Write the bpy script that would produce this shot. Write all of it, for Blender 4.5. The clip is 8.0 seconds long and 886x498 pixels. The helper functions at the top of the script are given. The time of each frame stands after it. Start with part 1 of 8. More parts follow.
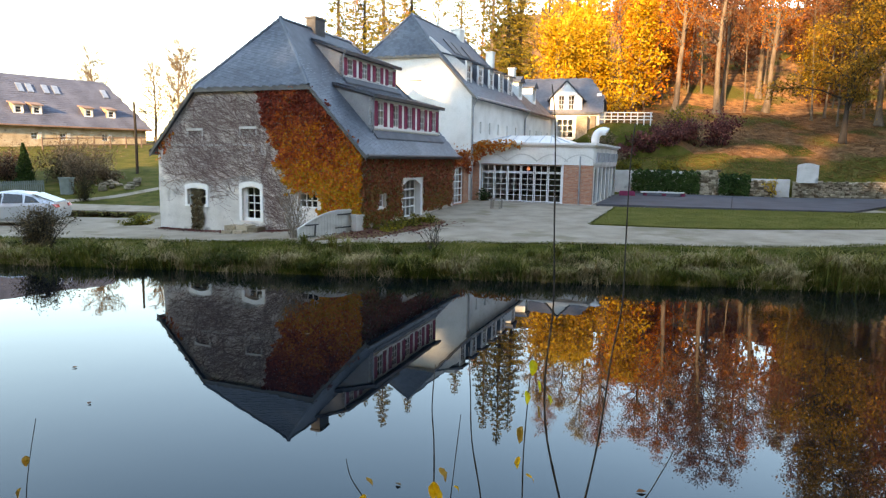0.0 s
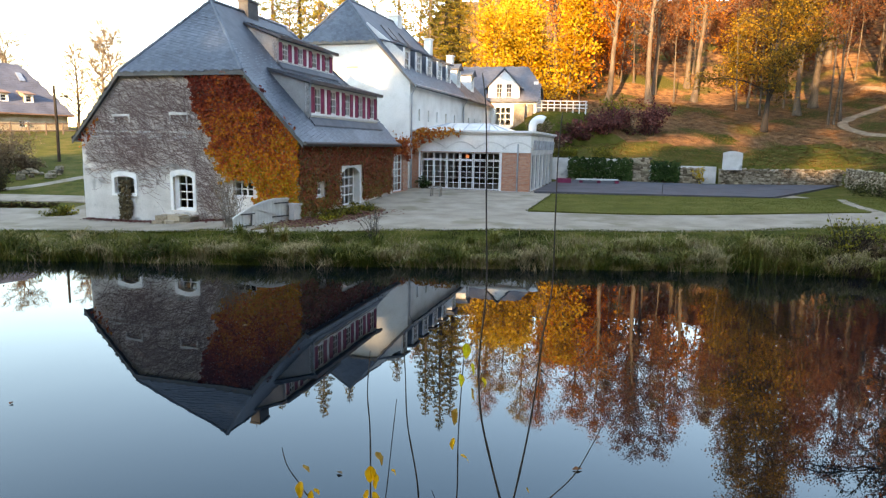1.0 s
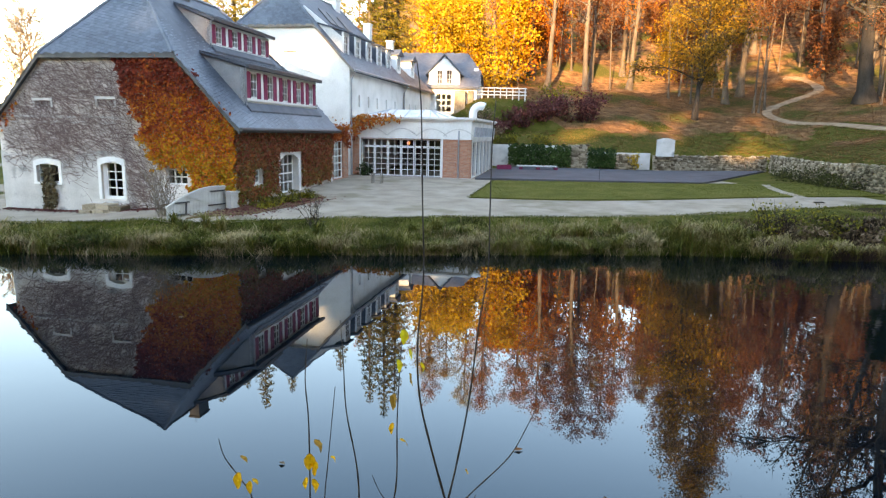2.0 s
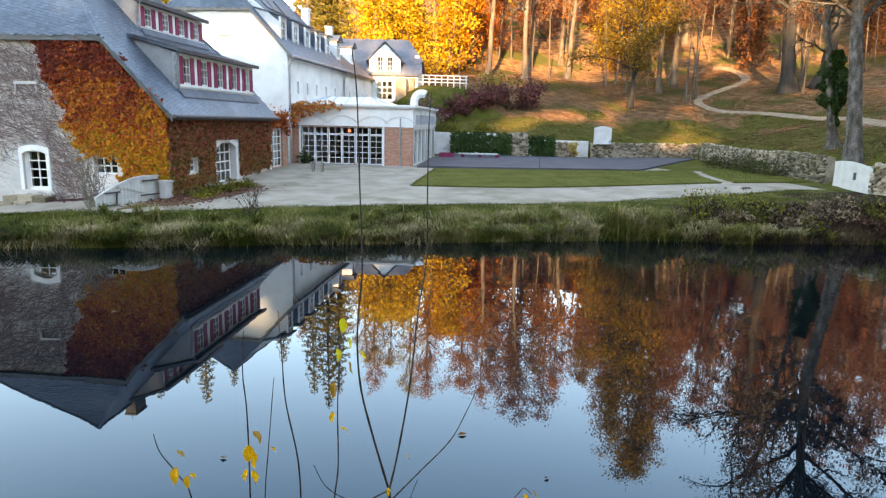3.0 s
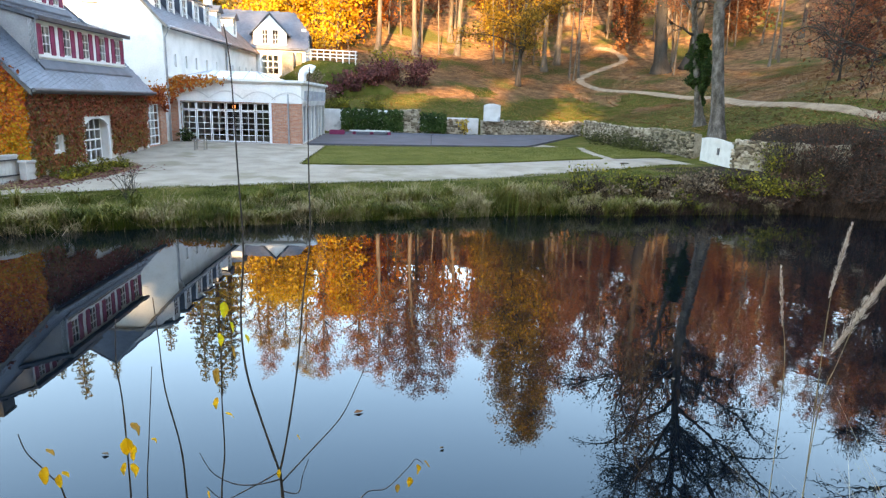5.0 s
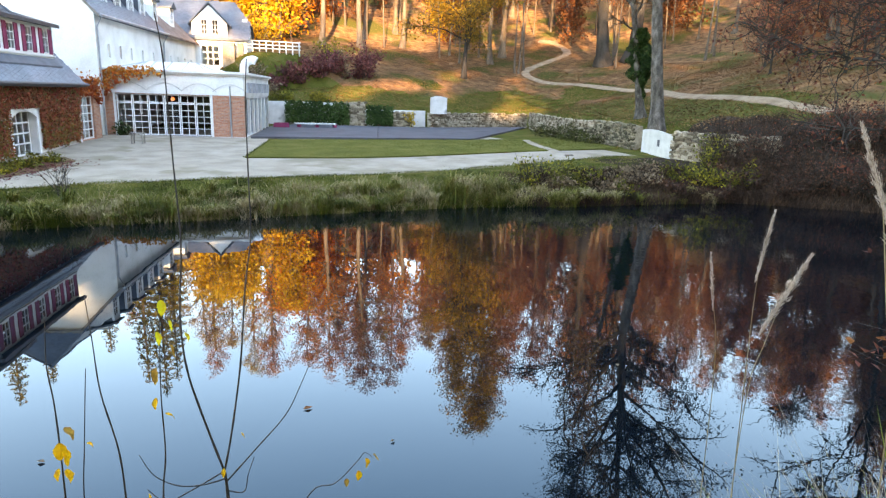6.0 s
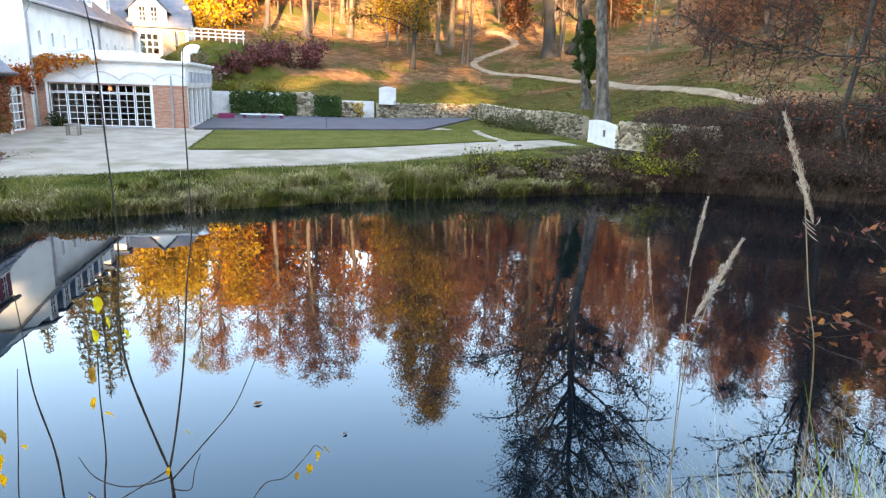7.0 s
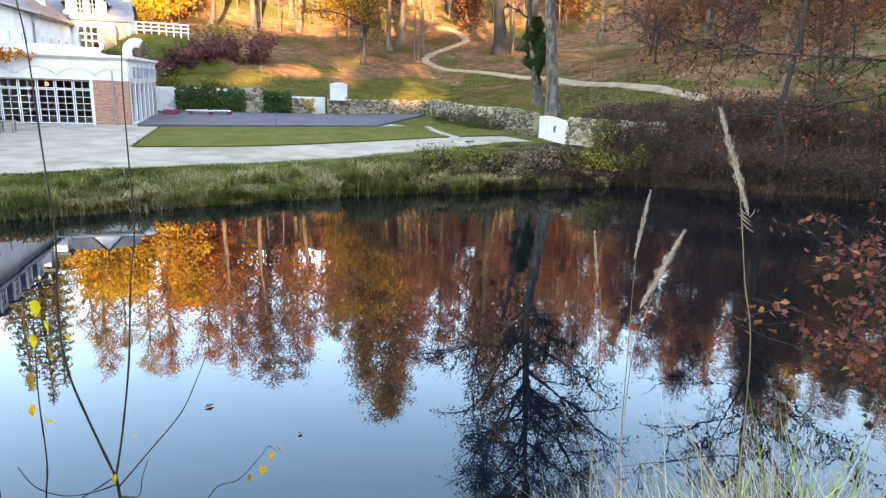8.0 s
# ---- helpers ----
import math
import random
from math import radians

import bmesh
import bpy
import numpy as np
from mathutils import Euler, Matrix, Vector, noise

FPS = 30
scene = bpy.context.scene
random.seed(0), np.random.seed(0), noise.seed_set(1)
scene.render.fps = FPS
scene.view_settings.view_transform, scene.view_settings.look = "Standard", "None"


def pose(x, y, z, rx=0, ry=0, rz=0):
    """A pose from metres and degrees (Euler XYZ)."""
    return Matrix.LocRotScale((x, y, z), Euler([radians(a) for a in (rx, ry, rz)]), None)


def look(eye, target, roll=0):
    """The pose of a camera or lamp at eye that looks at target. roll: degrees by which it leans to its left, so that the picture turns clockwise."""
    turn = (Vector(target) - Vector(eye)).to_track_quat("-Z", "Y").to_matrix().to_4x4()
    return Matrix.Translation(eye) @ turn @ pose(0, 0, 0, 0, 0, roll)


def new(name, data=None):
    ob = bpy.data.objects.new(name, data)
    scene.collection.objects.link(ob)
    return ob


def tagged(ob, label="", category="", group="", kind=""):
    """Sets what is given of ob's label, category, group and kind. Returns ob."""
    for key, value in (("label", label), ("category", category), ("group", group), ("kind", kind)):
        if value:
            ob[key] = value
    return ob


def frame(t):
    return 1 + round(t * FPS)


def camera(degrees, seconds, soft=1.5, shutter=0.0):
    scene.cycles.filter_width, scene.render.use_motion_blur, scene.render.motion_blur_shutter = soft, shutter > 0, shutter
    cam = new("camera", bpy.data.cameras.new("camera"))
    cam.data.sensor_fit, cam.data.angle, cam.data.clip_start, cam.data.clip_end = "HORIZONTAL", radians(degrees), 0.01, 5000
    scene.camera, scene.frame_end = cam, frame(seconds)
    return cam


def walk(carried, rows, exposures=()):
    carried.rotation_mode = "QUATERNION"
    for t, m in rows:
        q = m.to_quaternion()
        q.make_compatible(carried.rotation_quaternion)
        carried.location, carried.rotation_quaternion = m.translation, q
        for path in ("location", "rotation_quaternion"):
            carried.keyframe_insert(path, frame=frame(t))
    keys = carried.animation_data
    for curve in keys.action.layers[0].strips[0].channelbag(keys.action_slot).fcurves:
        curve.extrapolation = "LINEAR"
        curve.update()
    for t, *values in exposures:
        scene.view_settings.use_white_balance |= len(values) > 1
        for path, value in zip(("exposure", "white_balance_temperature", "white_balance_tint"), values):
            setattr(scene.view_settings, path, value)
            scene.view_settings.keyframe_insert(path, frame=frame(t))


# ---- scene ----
cam = camera(69.1, 8.0, soft=1.3)
# seconds, place of the eye, then yaw, pitch and roll in degrees
ROWS = [
    (0.0, 0.0000, -0.0000, 4.0000, 0.000, -8.170, 0.970),
    (0.5, 0.0132, -0.0148, 4.0000, -2.599, -8.665, 0.998),
    (1.0, 0.0269, -0.0295, 3.9996, -5.345, -9.155, 1.059),
    (1.5, 0.0379, -0.0425, 4.0012, -8.007, -9.683, 1.124),
    (1.7, 0.0421, -0.0477, 4.0019, -9.032, -9.896, 1.159),
    (2.8, 0.0630, -0.0752, 4.0060, -14.594, -10.997, 1.322),
    (3.0, 0.0660, -0.0800, 4.0071, -15.662, -11.168, 1.347),
    (3.5, 0.0732, -0.0923, 4.0095, -18.104, -11.686, 1.419),
    (4.0, 0.0811, -0.1068, 4.0123, -20.453, -12.194, 1.481),
    (4.5, 0.0897, -0.1216, 4.0177, -22.826, -12.695, 1.615),
    (4.7, 0.0933, -0.1269, 4.0201, -23.781, -12.803, 1.701),
    (5.8, 0.1130, -0.1470, 4.0207, -28.969, -13.263, 1.829),
    (6.0, 0.1164, -0.1510, 4.0205, -29.871, -13.404, 1.848),
    (6.5, 0.1246, -0.1615, 4.0197, -32.092, -13.808, 1.901),
    (7.0, 0.1305, -0.1718, 4.0196, -34.325, -14.058, 2.019),
    (7.5, 0.1347, -0.1785, 4.0199, -36.514, -14.142, 2.114),
    (8.0, 0.1374, -0.1863, 4.0198, -38.512, -14.243, 2.142),
]
walk(cam, [(t, pose(x, y, z, 0, 0, yaw) @ pose(0, 0, 0, 90 + pitch) @ pose(0, 0, 0, 0, 0, roll)) for t, x, y, z, yaw, pitch, roll in ROWS],
     exposures=[(0.0, 3.18, 11000, 18), (2.0, 3.6, 10800, 18), (4.0, 3.84, 10400, 17), (6.0, 4.1, 10300, 18), (8.0, 4.33, 10300, 20)])

# ---- light ----
SUN_FROM = Vector((-0.45, -0.86, 0.26)).normalized()
world = bpy.data.worlds.new("sky")
scene.world = world
world.use_nodes = True
wt = world.node_tree
sky = wt.nodes.new("ShaderNodeTexSky")
sky.sky_type, sky.sun_disc = "NISHITA", False
sky.sun_elevation = math.asin(SUN_FROM.z)
sky.sun_rotation = math.atan2(SUN_FROM.x, SUN_FROM.y)
sky.altitude, sky.air_density, sky.dust_density, sky.ozone_density = 300, 1.2, 0.05, 3.6
wt.nodes["Background"].inputs["Strength"].default_value = 0.15
wt.links.new(sky.outputs["Color"], wt.nodes["Background"].inputs["Color"])
sun = new("sun", bpy.data.lights.new("sun", "SUN"))
sun.data.energy, sun.data.angle, sun.data.color = 2.0, radians(1.0), (1.0, 0.82, 0.58)
sun.matrix_world = look(SUN_FROM * 100, (0, 0, 0))

# ---- tools ----
RNG = random.Random(7)


class Geo:
    """Vertices and faces of one mesh, gathered in plain lists."""

    def __init__(self, place=None):
        self.v, self.f, self.place = [], [], place or (lambda a, b, c: (a, b, c))

    def add(self, verts, faces):
        n = len(self.v)
        self.v.extend(self.place(*p) for p in verts)
        self.f.extend(tuple(n + i for i in f) for f in faces)

    def box(self, a0, a1, b0, b1, c0, c1):
        self.add([(a0, b0, c0), (a1, b0, c0), (a1, b1, c0), (a0, b1, c0), (a0, b0, c1), (a1, b0, c1), (a1, b1, c1), (a0, b1, c1)],
                 [(3, 2, 1, 0), (4, 5, 6, 7), (0, 1, 5, 4), (1, 2, 6, 5), (2, 3, 7, 6), (3, 0, 4, 7)])

    def prism(self, ring, shift):
        """A flat ring of points, and the same ring shifted, joined into a solid."""
        n = len(ring)
        other = [tuple(p[i] + shift[i] for i in range(3)) for p in ring]
        self.add(list(ring) + other, [tuple(range(n))[::-1], tuple(range(n, 2 * n))] + [(i, (i + 1) % n, n + (i + 1) % n, n + i) for i in range(n)])

    def tube(self, points, radii, sides=6, cap=True):
        points = [Vector(p) for p in points]
        start = len(self.v)
        for i, p in enumerate(points):
            way = (points[min(i + 1, len(points) - 1)] - points[max(i - 1, 0)]).normalized()
            side = way.cross(Vector((0, 0, 1)) if abs(way.z) < 0.95 else Vector((1, 0, 0))).normalized()
            up = side.cross(way)
            for k in range(sides):
                a = 2 * math.pi * k / sides
                q = p + (side * math.cos(a) + up * math.sin(a)) * radii[i]
                self.v.append(self.place(q.x, q.y, q.z))
        for i in range(len(points) - 1):
            for k in range(sides):
                a, b = start + i * sides + k, start + i * sides + (k + 1) % sides
                self.f.append((a, b, b + sides, a + sides))
        if cap:
            self.f.append(tuple(start + k for k in range(sides))[::-1])
            self.f.append(tuple(start + (len(points) - 1) * sides + k for k in range(sides)))

    def mesh(self, name, material, smooth=False):
        me = bpy.data.meshes.new(name)
        me.from_pydata(self.v, [], self.f)
        me.materials.append(material)
        if smooth:
            me.polygons.foreach_set("use_smooth", [True] * len(me.polygons))
        bm = bmesh.new()
        bm.from_mesh(me)
        if len(bm.faces) < 20000:
            bmesh.ops.remove_doubles(bm, verts=bm.verts, dist=1e-5)
            bmesh.ops.recalc_face_normals(bm, faces=bm.faces)
            bm.to_mesh(me)
        bm.free()
        me.update()
        return me


def part(name, geo, material, parent=None, label="", smooth=False):
    ob = new(name, geo.mesh(name, material, smooth))
    ob.parent = parent
    return tagged(ob, label)


def stuff_mesh(name, verts, faces, material, smooth=False):
    me = bpy.data.meshes.new(name)
    me.from_pydata(verts, [], faces)
    me.materials.append(material)
    if smooth:
        me.polygons.foreach_set("use_smooth", [True] * len(me.polygons))
    me.update()
    return me


def thing(name, m, label, category, group="", kind=""):
    ob = new(name)
    ob.empty_display_size = 0.3
    ob.matrix_world = m
    return tagged(ob, label, category, group, kind)


def clip(ring, a, b, c):
    """The part of a flat ring where a*s + b*z <= c."""
    out = []
    for i, p in enumerate(ring):
        q = ring[(i + 1) % len(ring)]
        dp, dq = a * p[0] + b * p[1] - c, a * q[0] + b * q[1] - c
        if dp <= 1e-9:
            out.append(p)
        if dp * dq < -1e-12:
            t = dp / (dp - dq)
            out.append((p[0] + (q[0] - p[0]) * t, p[1] + (q[1] - p[1]) * t))
    return out


def wall(geo, outline, holes, d0, d1):
    """A wall with a convex outline (s, z), rectangular holes (s0, s1, z0, z1), from depth d0 to d1."""
    ss = sorted({p[0] for p in outline} | {h[i] for h in holes for i in (0, 1)})
    zs = sorted({p[1] for p in outline} | {h[i] for h in holes for i in (2, 3)})
    area = sum(p[0] * q[1] - q[0] * p[1] for p, q in zip(outline, outline[1:] + outline[:1]))
    ring = outline if area > 0 else outline[::-1]
    for s0, s1 in zip(ss, ss[1:]):
        for z0, z1 in zip(zs, zs[1:]):
            sm, zm = (s0 + s1) / 2, (z0 + z1) / 2
            if any(h[0] < sm < h[1] and h[2] < zm < h[3] for h in holes):
                continue
            cell = [(s0, z0), (s1, z0), (s1, z1), (s0, z1)]
            for p, q in zip(ring, ring[1:] + ring[:1]):
                n = (q[1] - p[1], -(q[0] - p[0]))
                cell = clip(cell, n[0], n[1], n[0] * p[0] + n[1] * p[1])
                if len(cell) < 3:
                    break
            if len(cell) >= 3:
                k = len(cell)
                geo.add([(s, d0, z) for s, z in cell], [tuple(range(k))])
                geo.add([(s, d1, z) for s, z in cell], [tuple(range(k))[::-1]])
    for p, q in zip(ring, ring[1:] + ring[:1]):
        geo.add([(p[0], d0, p[1]), (q[0], d0, q[1]), (q[0], d1, q[1]), (p[0], d1, p[1])], [(3, 2, 1, 0)])
    for s0, s1, z0, z1 in holes:
        c = [(s0, z0), (s1, z0), (s1, z1), (s0, z1)]
        for p, q in zip(c, c[1:] + c[:1]):
            geo.add([(p[0], d0, p[1]), (q[0], d0, q[1]), (q[0], d1, q[1]), (p[0], d1, p[1])], [(0, 1, 2, 3)])


def arch_top(s0, s1, z, rise, n=10):
    """Points of a flat arch from s1 back to s0, springing at z."""
    return [(s1 + (s0 - s1) * i / n, z + rise * (1 - (2 * i / n - 1) ** 2)) for i in range(n + 1)]


def surround(place, s0, s1, z0, z1, band, rise, d0, d1, sill=True):
    """A plaster band round an opening, its head a flat arch."""
    g = Geo(place)
    outer = [(s0 - band, z0), (s0 - band, z1)] + arch_top(s0 - band, s1 + band, z1 + band * 0.6, rise)[::-1] + [(s1 + band, z1), (s1 + band, z0)]
    inner = [(s0, z0), (s0, z1 - 0.01)] + arch_top(s0, s1, z1 - rise, rise)[::-1] + [(s1, z1 - 0.01), (s1, z0)]
    for i in range(len(outer) - 1):
        a, b, c, d = outer[i], outer[i + 1], inner[i + 1], inner[i]
        g.prism([(a[0], d0, a[1]), (b[0], d0, b[1]), (c[0], d0, c[1]), (d[0], d0, d[1])], (0, d1 - d0, 0))
    if sill:
        g.box(s0 - band, s1 + band, d0 - 0.03, d1, z0 - 0.08, z0)
    return g


def window(parent, place, s0, s1, z0, z1, d, cols, rows, mats, bar=0.035, frame_w=0.06, label="", name="window", split=False):
    """A framed window in the plane at depth d: a frame with glazing bars, and its panes."""
    g = Geo(place)
    f = frame_w
    sx, sz = (s1 - s0 - 2 * f) / cols, (z1 - z0 - 2 * f) / rows
    lights = []
    for i in range(cols):
        for j in range(rows):
            lights.append((s0 + f + sx * i + (bar / 2 if i else 0), s0 + f + sx * (i + 1) - (bar / 2 if i < cols - 1 else 0), z0 + f + sz * j + (bar / 2 if j else 0), z0 + f + sz * (j + 1) - (bar / 2 if j < rows - 1 else 0)))
    wall(g, [(s0, z0), (s1, z0), (s1, z1), (s0, z1)], lights, d, d + 0.06)
    ob = part(name, g, mats[0], parent, label)
    if split:
        for i in range(cols):
            for j in range(rows):
                p = Geo(place)
                p.box(s0 + f + sx * i, s0 + f + sx * (i + 1), d + 0.03, d + 0.036, z0 + f + sz * j, z0 + f + sz * (j + 1))
                part("pane", p, mats[1], ob)
    else:
        p = Geo(place)
        p.box(s0 + f, s1 - f, d + 0.03, d + 0.036, z0 + f, z1 - f)
        part("pane", p, mats[1], ob)
    return ob


def inside(poly, x, y):
    hit = False
    for (ax, ay), (bx, by) in zip(poly, poly[1:] + poly[:1]):
        if (ay > y) != (by > y) and x < (bx - ax) * (y - ay) / (by - ay) + ax:
            hit = not hit
    return hit


def slates(ring, size, exposure, turn, lift, rng, seed=0):
    """Overlapping roof slates over a flat ring of 3D points, joined: courses turned by some degrees."""
    pts = [Vector(p) for p in ring]
    normal = (pts[1] - pts[0]).cross(pts[2] - pts[0]).normalized()
    if normal.z < 0:
        normal = -normal
    e1 = Vector((0, 0, 1)).cross(normal).normalized()
    e2 = normal.cross(e1)
    c, s = math.cos(radians(turn)), math.sin(radians(turn))
    f1, f2 = e1 * c + e2 * s, e2 * c - e1 * s
    o = pts[0]
    flat = [((p - o).dot(f1), (p - o).dot(f2)) for p in pts]
    x0, x1 = min(p[0] for p in flat), max(p[0] for p in flat)
    y0, y1 = min(p[1] for p in flat), max(p[1] for p in flat)
    verts, faces = [], []
    for j in range(int((y1 - y0) / exposure) + 1):
        y = y0 + (j + 0.5) * exposure
        shift = (j % 2) * 0.5 * size
        for i in range(int((x1 - x0) / size) + 2):
            x = x0 + i * size + shift
            if not inside(flat, x, y):
                continue
            n = len(verts)
            w, h = size * 0.49, exposure * 0.72
            dz = lift * rng.uniform(0.8, 1.6)
            low = [(x - w, y - h * 0.75, dz), (x - w * 0.55, y - h, dz), (x + w * 0.55, y - h, dz), (x + w, y - h * 0.75, dz), (x + w, y + h, 0.004), (x - w, y + h, 0.004)]
            verts += [o + f1 * a + f2 * b + normal * d for a, b, d in low]
            verts += [o + f1 * a + f2 * b for a, b, d in low[:4]]
            faces += [tuple(range(n, n + 6)), (n, n + 6, n + 7, n + 1), (n + 1, n + 7, n + 8, n + 2), (n + 2, n + 8, n + 9, n + 3)]
    return verts, faces

# ---- materials ----
def material(name, colours, scale=4.0, fine=40.0, rough=0.8, bump=0.3, metal=0.0, depth=0.02, island=0.0, thing_random=0.0, stretch=(1, 1, 1), stain=None, spec=0.5, transmit=0.0, world_space=False):
    """Noise at two scales mixes the colours; island and thing_random vary the brightness piece by piece."""
    m = bpy.data.materials.new(name)
    m.use_nodes = True
    nt = m.node_tree
    N, link = nt.nodes.new, nt.links.new
    b = nt.nodes["Principled BSDF"]
    b.inputs["Roughness"].default_value, b.inputs["Metallic"].default_value = rough, metal
    b.inputs["Specular IOR Level"].default_value = spec
    co = N("ShaderNodeTexCoord")
    mp = N("ShaderNodeMapping")
    mp.inputs["Scale"].default_value = stretch
    if world_space:
        geo = N("ShaderNodeNewGeometry")
        link(geo.outputs["Position"], mp.inputs["Vector"])
    else:
        link(co.outputs["Object"], mp.inputs["Vector"])
    big, small = N("ShaderNodeTexNoise"), N("ShaderNodeTexNoise")
    big.inputs["Scale"].default_value, big.inputs["Detail"].default_value = scale, 6
    small.inputs["Scale"].default_value, small.inputs["Detail"].default_value = fine, 4
    link(mp.outputs["Vector"], big.inputs["Vector"])
    link(mp.outputs["Vector"], small.inputs["Vector"])
    mix = N("ShaderNodeMath")
    mix.operation = "MULTIPLY_ADD"
    link(small.outputs["Fac"], mix.inputs[0])
    mix.inputs[1].default_value = 0.45
    half = N("ShaderNodeMath")
    half.operation = "MULTIPLY_ADD"
    link(big.outputs["Fac"], half.inputs[0])
    half.inputs[1].default_value, half.inputs[2].default_value = 0.9, -0.17
    link(half.outputs[0], mix.inputs[2])
    value = mix.outputs[0]
    if island or thing_random:
        if island:
            src = N("ShaderNodeNewGeometry").outputs["Random Per Island"]
        else:
            src = N("ShaderNodeObjectInfo").outputs["Random"]
        ad = N("ShaderNodeMath")
        ad.operation = "MULTIPLY_ADD"
        link(src, ad.inputs[0])
        ad.inputs[1].default_value = island or thing_random
        sub = N("ShaderNodeMath")
        sub.operation = "SUBTRACT"
        link(value, sub.inputs[0])
        sub.inputs[1].default_value = (island or thing_random) / 2
        link(sub.outputs[0], ad.inputs[2])
        value = ad.outputs[0]
    ramp = N("ShaderNodeValToRGB")
    el = ramp.color_ramp.elements
    lo, hi = 0.28, 0.72
    el[0].position, el[1].position = lo, hi
    for i, c in enumerate(colours):
        pos = lo + (hi - lo) * i / max(1, len(colours) - 1)
        e = el[0] if i == 0 else el[-1] if i == len(colours) - 1 else el.new(pos)
        e.color = (*c, 1)
    link(value, ramp.inputs["Fac"])
    colour = ramp.outputs["Color"]
    if stain:
        st = N("ShaderNodeTexNoise")
        st.inputs["Scale"].default_value, st.inputs["Detail"].default_value = stain[1], 5
        link(mp.outputs["Vector"], st.inputs["Vector"])
        sr = N("ShaderNodeMapRange")
        sr.inputs["From Min"].default_value, sr.inputs["From Max"].default_value = stain[2], stain[2] + 0.12
        link(st.outputs["Fac"], sr.inputs["Value"])
        mc = N("ShaderNodeMix")
        mc.data_type = "RGBA"
        link(sr.outputs["Result"], mc.inputs["Factor"])
        link(colour, mc.inputs["A"])
        mc.inputs["B"].default_value = (*stain[0], 1)
        colour = mc.outputs["Result"]
    link(colour, b.inputs["Base Color"])
    if bump:
        bp = N("ShaderNodeBump")
        bp.inputs["Strength"].default_value, bp.inputs["Distance"].default_value = bump, depth
        link(mix.outputs[0], bp.inputs["Height"])
        link(bp.outputs["Normal"], b.inputs["Normal"])
    if transmit:
        b.inputs["Transmission Weight"].default_value = transmit
    return m


def leafy(name, colours, rough=0.6, translucent=0.35, clump=0.35, thing_random=0.0, vary=0.5, patch=1.3):
    """Leaves: each its own shade, with light let through."""
    m = bpy.data.materials.new(name)
    m.use_nodes = True
    nt = m.node_tree
    N, link = nt.nodes.new, nt.links.new
    b = nt.nodes["Principled BSDF"]
    b.inputs["Roughness"].default_value = rough
    b.inputs["Specular IOR Level"].default_value = 0.1
    isl = N("ShaderNodeNewGeometry")
    co = N("ShaderNodeTexCoord")
    no = N("ShaderNodeTexNoise")
    no.inputs["Scale"].default_value, no.inputs["Detail"].default_value = clump, 3
    link(co.outputs["Object"], no.inputs["Vector"])
    a = N("ShaderNodeMath")
    a.operation = "MULTIPLY_ADD"
    link(no.outputs["Fac"], a.inputs[0])
    a.inputs[1].default_value, a.inputs[2].default_value = patch, 0.5 - vary / 2 - patch / 2
    c = N("ShaderNodeMath")
    c.operation = "MULTIPLY_ADD"
    link(isl.outputs["Random Per Island"], c.inputs[0])
    c.inputs[1].default_value = vary
    link(a.outputs[0], c.inputs[2])
    value = c.outputs[0]
    if thing_random:
        oi = N("ShaderNodeObjectInfo")
        d = N("ShaderNodeMath")
        d.operation = "MULTIPLY_ADD"
        link(oi.outputs["Random"], d.inputs[0])
        d.inputs[1].default_value = thing_random
        sub = N("ShaderNodeMath")
        sub.operation = "SUBTRACT"
        link(value, sub.inputs[0])
        sub.inputs[1].default_value = thing_random / 2
        link(sub.outputs[0], d.inputs[2])
        value = d.outputs[0]
    ramp = N("ShaderNodeValToRGB")
    el = ramp.color_ramp.elements
    el[0].position, el[1].position = 0.15, 0.85
    for i, col in enumerate(colours):
        pos = 0.15 + 0.7 * i / (len(colours) - 1)
        e = el[0] if i == 0 else el[-1] if i == len(colours) - 1 else el.new(pos)
        e.color = (*col, 1)
    link(value, ramp.inputs["Fac"])
    link(ramp.outputs["Color"], b.inputs["Base Color"])
    tr = N("ShaderNodeBsdfTranslucent")
    link(ramp.outputs["Color"], tr.inputs["Color"])
    mx = N("ShaderNodeMixShader")
    mx.inputs["Fac"].default_value = translucent
    link(b.outputs[0], mx.inputs[1])
    link(tr.outputs[0], mx.inputs[2])
    link(mx.outputs[0], nt.nodes["Material Output"].inputs["Surface"])
    return m


def glass_material():
    m = bpy.data.materials.new("window_glass")
    m.use_nodes = True
    b = m.node_tree.nodes["Principled BSDF"]
    b.inputs["Base Color"].default_value = (0.85, 0.9, 0.9, 1)
    b.inputs["Roughness"].default_value, b.inputs["IOR"].default_value = 0.02, 1.45
    b.inputs["Transmission Weight"].default_value = 1.0
    return m


GLASS = glass_material()
WHITE = material("white_paint", [(0.7, 0.68, 0.65), (0.83, 0.81, 0.78)], 3, 30, 0.5, 0.08)
PLASTER_GREY = material("weathered_plaster", [(0.54, 0.46, 0.41), (0.7, 0.62, 0.565), (0.82, 0.75, 0.69)], 1.1, 26, 0.95, 0.5, stain=((0.66, 0.58, 0.51), 0.5, 0.56), spec=0.15)
PLASTER_WHITE = material("white_plaster", [(0.6, 0.565, 0.52), (0.73, 0.695, 0.65), (0.81, 0.775, 0.735)], 0.8, 12, 0.92, 0.2, stain=((0.5, 0.49, 0.46), 0.5, 0.62), spec=0.2)
PLASTER_BASE = material("limewashed_plinth", [(0.46, 0.425, 0.39), (0.65, 0.61, 0.57)], 1.5, 16, 0.95, 0.3, stain=((0.26, 0.25, 0.235), 1.2, 0.58), spec=0.15)
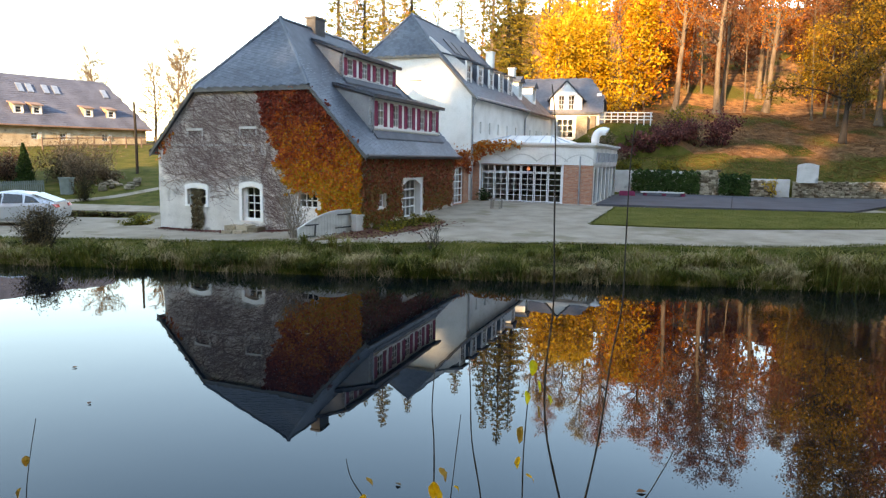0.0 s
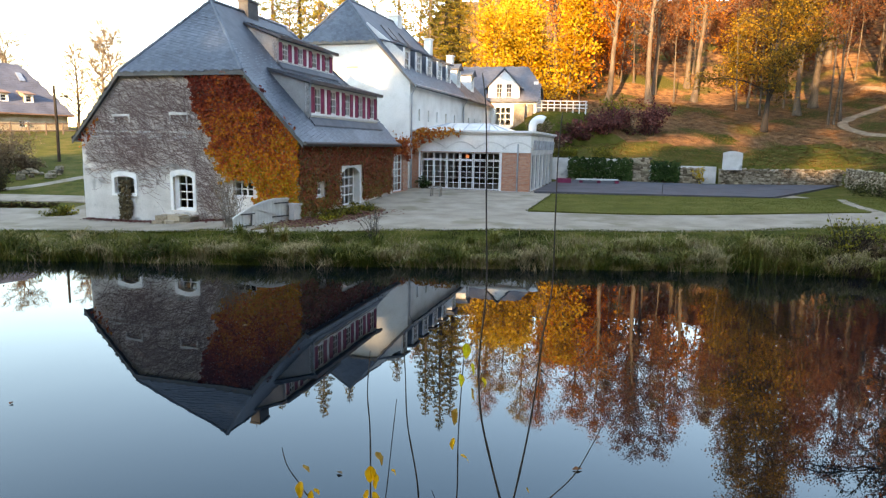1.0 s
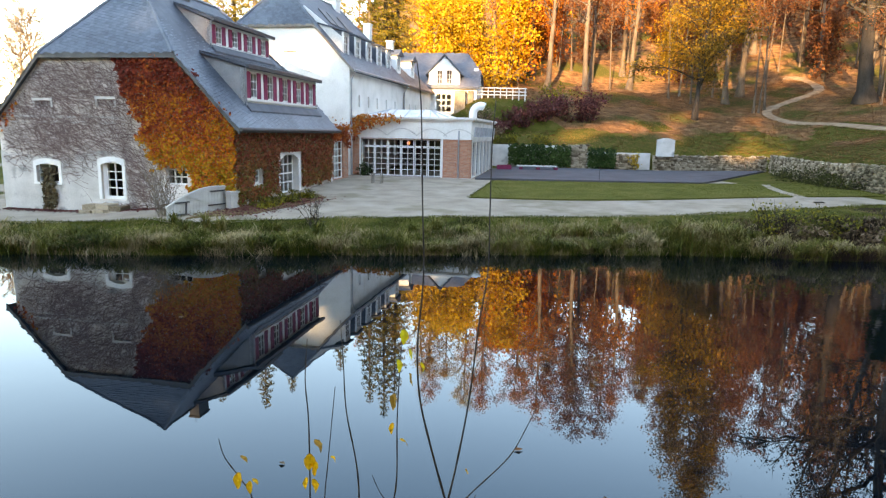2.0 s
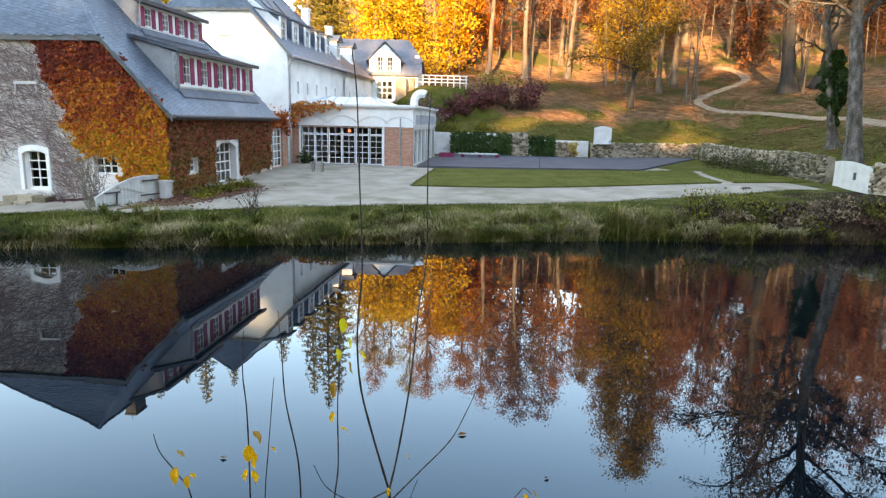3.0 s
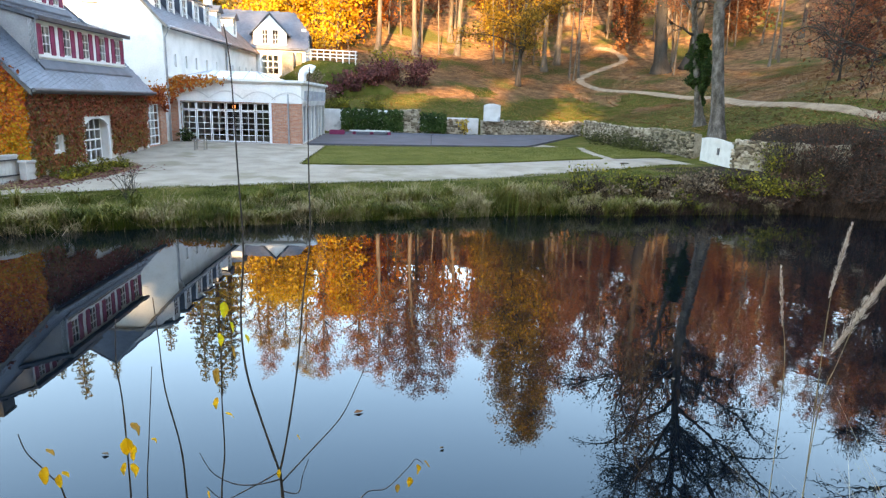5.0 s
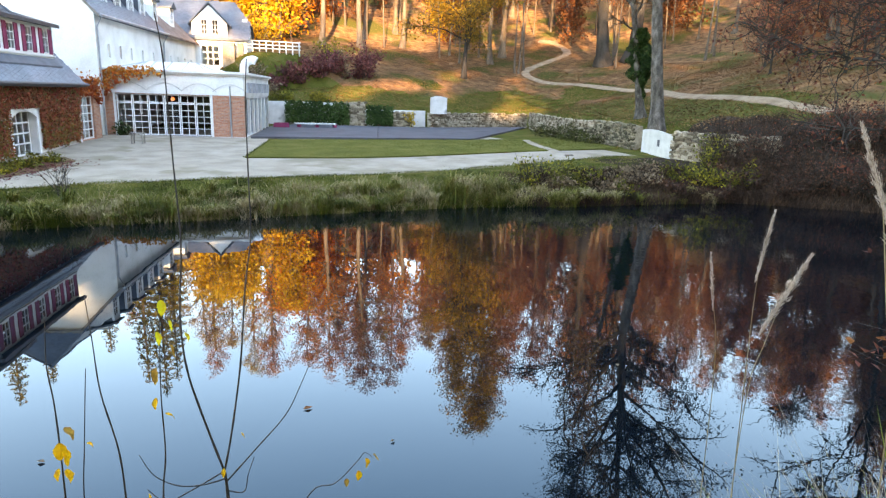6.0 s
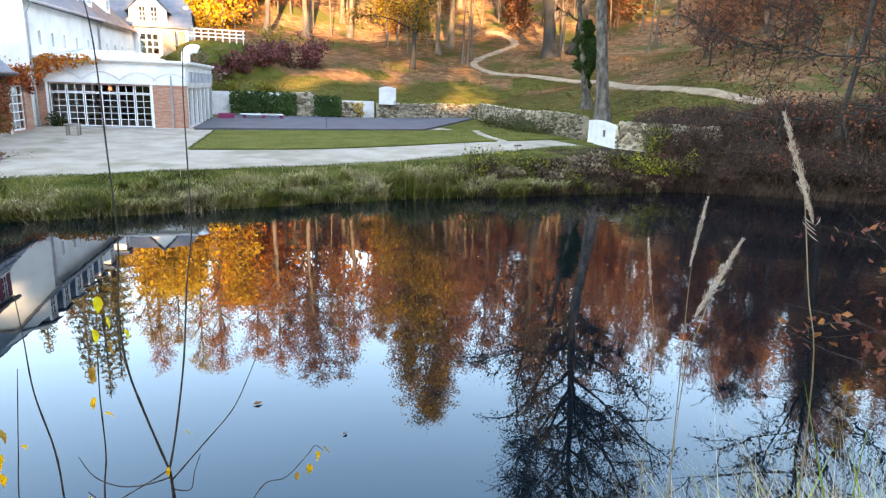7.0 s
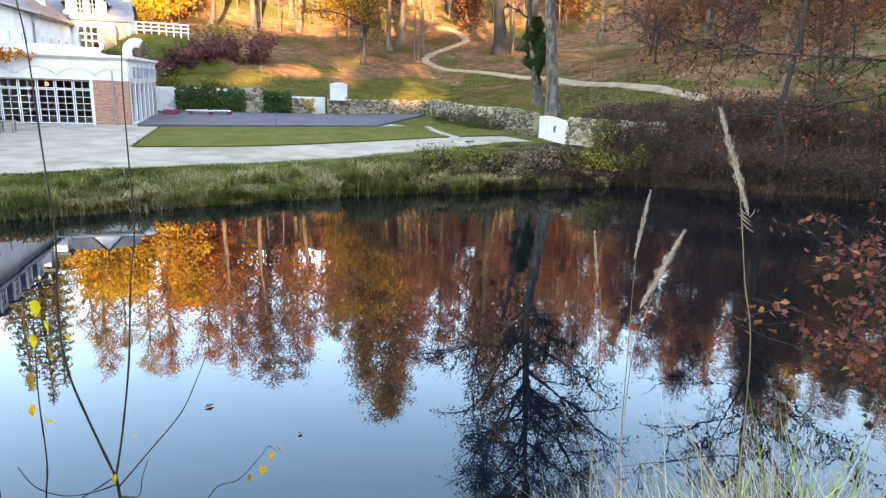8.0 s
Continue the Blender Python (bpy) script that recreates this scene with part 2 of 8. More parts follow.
SLATE = material("blue_grey_slate", [(0.045, 0.058, 0.076), (0.08, 0.1, 0.124), (0.13, 0.155, 0.185)], 0.3, 20, 0.48, 0.25, island=0.2)
SLATE_MAUVE = material("mauve_grey_slate", [(0.085, 0.079, 0.086), (0.125, 0.117, 0.127), (0.17, 0.16, 0.168)], 0.5, 20, 0.7, 0.2, island=0.15)
SLATE_FLAT = material("slate_under", [(0.04, 0.05, 0.065), (0.09, 0.1, 0.12)], 2, 30, 0.6, 0.2)
CHEEK = material("slate_cladding_pale", [(0.22, 0.215, 0.215), (0.3, 0.29, 0.28), (0.38, 0.365, 0.35)], 1.2, 18, 0.8, 0.3)
CHIMNEY = material("sooty_render", [(0.07, 0.068, 0.07), (0.13, 0.125, 0.125)], 2, 20, 0.85, 0.3, spec=0.2)
CRIMSON = material("crimson_shutter_paint", [(0.22, 0.014, 0.06), (0.34, 0.03, 0.1)], 3, 40, 0.55, 0.1)
ZINC = material("zinc", [(0.3, 0.32, 0.34), (0.5, 0.52, 0.54)], 3, 30, 0.45, 0.1, metal=0.7)
DARK_METAL = material("dark_gutter", [(0.03, 0.03, 0.035), (0.07, 0.07, 0.075)], 3, 30, 0.5, 0.1)
# Near-black colour stands in for the shade of unlit rooms and the flue's inside.
INTERIOR = material("near_black_shade", [(0.03, 0.025, 0.022), (0.06, 0.05, 0.045)], 1, 8, 0.9, 0.1)
TILE_BROWN = material("brown_roof_tile", [(0.13, 0.075, 0.055), (0.22, 0.13, 0.1), (0.28, 0.19, 0.15)], 1.2, 14, 0.85, 0.4, island=0.2)
TILE_MAUVE = material("mauve_grey_roof_tile", [(0.06, 0.067, 0.092), (0.092, 0.1, 0.134), (0.13, 0.138, 0.178)], 0.6, 9, 0.85, 0.4)
BARN_STONE = material("sunlit_rubble", [(0.3, 0.22, 0.14), (0.45, 0.35, 0.24), (0.56, 0.46, 0.34)], 1.2, 9, 0.92, 0.6, stain=((0.2, 0.14, 0.1), 1.6, 0.6))
# The orange of the low sun on the barn's dormer cheeks is put into this colour.
CHEEK_SUN_TINT = material("sun_tinted_dormer_boards", [(0.45, 0.25, 0.12), (0.6, 0.36, 0.2)], 3, 20, 0.8, 0.2)


def brick_material():
    m = bpy.data.materials.new("red_brick")
    m.use_nodes = True
    nt = m.node_tree
    N, link = nt.nodes.new, nt.links.new
    b = nt.nodes["Principled BSDF"]
    b.inputs["Roughness"].default_value = 0.9
    co, sep, com = N("ShaderNodeTexCoord"), N("ShaderNodeSeparateXYZ"), N("ShaderNodeCombineXYZ")
    link(co.outputs["Object"], sep.inputs[0])
    ad = N("ShaderNodeMath")
    link(sep.outputs["X"], ad.inputs[0])
    link(sep.outputs["Y"], ad.inputs[1])
    link(ad.outputs[0], com.inputs["X"])
    link(sep.outputs["Z"], com.inputs["Y"])
    br = N("ShaderNodeTexBrick")
    br.inputs["Scale"].default_value = 1.0
    br.inputs["Brick Width"].default_value, br.inputs["Row Height"].default_value, br.inputs["Mortar Size"].default_value = 0.25, 0.077, 0.007
    br.inputs["Color1"].default_value, br.inputs["Color2"].default_value = (0.58, 0.19, 0.1, 1), (0.72, 0.33, 0.2, 1)
    br.inputs["Mortar"].default_value = (0.45, 0.41, 0.36, 1)
    link(com.outputs[0], br.inputs["Vector"])
    no = N("ShaderNodeTexNoise")
    no.inputs["Scale"].default_value = 9
    link(co.outputs["Object"], no.inputs["Vector"])
    mx = N("ShaderNodeMix")
    mx.data_type, mx.blend_type = "RGBA", "MULTIPLY"
    mx.inputs["Factor"].default_value = 0.5
    link(br.outputs["Color"], mx.inputs["A"])
    link(no.outputs["Fac"], mx.inputs["B"])
    link(mx.outputs["Result"], b.inputs["Base Color"])
    bp = N("ShaderNodeBump")
    bp.inputs["Strength"].default_value, bp.inputs["Distance"].default_value, bp.invert = 0.6, 0.01, True
    link(br.outputs["Fac"], bp.inputs["Height"])
    link(bp.outputs["Normal"], b.inputs["Normal"])
    return m


BRICK_M = brick_material()
GRASS_GROUND = material("meadow_ground", [(0.03, 0.032, 0.006), (0.07, 0.07, 0.013), (0.13, 0.088, 0.03)], 1.1, 12, 0.95, 0.8, depth=0.06, world_space=True, spec=0.06)
HILL_GROUND = material("leaf_littered_slope", [(0.065, 0.034, 0.018), (0.19, 0.095, 0.047), (0.34, 0.17, 0.084)], 1.3, 9, 0.95, 0.6, depth=0.07, stain=((0.075, 0.07, 0.02), 0.22, 0.49), world_space=True, spec=0.06)
GRAVEL = material("pale_gravel", [(0.235, 0.184, 0.138), (0.3, 0.238, 0.182), (0.37, 0.3, 0.236)], 0.9, 70, 0.95, 0.5, depth=0.02, stain=((0.215, 0.172, 0.118), 0.55, 0.54), world_space=True, spec=0.08)
LAWN = material("mown_lawn", [(0.065, 0.064, 0.014), (0.1, 0.094, 0.02), (0.15, 0.118, 0.036)], 0.8, 25, 0.95, 0.7, depth=0.03, world_space=True, spec=0.06)
ASPHALT = material("dark_terrace_boards", [(0.045, 0.043, 0.05), (0.07, 0.068, 0.075), (0.09, 0.087, 0.093)], 0.7, 20, 0.7, 0.3, world_space=True, spec=0.25)
SOIL = material("soil", [(0.018, 0.011, 0.008), (0.042, 0.026, 0.017)], 2, 20, 0.95, 0.8, world_space=True, spec=0.05)
PATH_DIRT = material("trodden_path", [(0.19, 0.12, 0.075), (0.27, 0.18, 0.12), (0.36, 0.25, 0.165)], 1.6, 14, 0.95, 0.4, world_space=True, spec=0.06)
STONE = material("rubble_stone", [(0.13, 0.095, 0.062), (0.26, 0.2, 0.14), (0.42, 0.33, 0.24)], 1.5, 14, 0.92, 0.5, island=0.6, spec=0.12)
STONE_PIECE = material("rubble_stone_piece", [(0.07, 0.054, 0.037), (0.155, 0.12, 0.082), (0.29, 0.23, 0.165)], 1.5, 14, 0.92, 0.5, thing_random=0.6, stain=((0.06, 0.065, 0.028), 1.1, 0.55), spec=0.12)
BARK = material("grey_brown_bark", [(0.06, 0.044, 0.033), (0.12, 0.088, 0.066), (0.19, 0.145, 0.11)], 1.5, 14, 0.95, 0.8, stretch=(1, 1, 0.3), depth=0.04, spec=0.1)
BARK_PALE = material("pale_grey_bark", [(0.03, 0.024, 0.02), (0.085, 0.07, 0.058), (0.19, 0.16, 0.138)], 4.5, 26, 0.95, 1.0, stretch=(1, 1, 0.45), depth=0.06, spec=0.1)
BARK_DARK = material("dark_bark", [(0.025, 0.02, 0.017), (0.06, 0.05, 0.042)], 1.5, 14, 0.95, 0.8, stretch=(1, 1, 0.3), depth=0.04, spec=0.1)
TWIG = material("twig_bark", [(0.022, 0.014, 0.012), (0.05, 0.033, 0.026)], 20, 200, 0.7, 0.2)
WOOD_GREY = material("weathered_wood", [(0.16, 0.13, 0.11), (0.28, 0.24, 0.2)], 3, 30, 0.9, 0.4, stretch=(1, 1, 0.2))
WOOD_WHITE = material("white_painted_boards", [(0.42, 0.4, 0.365), (0.62, 0.6, 0.56)], 2, 30, 0.75, 0.25, stain=((0.4, 0.38, 0.34), 2.0, 0.62), spec=0.25)


def water_material():
    m = bpy.data.materials.new("still_pond_water")
    m.use_nodes = True
    nt = m.node_tree
    N, link = nt.nodes.new, nt.links.new
    b = nt.nodes["Principled BSDF"]
    b.inputs["Base Color"].default_value = (0.001, 0.003, 0.005, 1)
    b.inputs["Roughness"].default_value, b.inputs["IOR"].default_value = 0.008, 1.43
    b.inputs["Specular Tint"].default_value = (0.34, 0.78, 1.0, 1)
    geo = N("ShaderNodeNewGeometry")
    no, fine = N("ShaderNodeTexNoise"), N("ShaderNodeTexNoise")
    no.inputs["Scale"].default_value, no.inputs["Detail"].default_value = 0.7, 2
    fine.inputs["Scale"].default_value, fine.inputs["Detail"].default_value = 3.6, 2
    link(geo.outputs["Position"], no.inputs["Vector"])
    link(geo.outputs["Position"], fine.inputs["Vector"])
    ad = N("ShaderNodeMath")
    ad.operation = "MULTIPLY_ADD"
    link(fine.outputs["Fac"], ad.inputs[0])
    sep, mr = N("ShaderNodeSeparateXYZ"), N("ShaderNodeMapRange")
    link(geo.outputs["Position"], sep.inputs[0])
    link(sep.outputs["X"], mr.inputs["Value"])
    mr.inputs["From Min"].default_value, mr.inputs["From Max"].default_value = 6.0, 12.0
    mr.inputs["To Min"].default_value, mr.inputs["To Max"].default_value = 0.06, 1.25
    link(mr.outputs["Result"], ad.inputs[1])
    link(no.outputs["Fac"], ad.inputs[2])
    bp = N("ShaderNodeBump")
    bp.inputs["Strength"].default_value, bp.inputs["Distance"].default_value = 1.0, 0.0018
    link(ad.outputs[0], bp.inputs["Height"])
    link(bp.outputs["Normal"], b.inputs["Normal"])
    return m


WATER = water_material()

# ---- land and water ----
def lerp_table(x, table):
    if x <= table[0][0]:
        return table[0][1]
    for (a, p), (b, q) in zip(table, table[1:]):
        if x <= b:
            return p + (q - p) * (x - a) / (b - a)
    return table[-1][1]


def smooth(a, b, x):
    t = min(1.0, max(0.0, (x - a) / (b - a)))
    return t * t * (3 - 2 * t)


SHORE = [(-70, 24.5), (-20, 22.8), (-15, 22.5), (-10, 22.0), (-4, 21.4), (1.4, 21.0), (7.5, 20.6), (13, 20.1), (16, 19.0), (20.8, 18.0), (23.8, 17.3), (27, 14.8), (31, 10), (33.5, 4)]
POND = SHORE + [(33, -4), (28, -9), (20, -7), (13, -3.2), (8, 0.3), (4, 2.9), (0, 4.2), (-10, 5.6), (-40, 9), (-70, 11)]
WALL_LINE = [(12.0, 51.6), (15.3, 50.3), (25.5, 47.4), (36.3, 48.3), (31.7, 37.3), (28.1, 27.5)]
HILL_EDGE = [(8, 53)] + WALL_LINE + [(26.7, 22.9), (29, 16), (34, 8), (41, 0), (60, -20)]
HILL = HILL_EDGE + [(700, -20), (700, 900), (8, 900)]


def edge_distance(line, x, y, closed=False):
    best = 1e9
    pairs = list(zip(line, line[1:] + (line[:1] if closed else [])))
    for (ax, ay), (bx, by) in pairs[: len(line) - (0 if closed else 1)]:
        dx, dy = bx - ax, by - ay
        t = max(0.0, min(1.0, ((x - ax) * dx + (y - ay) * dy) / (dx * dx + dy * dy)))
        best = min(best, math.hypot(x - ax - t * dx, y - ay - t * dy))
    return best


def court_z(x, y):
    left = lerp_table(y, [(22, 0.35), (33, 0.5), (37, 0.9), (48, 2.6), (60, 4.1), (90, 5.5), (300, 9)])
    right = lerp_table(y, [(23, 0.78), (37, 1.22), (50, 1.38), (66, 1.6), (120, 12)])
    right += 0.42 * smooth(10, 25, x) * (1 - smooth(27, 38, y))
    s = smooth(-11.5, -3, x) if y < 40 else smooth(-14, -4, x)
    return left + (right - left) * s


def ground_z(x, y):
    if inside(POND, x, y):
        return -0.06 - min(1.4, 0.3 * edge_distance(POND, x, y, True))
    z = court_z(x, y)
    if x > 7.9 and inside(HILL, x, y):
        d = edge_distance(HILL_EDGE, x, y)
        h = 2.35 + 0.27 * min(d, 70) + 0.05 * max(0, min(d, 300) - 70)
        h += 0.25 * noise.noise((x * 0.12, y * 0.12, 0)) * min(1, d / 6)
        h += 0.2 * max(0, min(d, 110) - 32)
        h = max(h, 2.35 + 4.95 * smooth(55.5, 59.8, y) * smooth(9, 11, x) * (1 - smooth(20.5, 24.5, x)))
        h = z + (h - z) * smooth(0.35, 1.7, d)
        z = h if y < 52 else z + (h - z) * smooth(6, 15, x)
    if y < 14 or (x > 24 and y < 22):
        near = 2.35 + 0.1 * noise.noise((x * 0.3, y * 0.3, 3))
        z = near if y < 10 else max(z, 0.6)
    d = edge_distance(POND, x, y, True)
    reach = 4.4 if y < 10 else 2.9
    if d < reach:
        z = -0.03 + (z + 0.03) * (0.12 + 0.88 * smooth(0, reach, d)) if d > 0.02 else 0.0
    return z


def stretched(values, limit):
    """Even steps near the place, then growing ones out to the horizon."""
    out, step = [values[-1]], values[-1] - values[-2]
    while out[-1] < limit:
        step *= 1.35
        out.append(out[-1] + step)
    low, step = [values[0]], values[1] - values[0]
    while low[-1] > -limit:
        step *= 1.35
        low.append(low[-1] - step)
    return low[:0:-1] + list(values) + out[1:]


YB = [(-60, 28.5), (-16.8, 26.1), (-11.5, 26.2), (-7, 24.9), (-3.8, 23.6), (0.3, 24.0), (4.6, 24.2), (11, 24.0), (14.5, 23.9), (20, 24.0), (26, 24.6)]
YF = [(-60, 33.5), (-15.5, 33.5), (-14.4, 40), (-12, 45), (26, 45.5)]


def on_gravel(x, y, margin=0.0):
    return -60 < x < 26 - margin and lerp_table(x, YB) + margin < y < lerp_table(x, YF) - margin


def build_ground():
    xs = stretched([-60 + 0.9 * i for i in range(145)], 3000)
    ys = stretched([-14 + 0.9 * i for i in range(115)], 3000)
    verts = [(x, y, ground_z(x, y) - (0.07 if on_gravel(x, y, 0.4) else 0.0)) for y in ys for x in xs]
    n = len(xs)
    faces = [(j * n + i, j * n + i + 1, (j + 1) * n + i + 1, (j + 1) * n + i) for j in range(len(ys) - 1) for i in range(n - 1)]
    me = stuff_mesh("ground", verts, faces, GRASS_GROUND, True)
    me.materials.append(HILL_GROUND)
    me.materials.append(SOIL)
    for p in me.polygons:
        c = p.center
        if c.x > 7.9 and inside(HILL, c.x, c.y):
            p.material_index = 1 if edge_distance(HILL_EDGE, c.x, c.y) + 6 * noise.noise((c.x * 0.16, c.y * 0.16, 7)) > 8.5 else 0
            if c.y < 24 and edge_distance(HILL_EDGE, c.x, c.y) < 4:
                p.material_index = 2
        elif (inside(POND, c.x, c.y) and (c.y > 10 or abs(edge_distance(POND, c.x, c.y, True)) > 0.9)) or (c.x > 21.5 and c.y < 23.5 and c.y > -12) or (c.x > 7.2 and c.y < 4 and edge_distance(POND, c.x, c.y, True) < 4):
            p.material_index = 2
    return tagged(new("ground", me), "grassy banks, meadow and leaf-littered wooded slope round a pond", "ground", kind="structure")


def sheet(name, poly, lift, material, label, category, cell=1.0, skirt=0.2):
    """A surface laid over the land: a polygon cut into cells that follow the ground, with a skirt round it."""
    x0, x1 = min(p[0] for p in poly), max(p[0] for p in poly)
    y0, y1 = min(p[1] for p in poly), max(p[1] for p in poly)
    g = Geo()
    for i in range(int((x1 - x0) / cell) + 1):
        column = clip(clip(poly, 1, 0, x0 + (i + 1) * cell), -1, 0, -(x0 + i * cell))
        if len(column) < 3:
            continue
        for j in range(int((y1 - y0) / cell) + 1):
            ring = clip(clip(column, 0, 1, y0 + (j + 1) * cell), 0, -1, -(y0 + j * cell))
            if len(ring) >= 3:
                g.add([(x, y, ground_z(x, y) + lift) for x, y in ring], [tuple(range(len(ring)))])
    for a, b in zip(poly, poly[1:] + poly[:1]):
        n = max(1, int(math.hypot(b[0] - a[0], b[1] - a[1]) / cell))
        for k in range(n):
            p = [a[i] + (b[i] - a[i]) * k / n for i in (0, 1)]
            q = [a[i] + (b[i] - a[i]) * (k + 1) / n for i in (0, 1)]
            zp, zq = ground_z(*p) + lift, ground_z(*q) + lift
            g.add([(*p, zp), (*q, zq), (*q, zq - skirt), (*p, zp - skirt)], [(0, 1, 2, 3)])
    me = stuff_mesh(name, g.v, g.f, material)
    return tagged(new(name, me), label, category, kind="structure")


build_ground()
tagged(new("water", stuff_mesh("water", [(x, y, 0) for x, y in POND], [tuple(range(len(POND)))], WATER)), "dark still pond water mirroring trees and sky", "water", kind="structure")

gravel_xs = [-60, -45, -30, -16.8, -15.5, -14.4, -13, -12, -11.5, -9, -7, -5, -3.8, -2, 0.3, 2, 4.6, 8, 11, 14.5, 17, 20, 23, 26]
sheet("road", [(x, lerp_table(x, YB) + 0.12 * math.sin(x * 1.7)) for x in gravel_xs] + [(x, lerp_table(x, YF)) for x in gravel_xs[::-1]], 0.0, GRAVEL, "pale gravel forecourt and drive along the pond", "gravel drive")
LAWN_POLY = [(6.8, 29.7), (11, 28.9), (17.4, 27.9), (24, 27.2), (27.4, 27.4), (29.6, 32.5), (31.2, 37.0), (26, 36.2), (22.9, 35.9), (10.0, 37.4), (8.6, 34.0)]
sheet("lawn", LAWN_POLY, 0.05, LAWN, "mown green lawn with a cut edge", "lawn")
TERRACE_POLY = [(9.1, 38.4), (22.9, 36.0), (35.7, 47.7), (25.5, 46.9), (15.2, 49.8), (12.5, 47.2)]
sheet("terrace", TERRACE_POLY, 0.12, ASPHALT, "dark grey terrace surface with a raised edge", "terrace")
sheet("pavement", [(-40, 35.2), (-24, 35.2), (-15.0, 35.0), (-14.7, 36.6), (-24, 37.2), (-40, 38.0)], 0.06, GRAVEL, "narrow pale gravel footpath through the grass", "footpath")
BED = material("rough_bed_ground", [(0.09, 0.06, 0.03), (0.17, 0.105, 0.05), (0.22, 0.16, 0.07)], 1.8, 14, 0.95, 0.6, world_space=True, spec=0.06)
sheet("flower_bed", [(-4.9, 24.3), (-2.7, 24.9), (-0.9, 27.4), (0.1, 29.6), (-0.3, 31.0), (-1.2, 31.2), (-3.4, 26.6)], 0.03, BED, "rough brown bed with fallen leaves along the wall", "bed", 0.6)

# ---- the half-hipped house by the pond ----
def side_place(u):
    """Walls that face along +u: s runs along the depth, d goes inwards."""
    return lambda s, d, z: (u - d, s, z)


def back_place(v):
    return lambda s, d, z: (s, v - d, z)


def left_place(u):
    return lambda s, d, z: (u + d, s, z)


def half_hip_roof(parent, W, L, ze, zh, a, zr, va, eave, verge, material, under, size=0.3, exposure=0.2, turn=12.0, seed=3, faces=("front", "right", "left", "back")):
    """Roof slopes with half hips at both ends; the slopes that are seen carry slates."""
    m = W / 2
    r, l = W + eave, -eave
    rings = {
        "right": [(r, -verge, ze), (r, L + verge, ze), (W - a, L + verge, zh), (m, L - va, zr), (m, va, zr), (W - a, -verge, zh)],
        "left": [(l, L + verge, ze), (l, -verge, ze), (a, -verge, zh), (m, va, zr), (m, L - va, zr), (a, L + verge, zh)],
        "front": [(a, -verge, zh), (W - a, -verge, zh), (m, va, zr)],
        "back": [(W - a, L + verge, zh), (a, L + verge, zh), (m, L - va, zr)],
    }
    roof = None
    for key, ring in rings.items():
        g = Geo()
        g.prism([(x, y, z) for x, y, z in ring], (0, 0, -0.16))
        roof = part("roof", g, under, parent)
        if key in faces:
            v, f = slates(ring, size, exposure, turn if key != "front" else -turn, 0.018, RNG)
            ob = new("slate_covering", stuff_mesh("slate_covering", v, f, material))
            ob.parent = roof
            tagged(ob, kind="stuff")
    caps = Geo()
    for a0, b0 in (((a, -verge, zh), (m, va, zr)), ((W - a, -verge, zh), (m, va, zr)), ((m, va, zr), (m, L - va, zr)), ((m, L - va, zr), (W - a, L + verge, zh)), ((m, L - va, zr), (a, L + verge, zh))):
        p, q = Vector(a0), Vector(b0)
        n = max(2, int((q - p).length / 0.35))
        for k in range(n):
            s0, s1 = p.lerp(q, k / n), p.lerp(q, (k + 1) / n + 0.02)
            caps.tube([s0 + Vector((0, 0, -0.02)), s1 + Vector((0, 0, 0.01))], [0.085, 0.08], 6, False)
    tagged(part("ridge_cap", caps, material, parent), kind="stuff")
    return rings


def shutter_window(parent, place, s, z0, z1, d, w_win=0.56, w_sh=0.3):
    """A casement with two open crimson shutters flat against the wall."""
    win = window(parent, place, s - w_win / 2, s + w_win / 2, z0, z1, d - 0.05, 2, 3, (WHITE, GLASS), bar=0.03, frame_w=0.05)
    for sign in (-1, 1):
        g = Geo(place)
        a = s + sign * (w_win / 2 + 0.02)
        b = a + sign * w_sh
        a, b = min(a, b), max(a, b)
        g.box(a, b, d - 0.06, d - 0.02, z0 - 0.02, z1 + 0.02)
        for k in range(9):
            zz = z0 + 0.08 + (z1 - z0 - 0.16) * k / 8
            g.box(a + 0.04, b - 0.04, d - 0.075, d - 0.06, zz - 0.02, zz + 0.03)
        g.box(a, a + 0.04, d - 0.078, d - 0.06, z0, z1)
        g.box(b - 0.04, b, d - 0.078, d - 0.06, z0, z1)
        part("shutter", g, CRIMSON, win, "crimson painted wooden shutter")


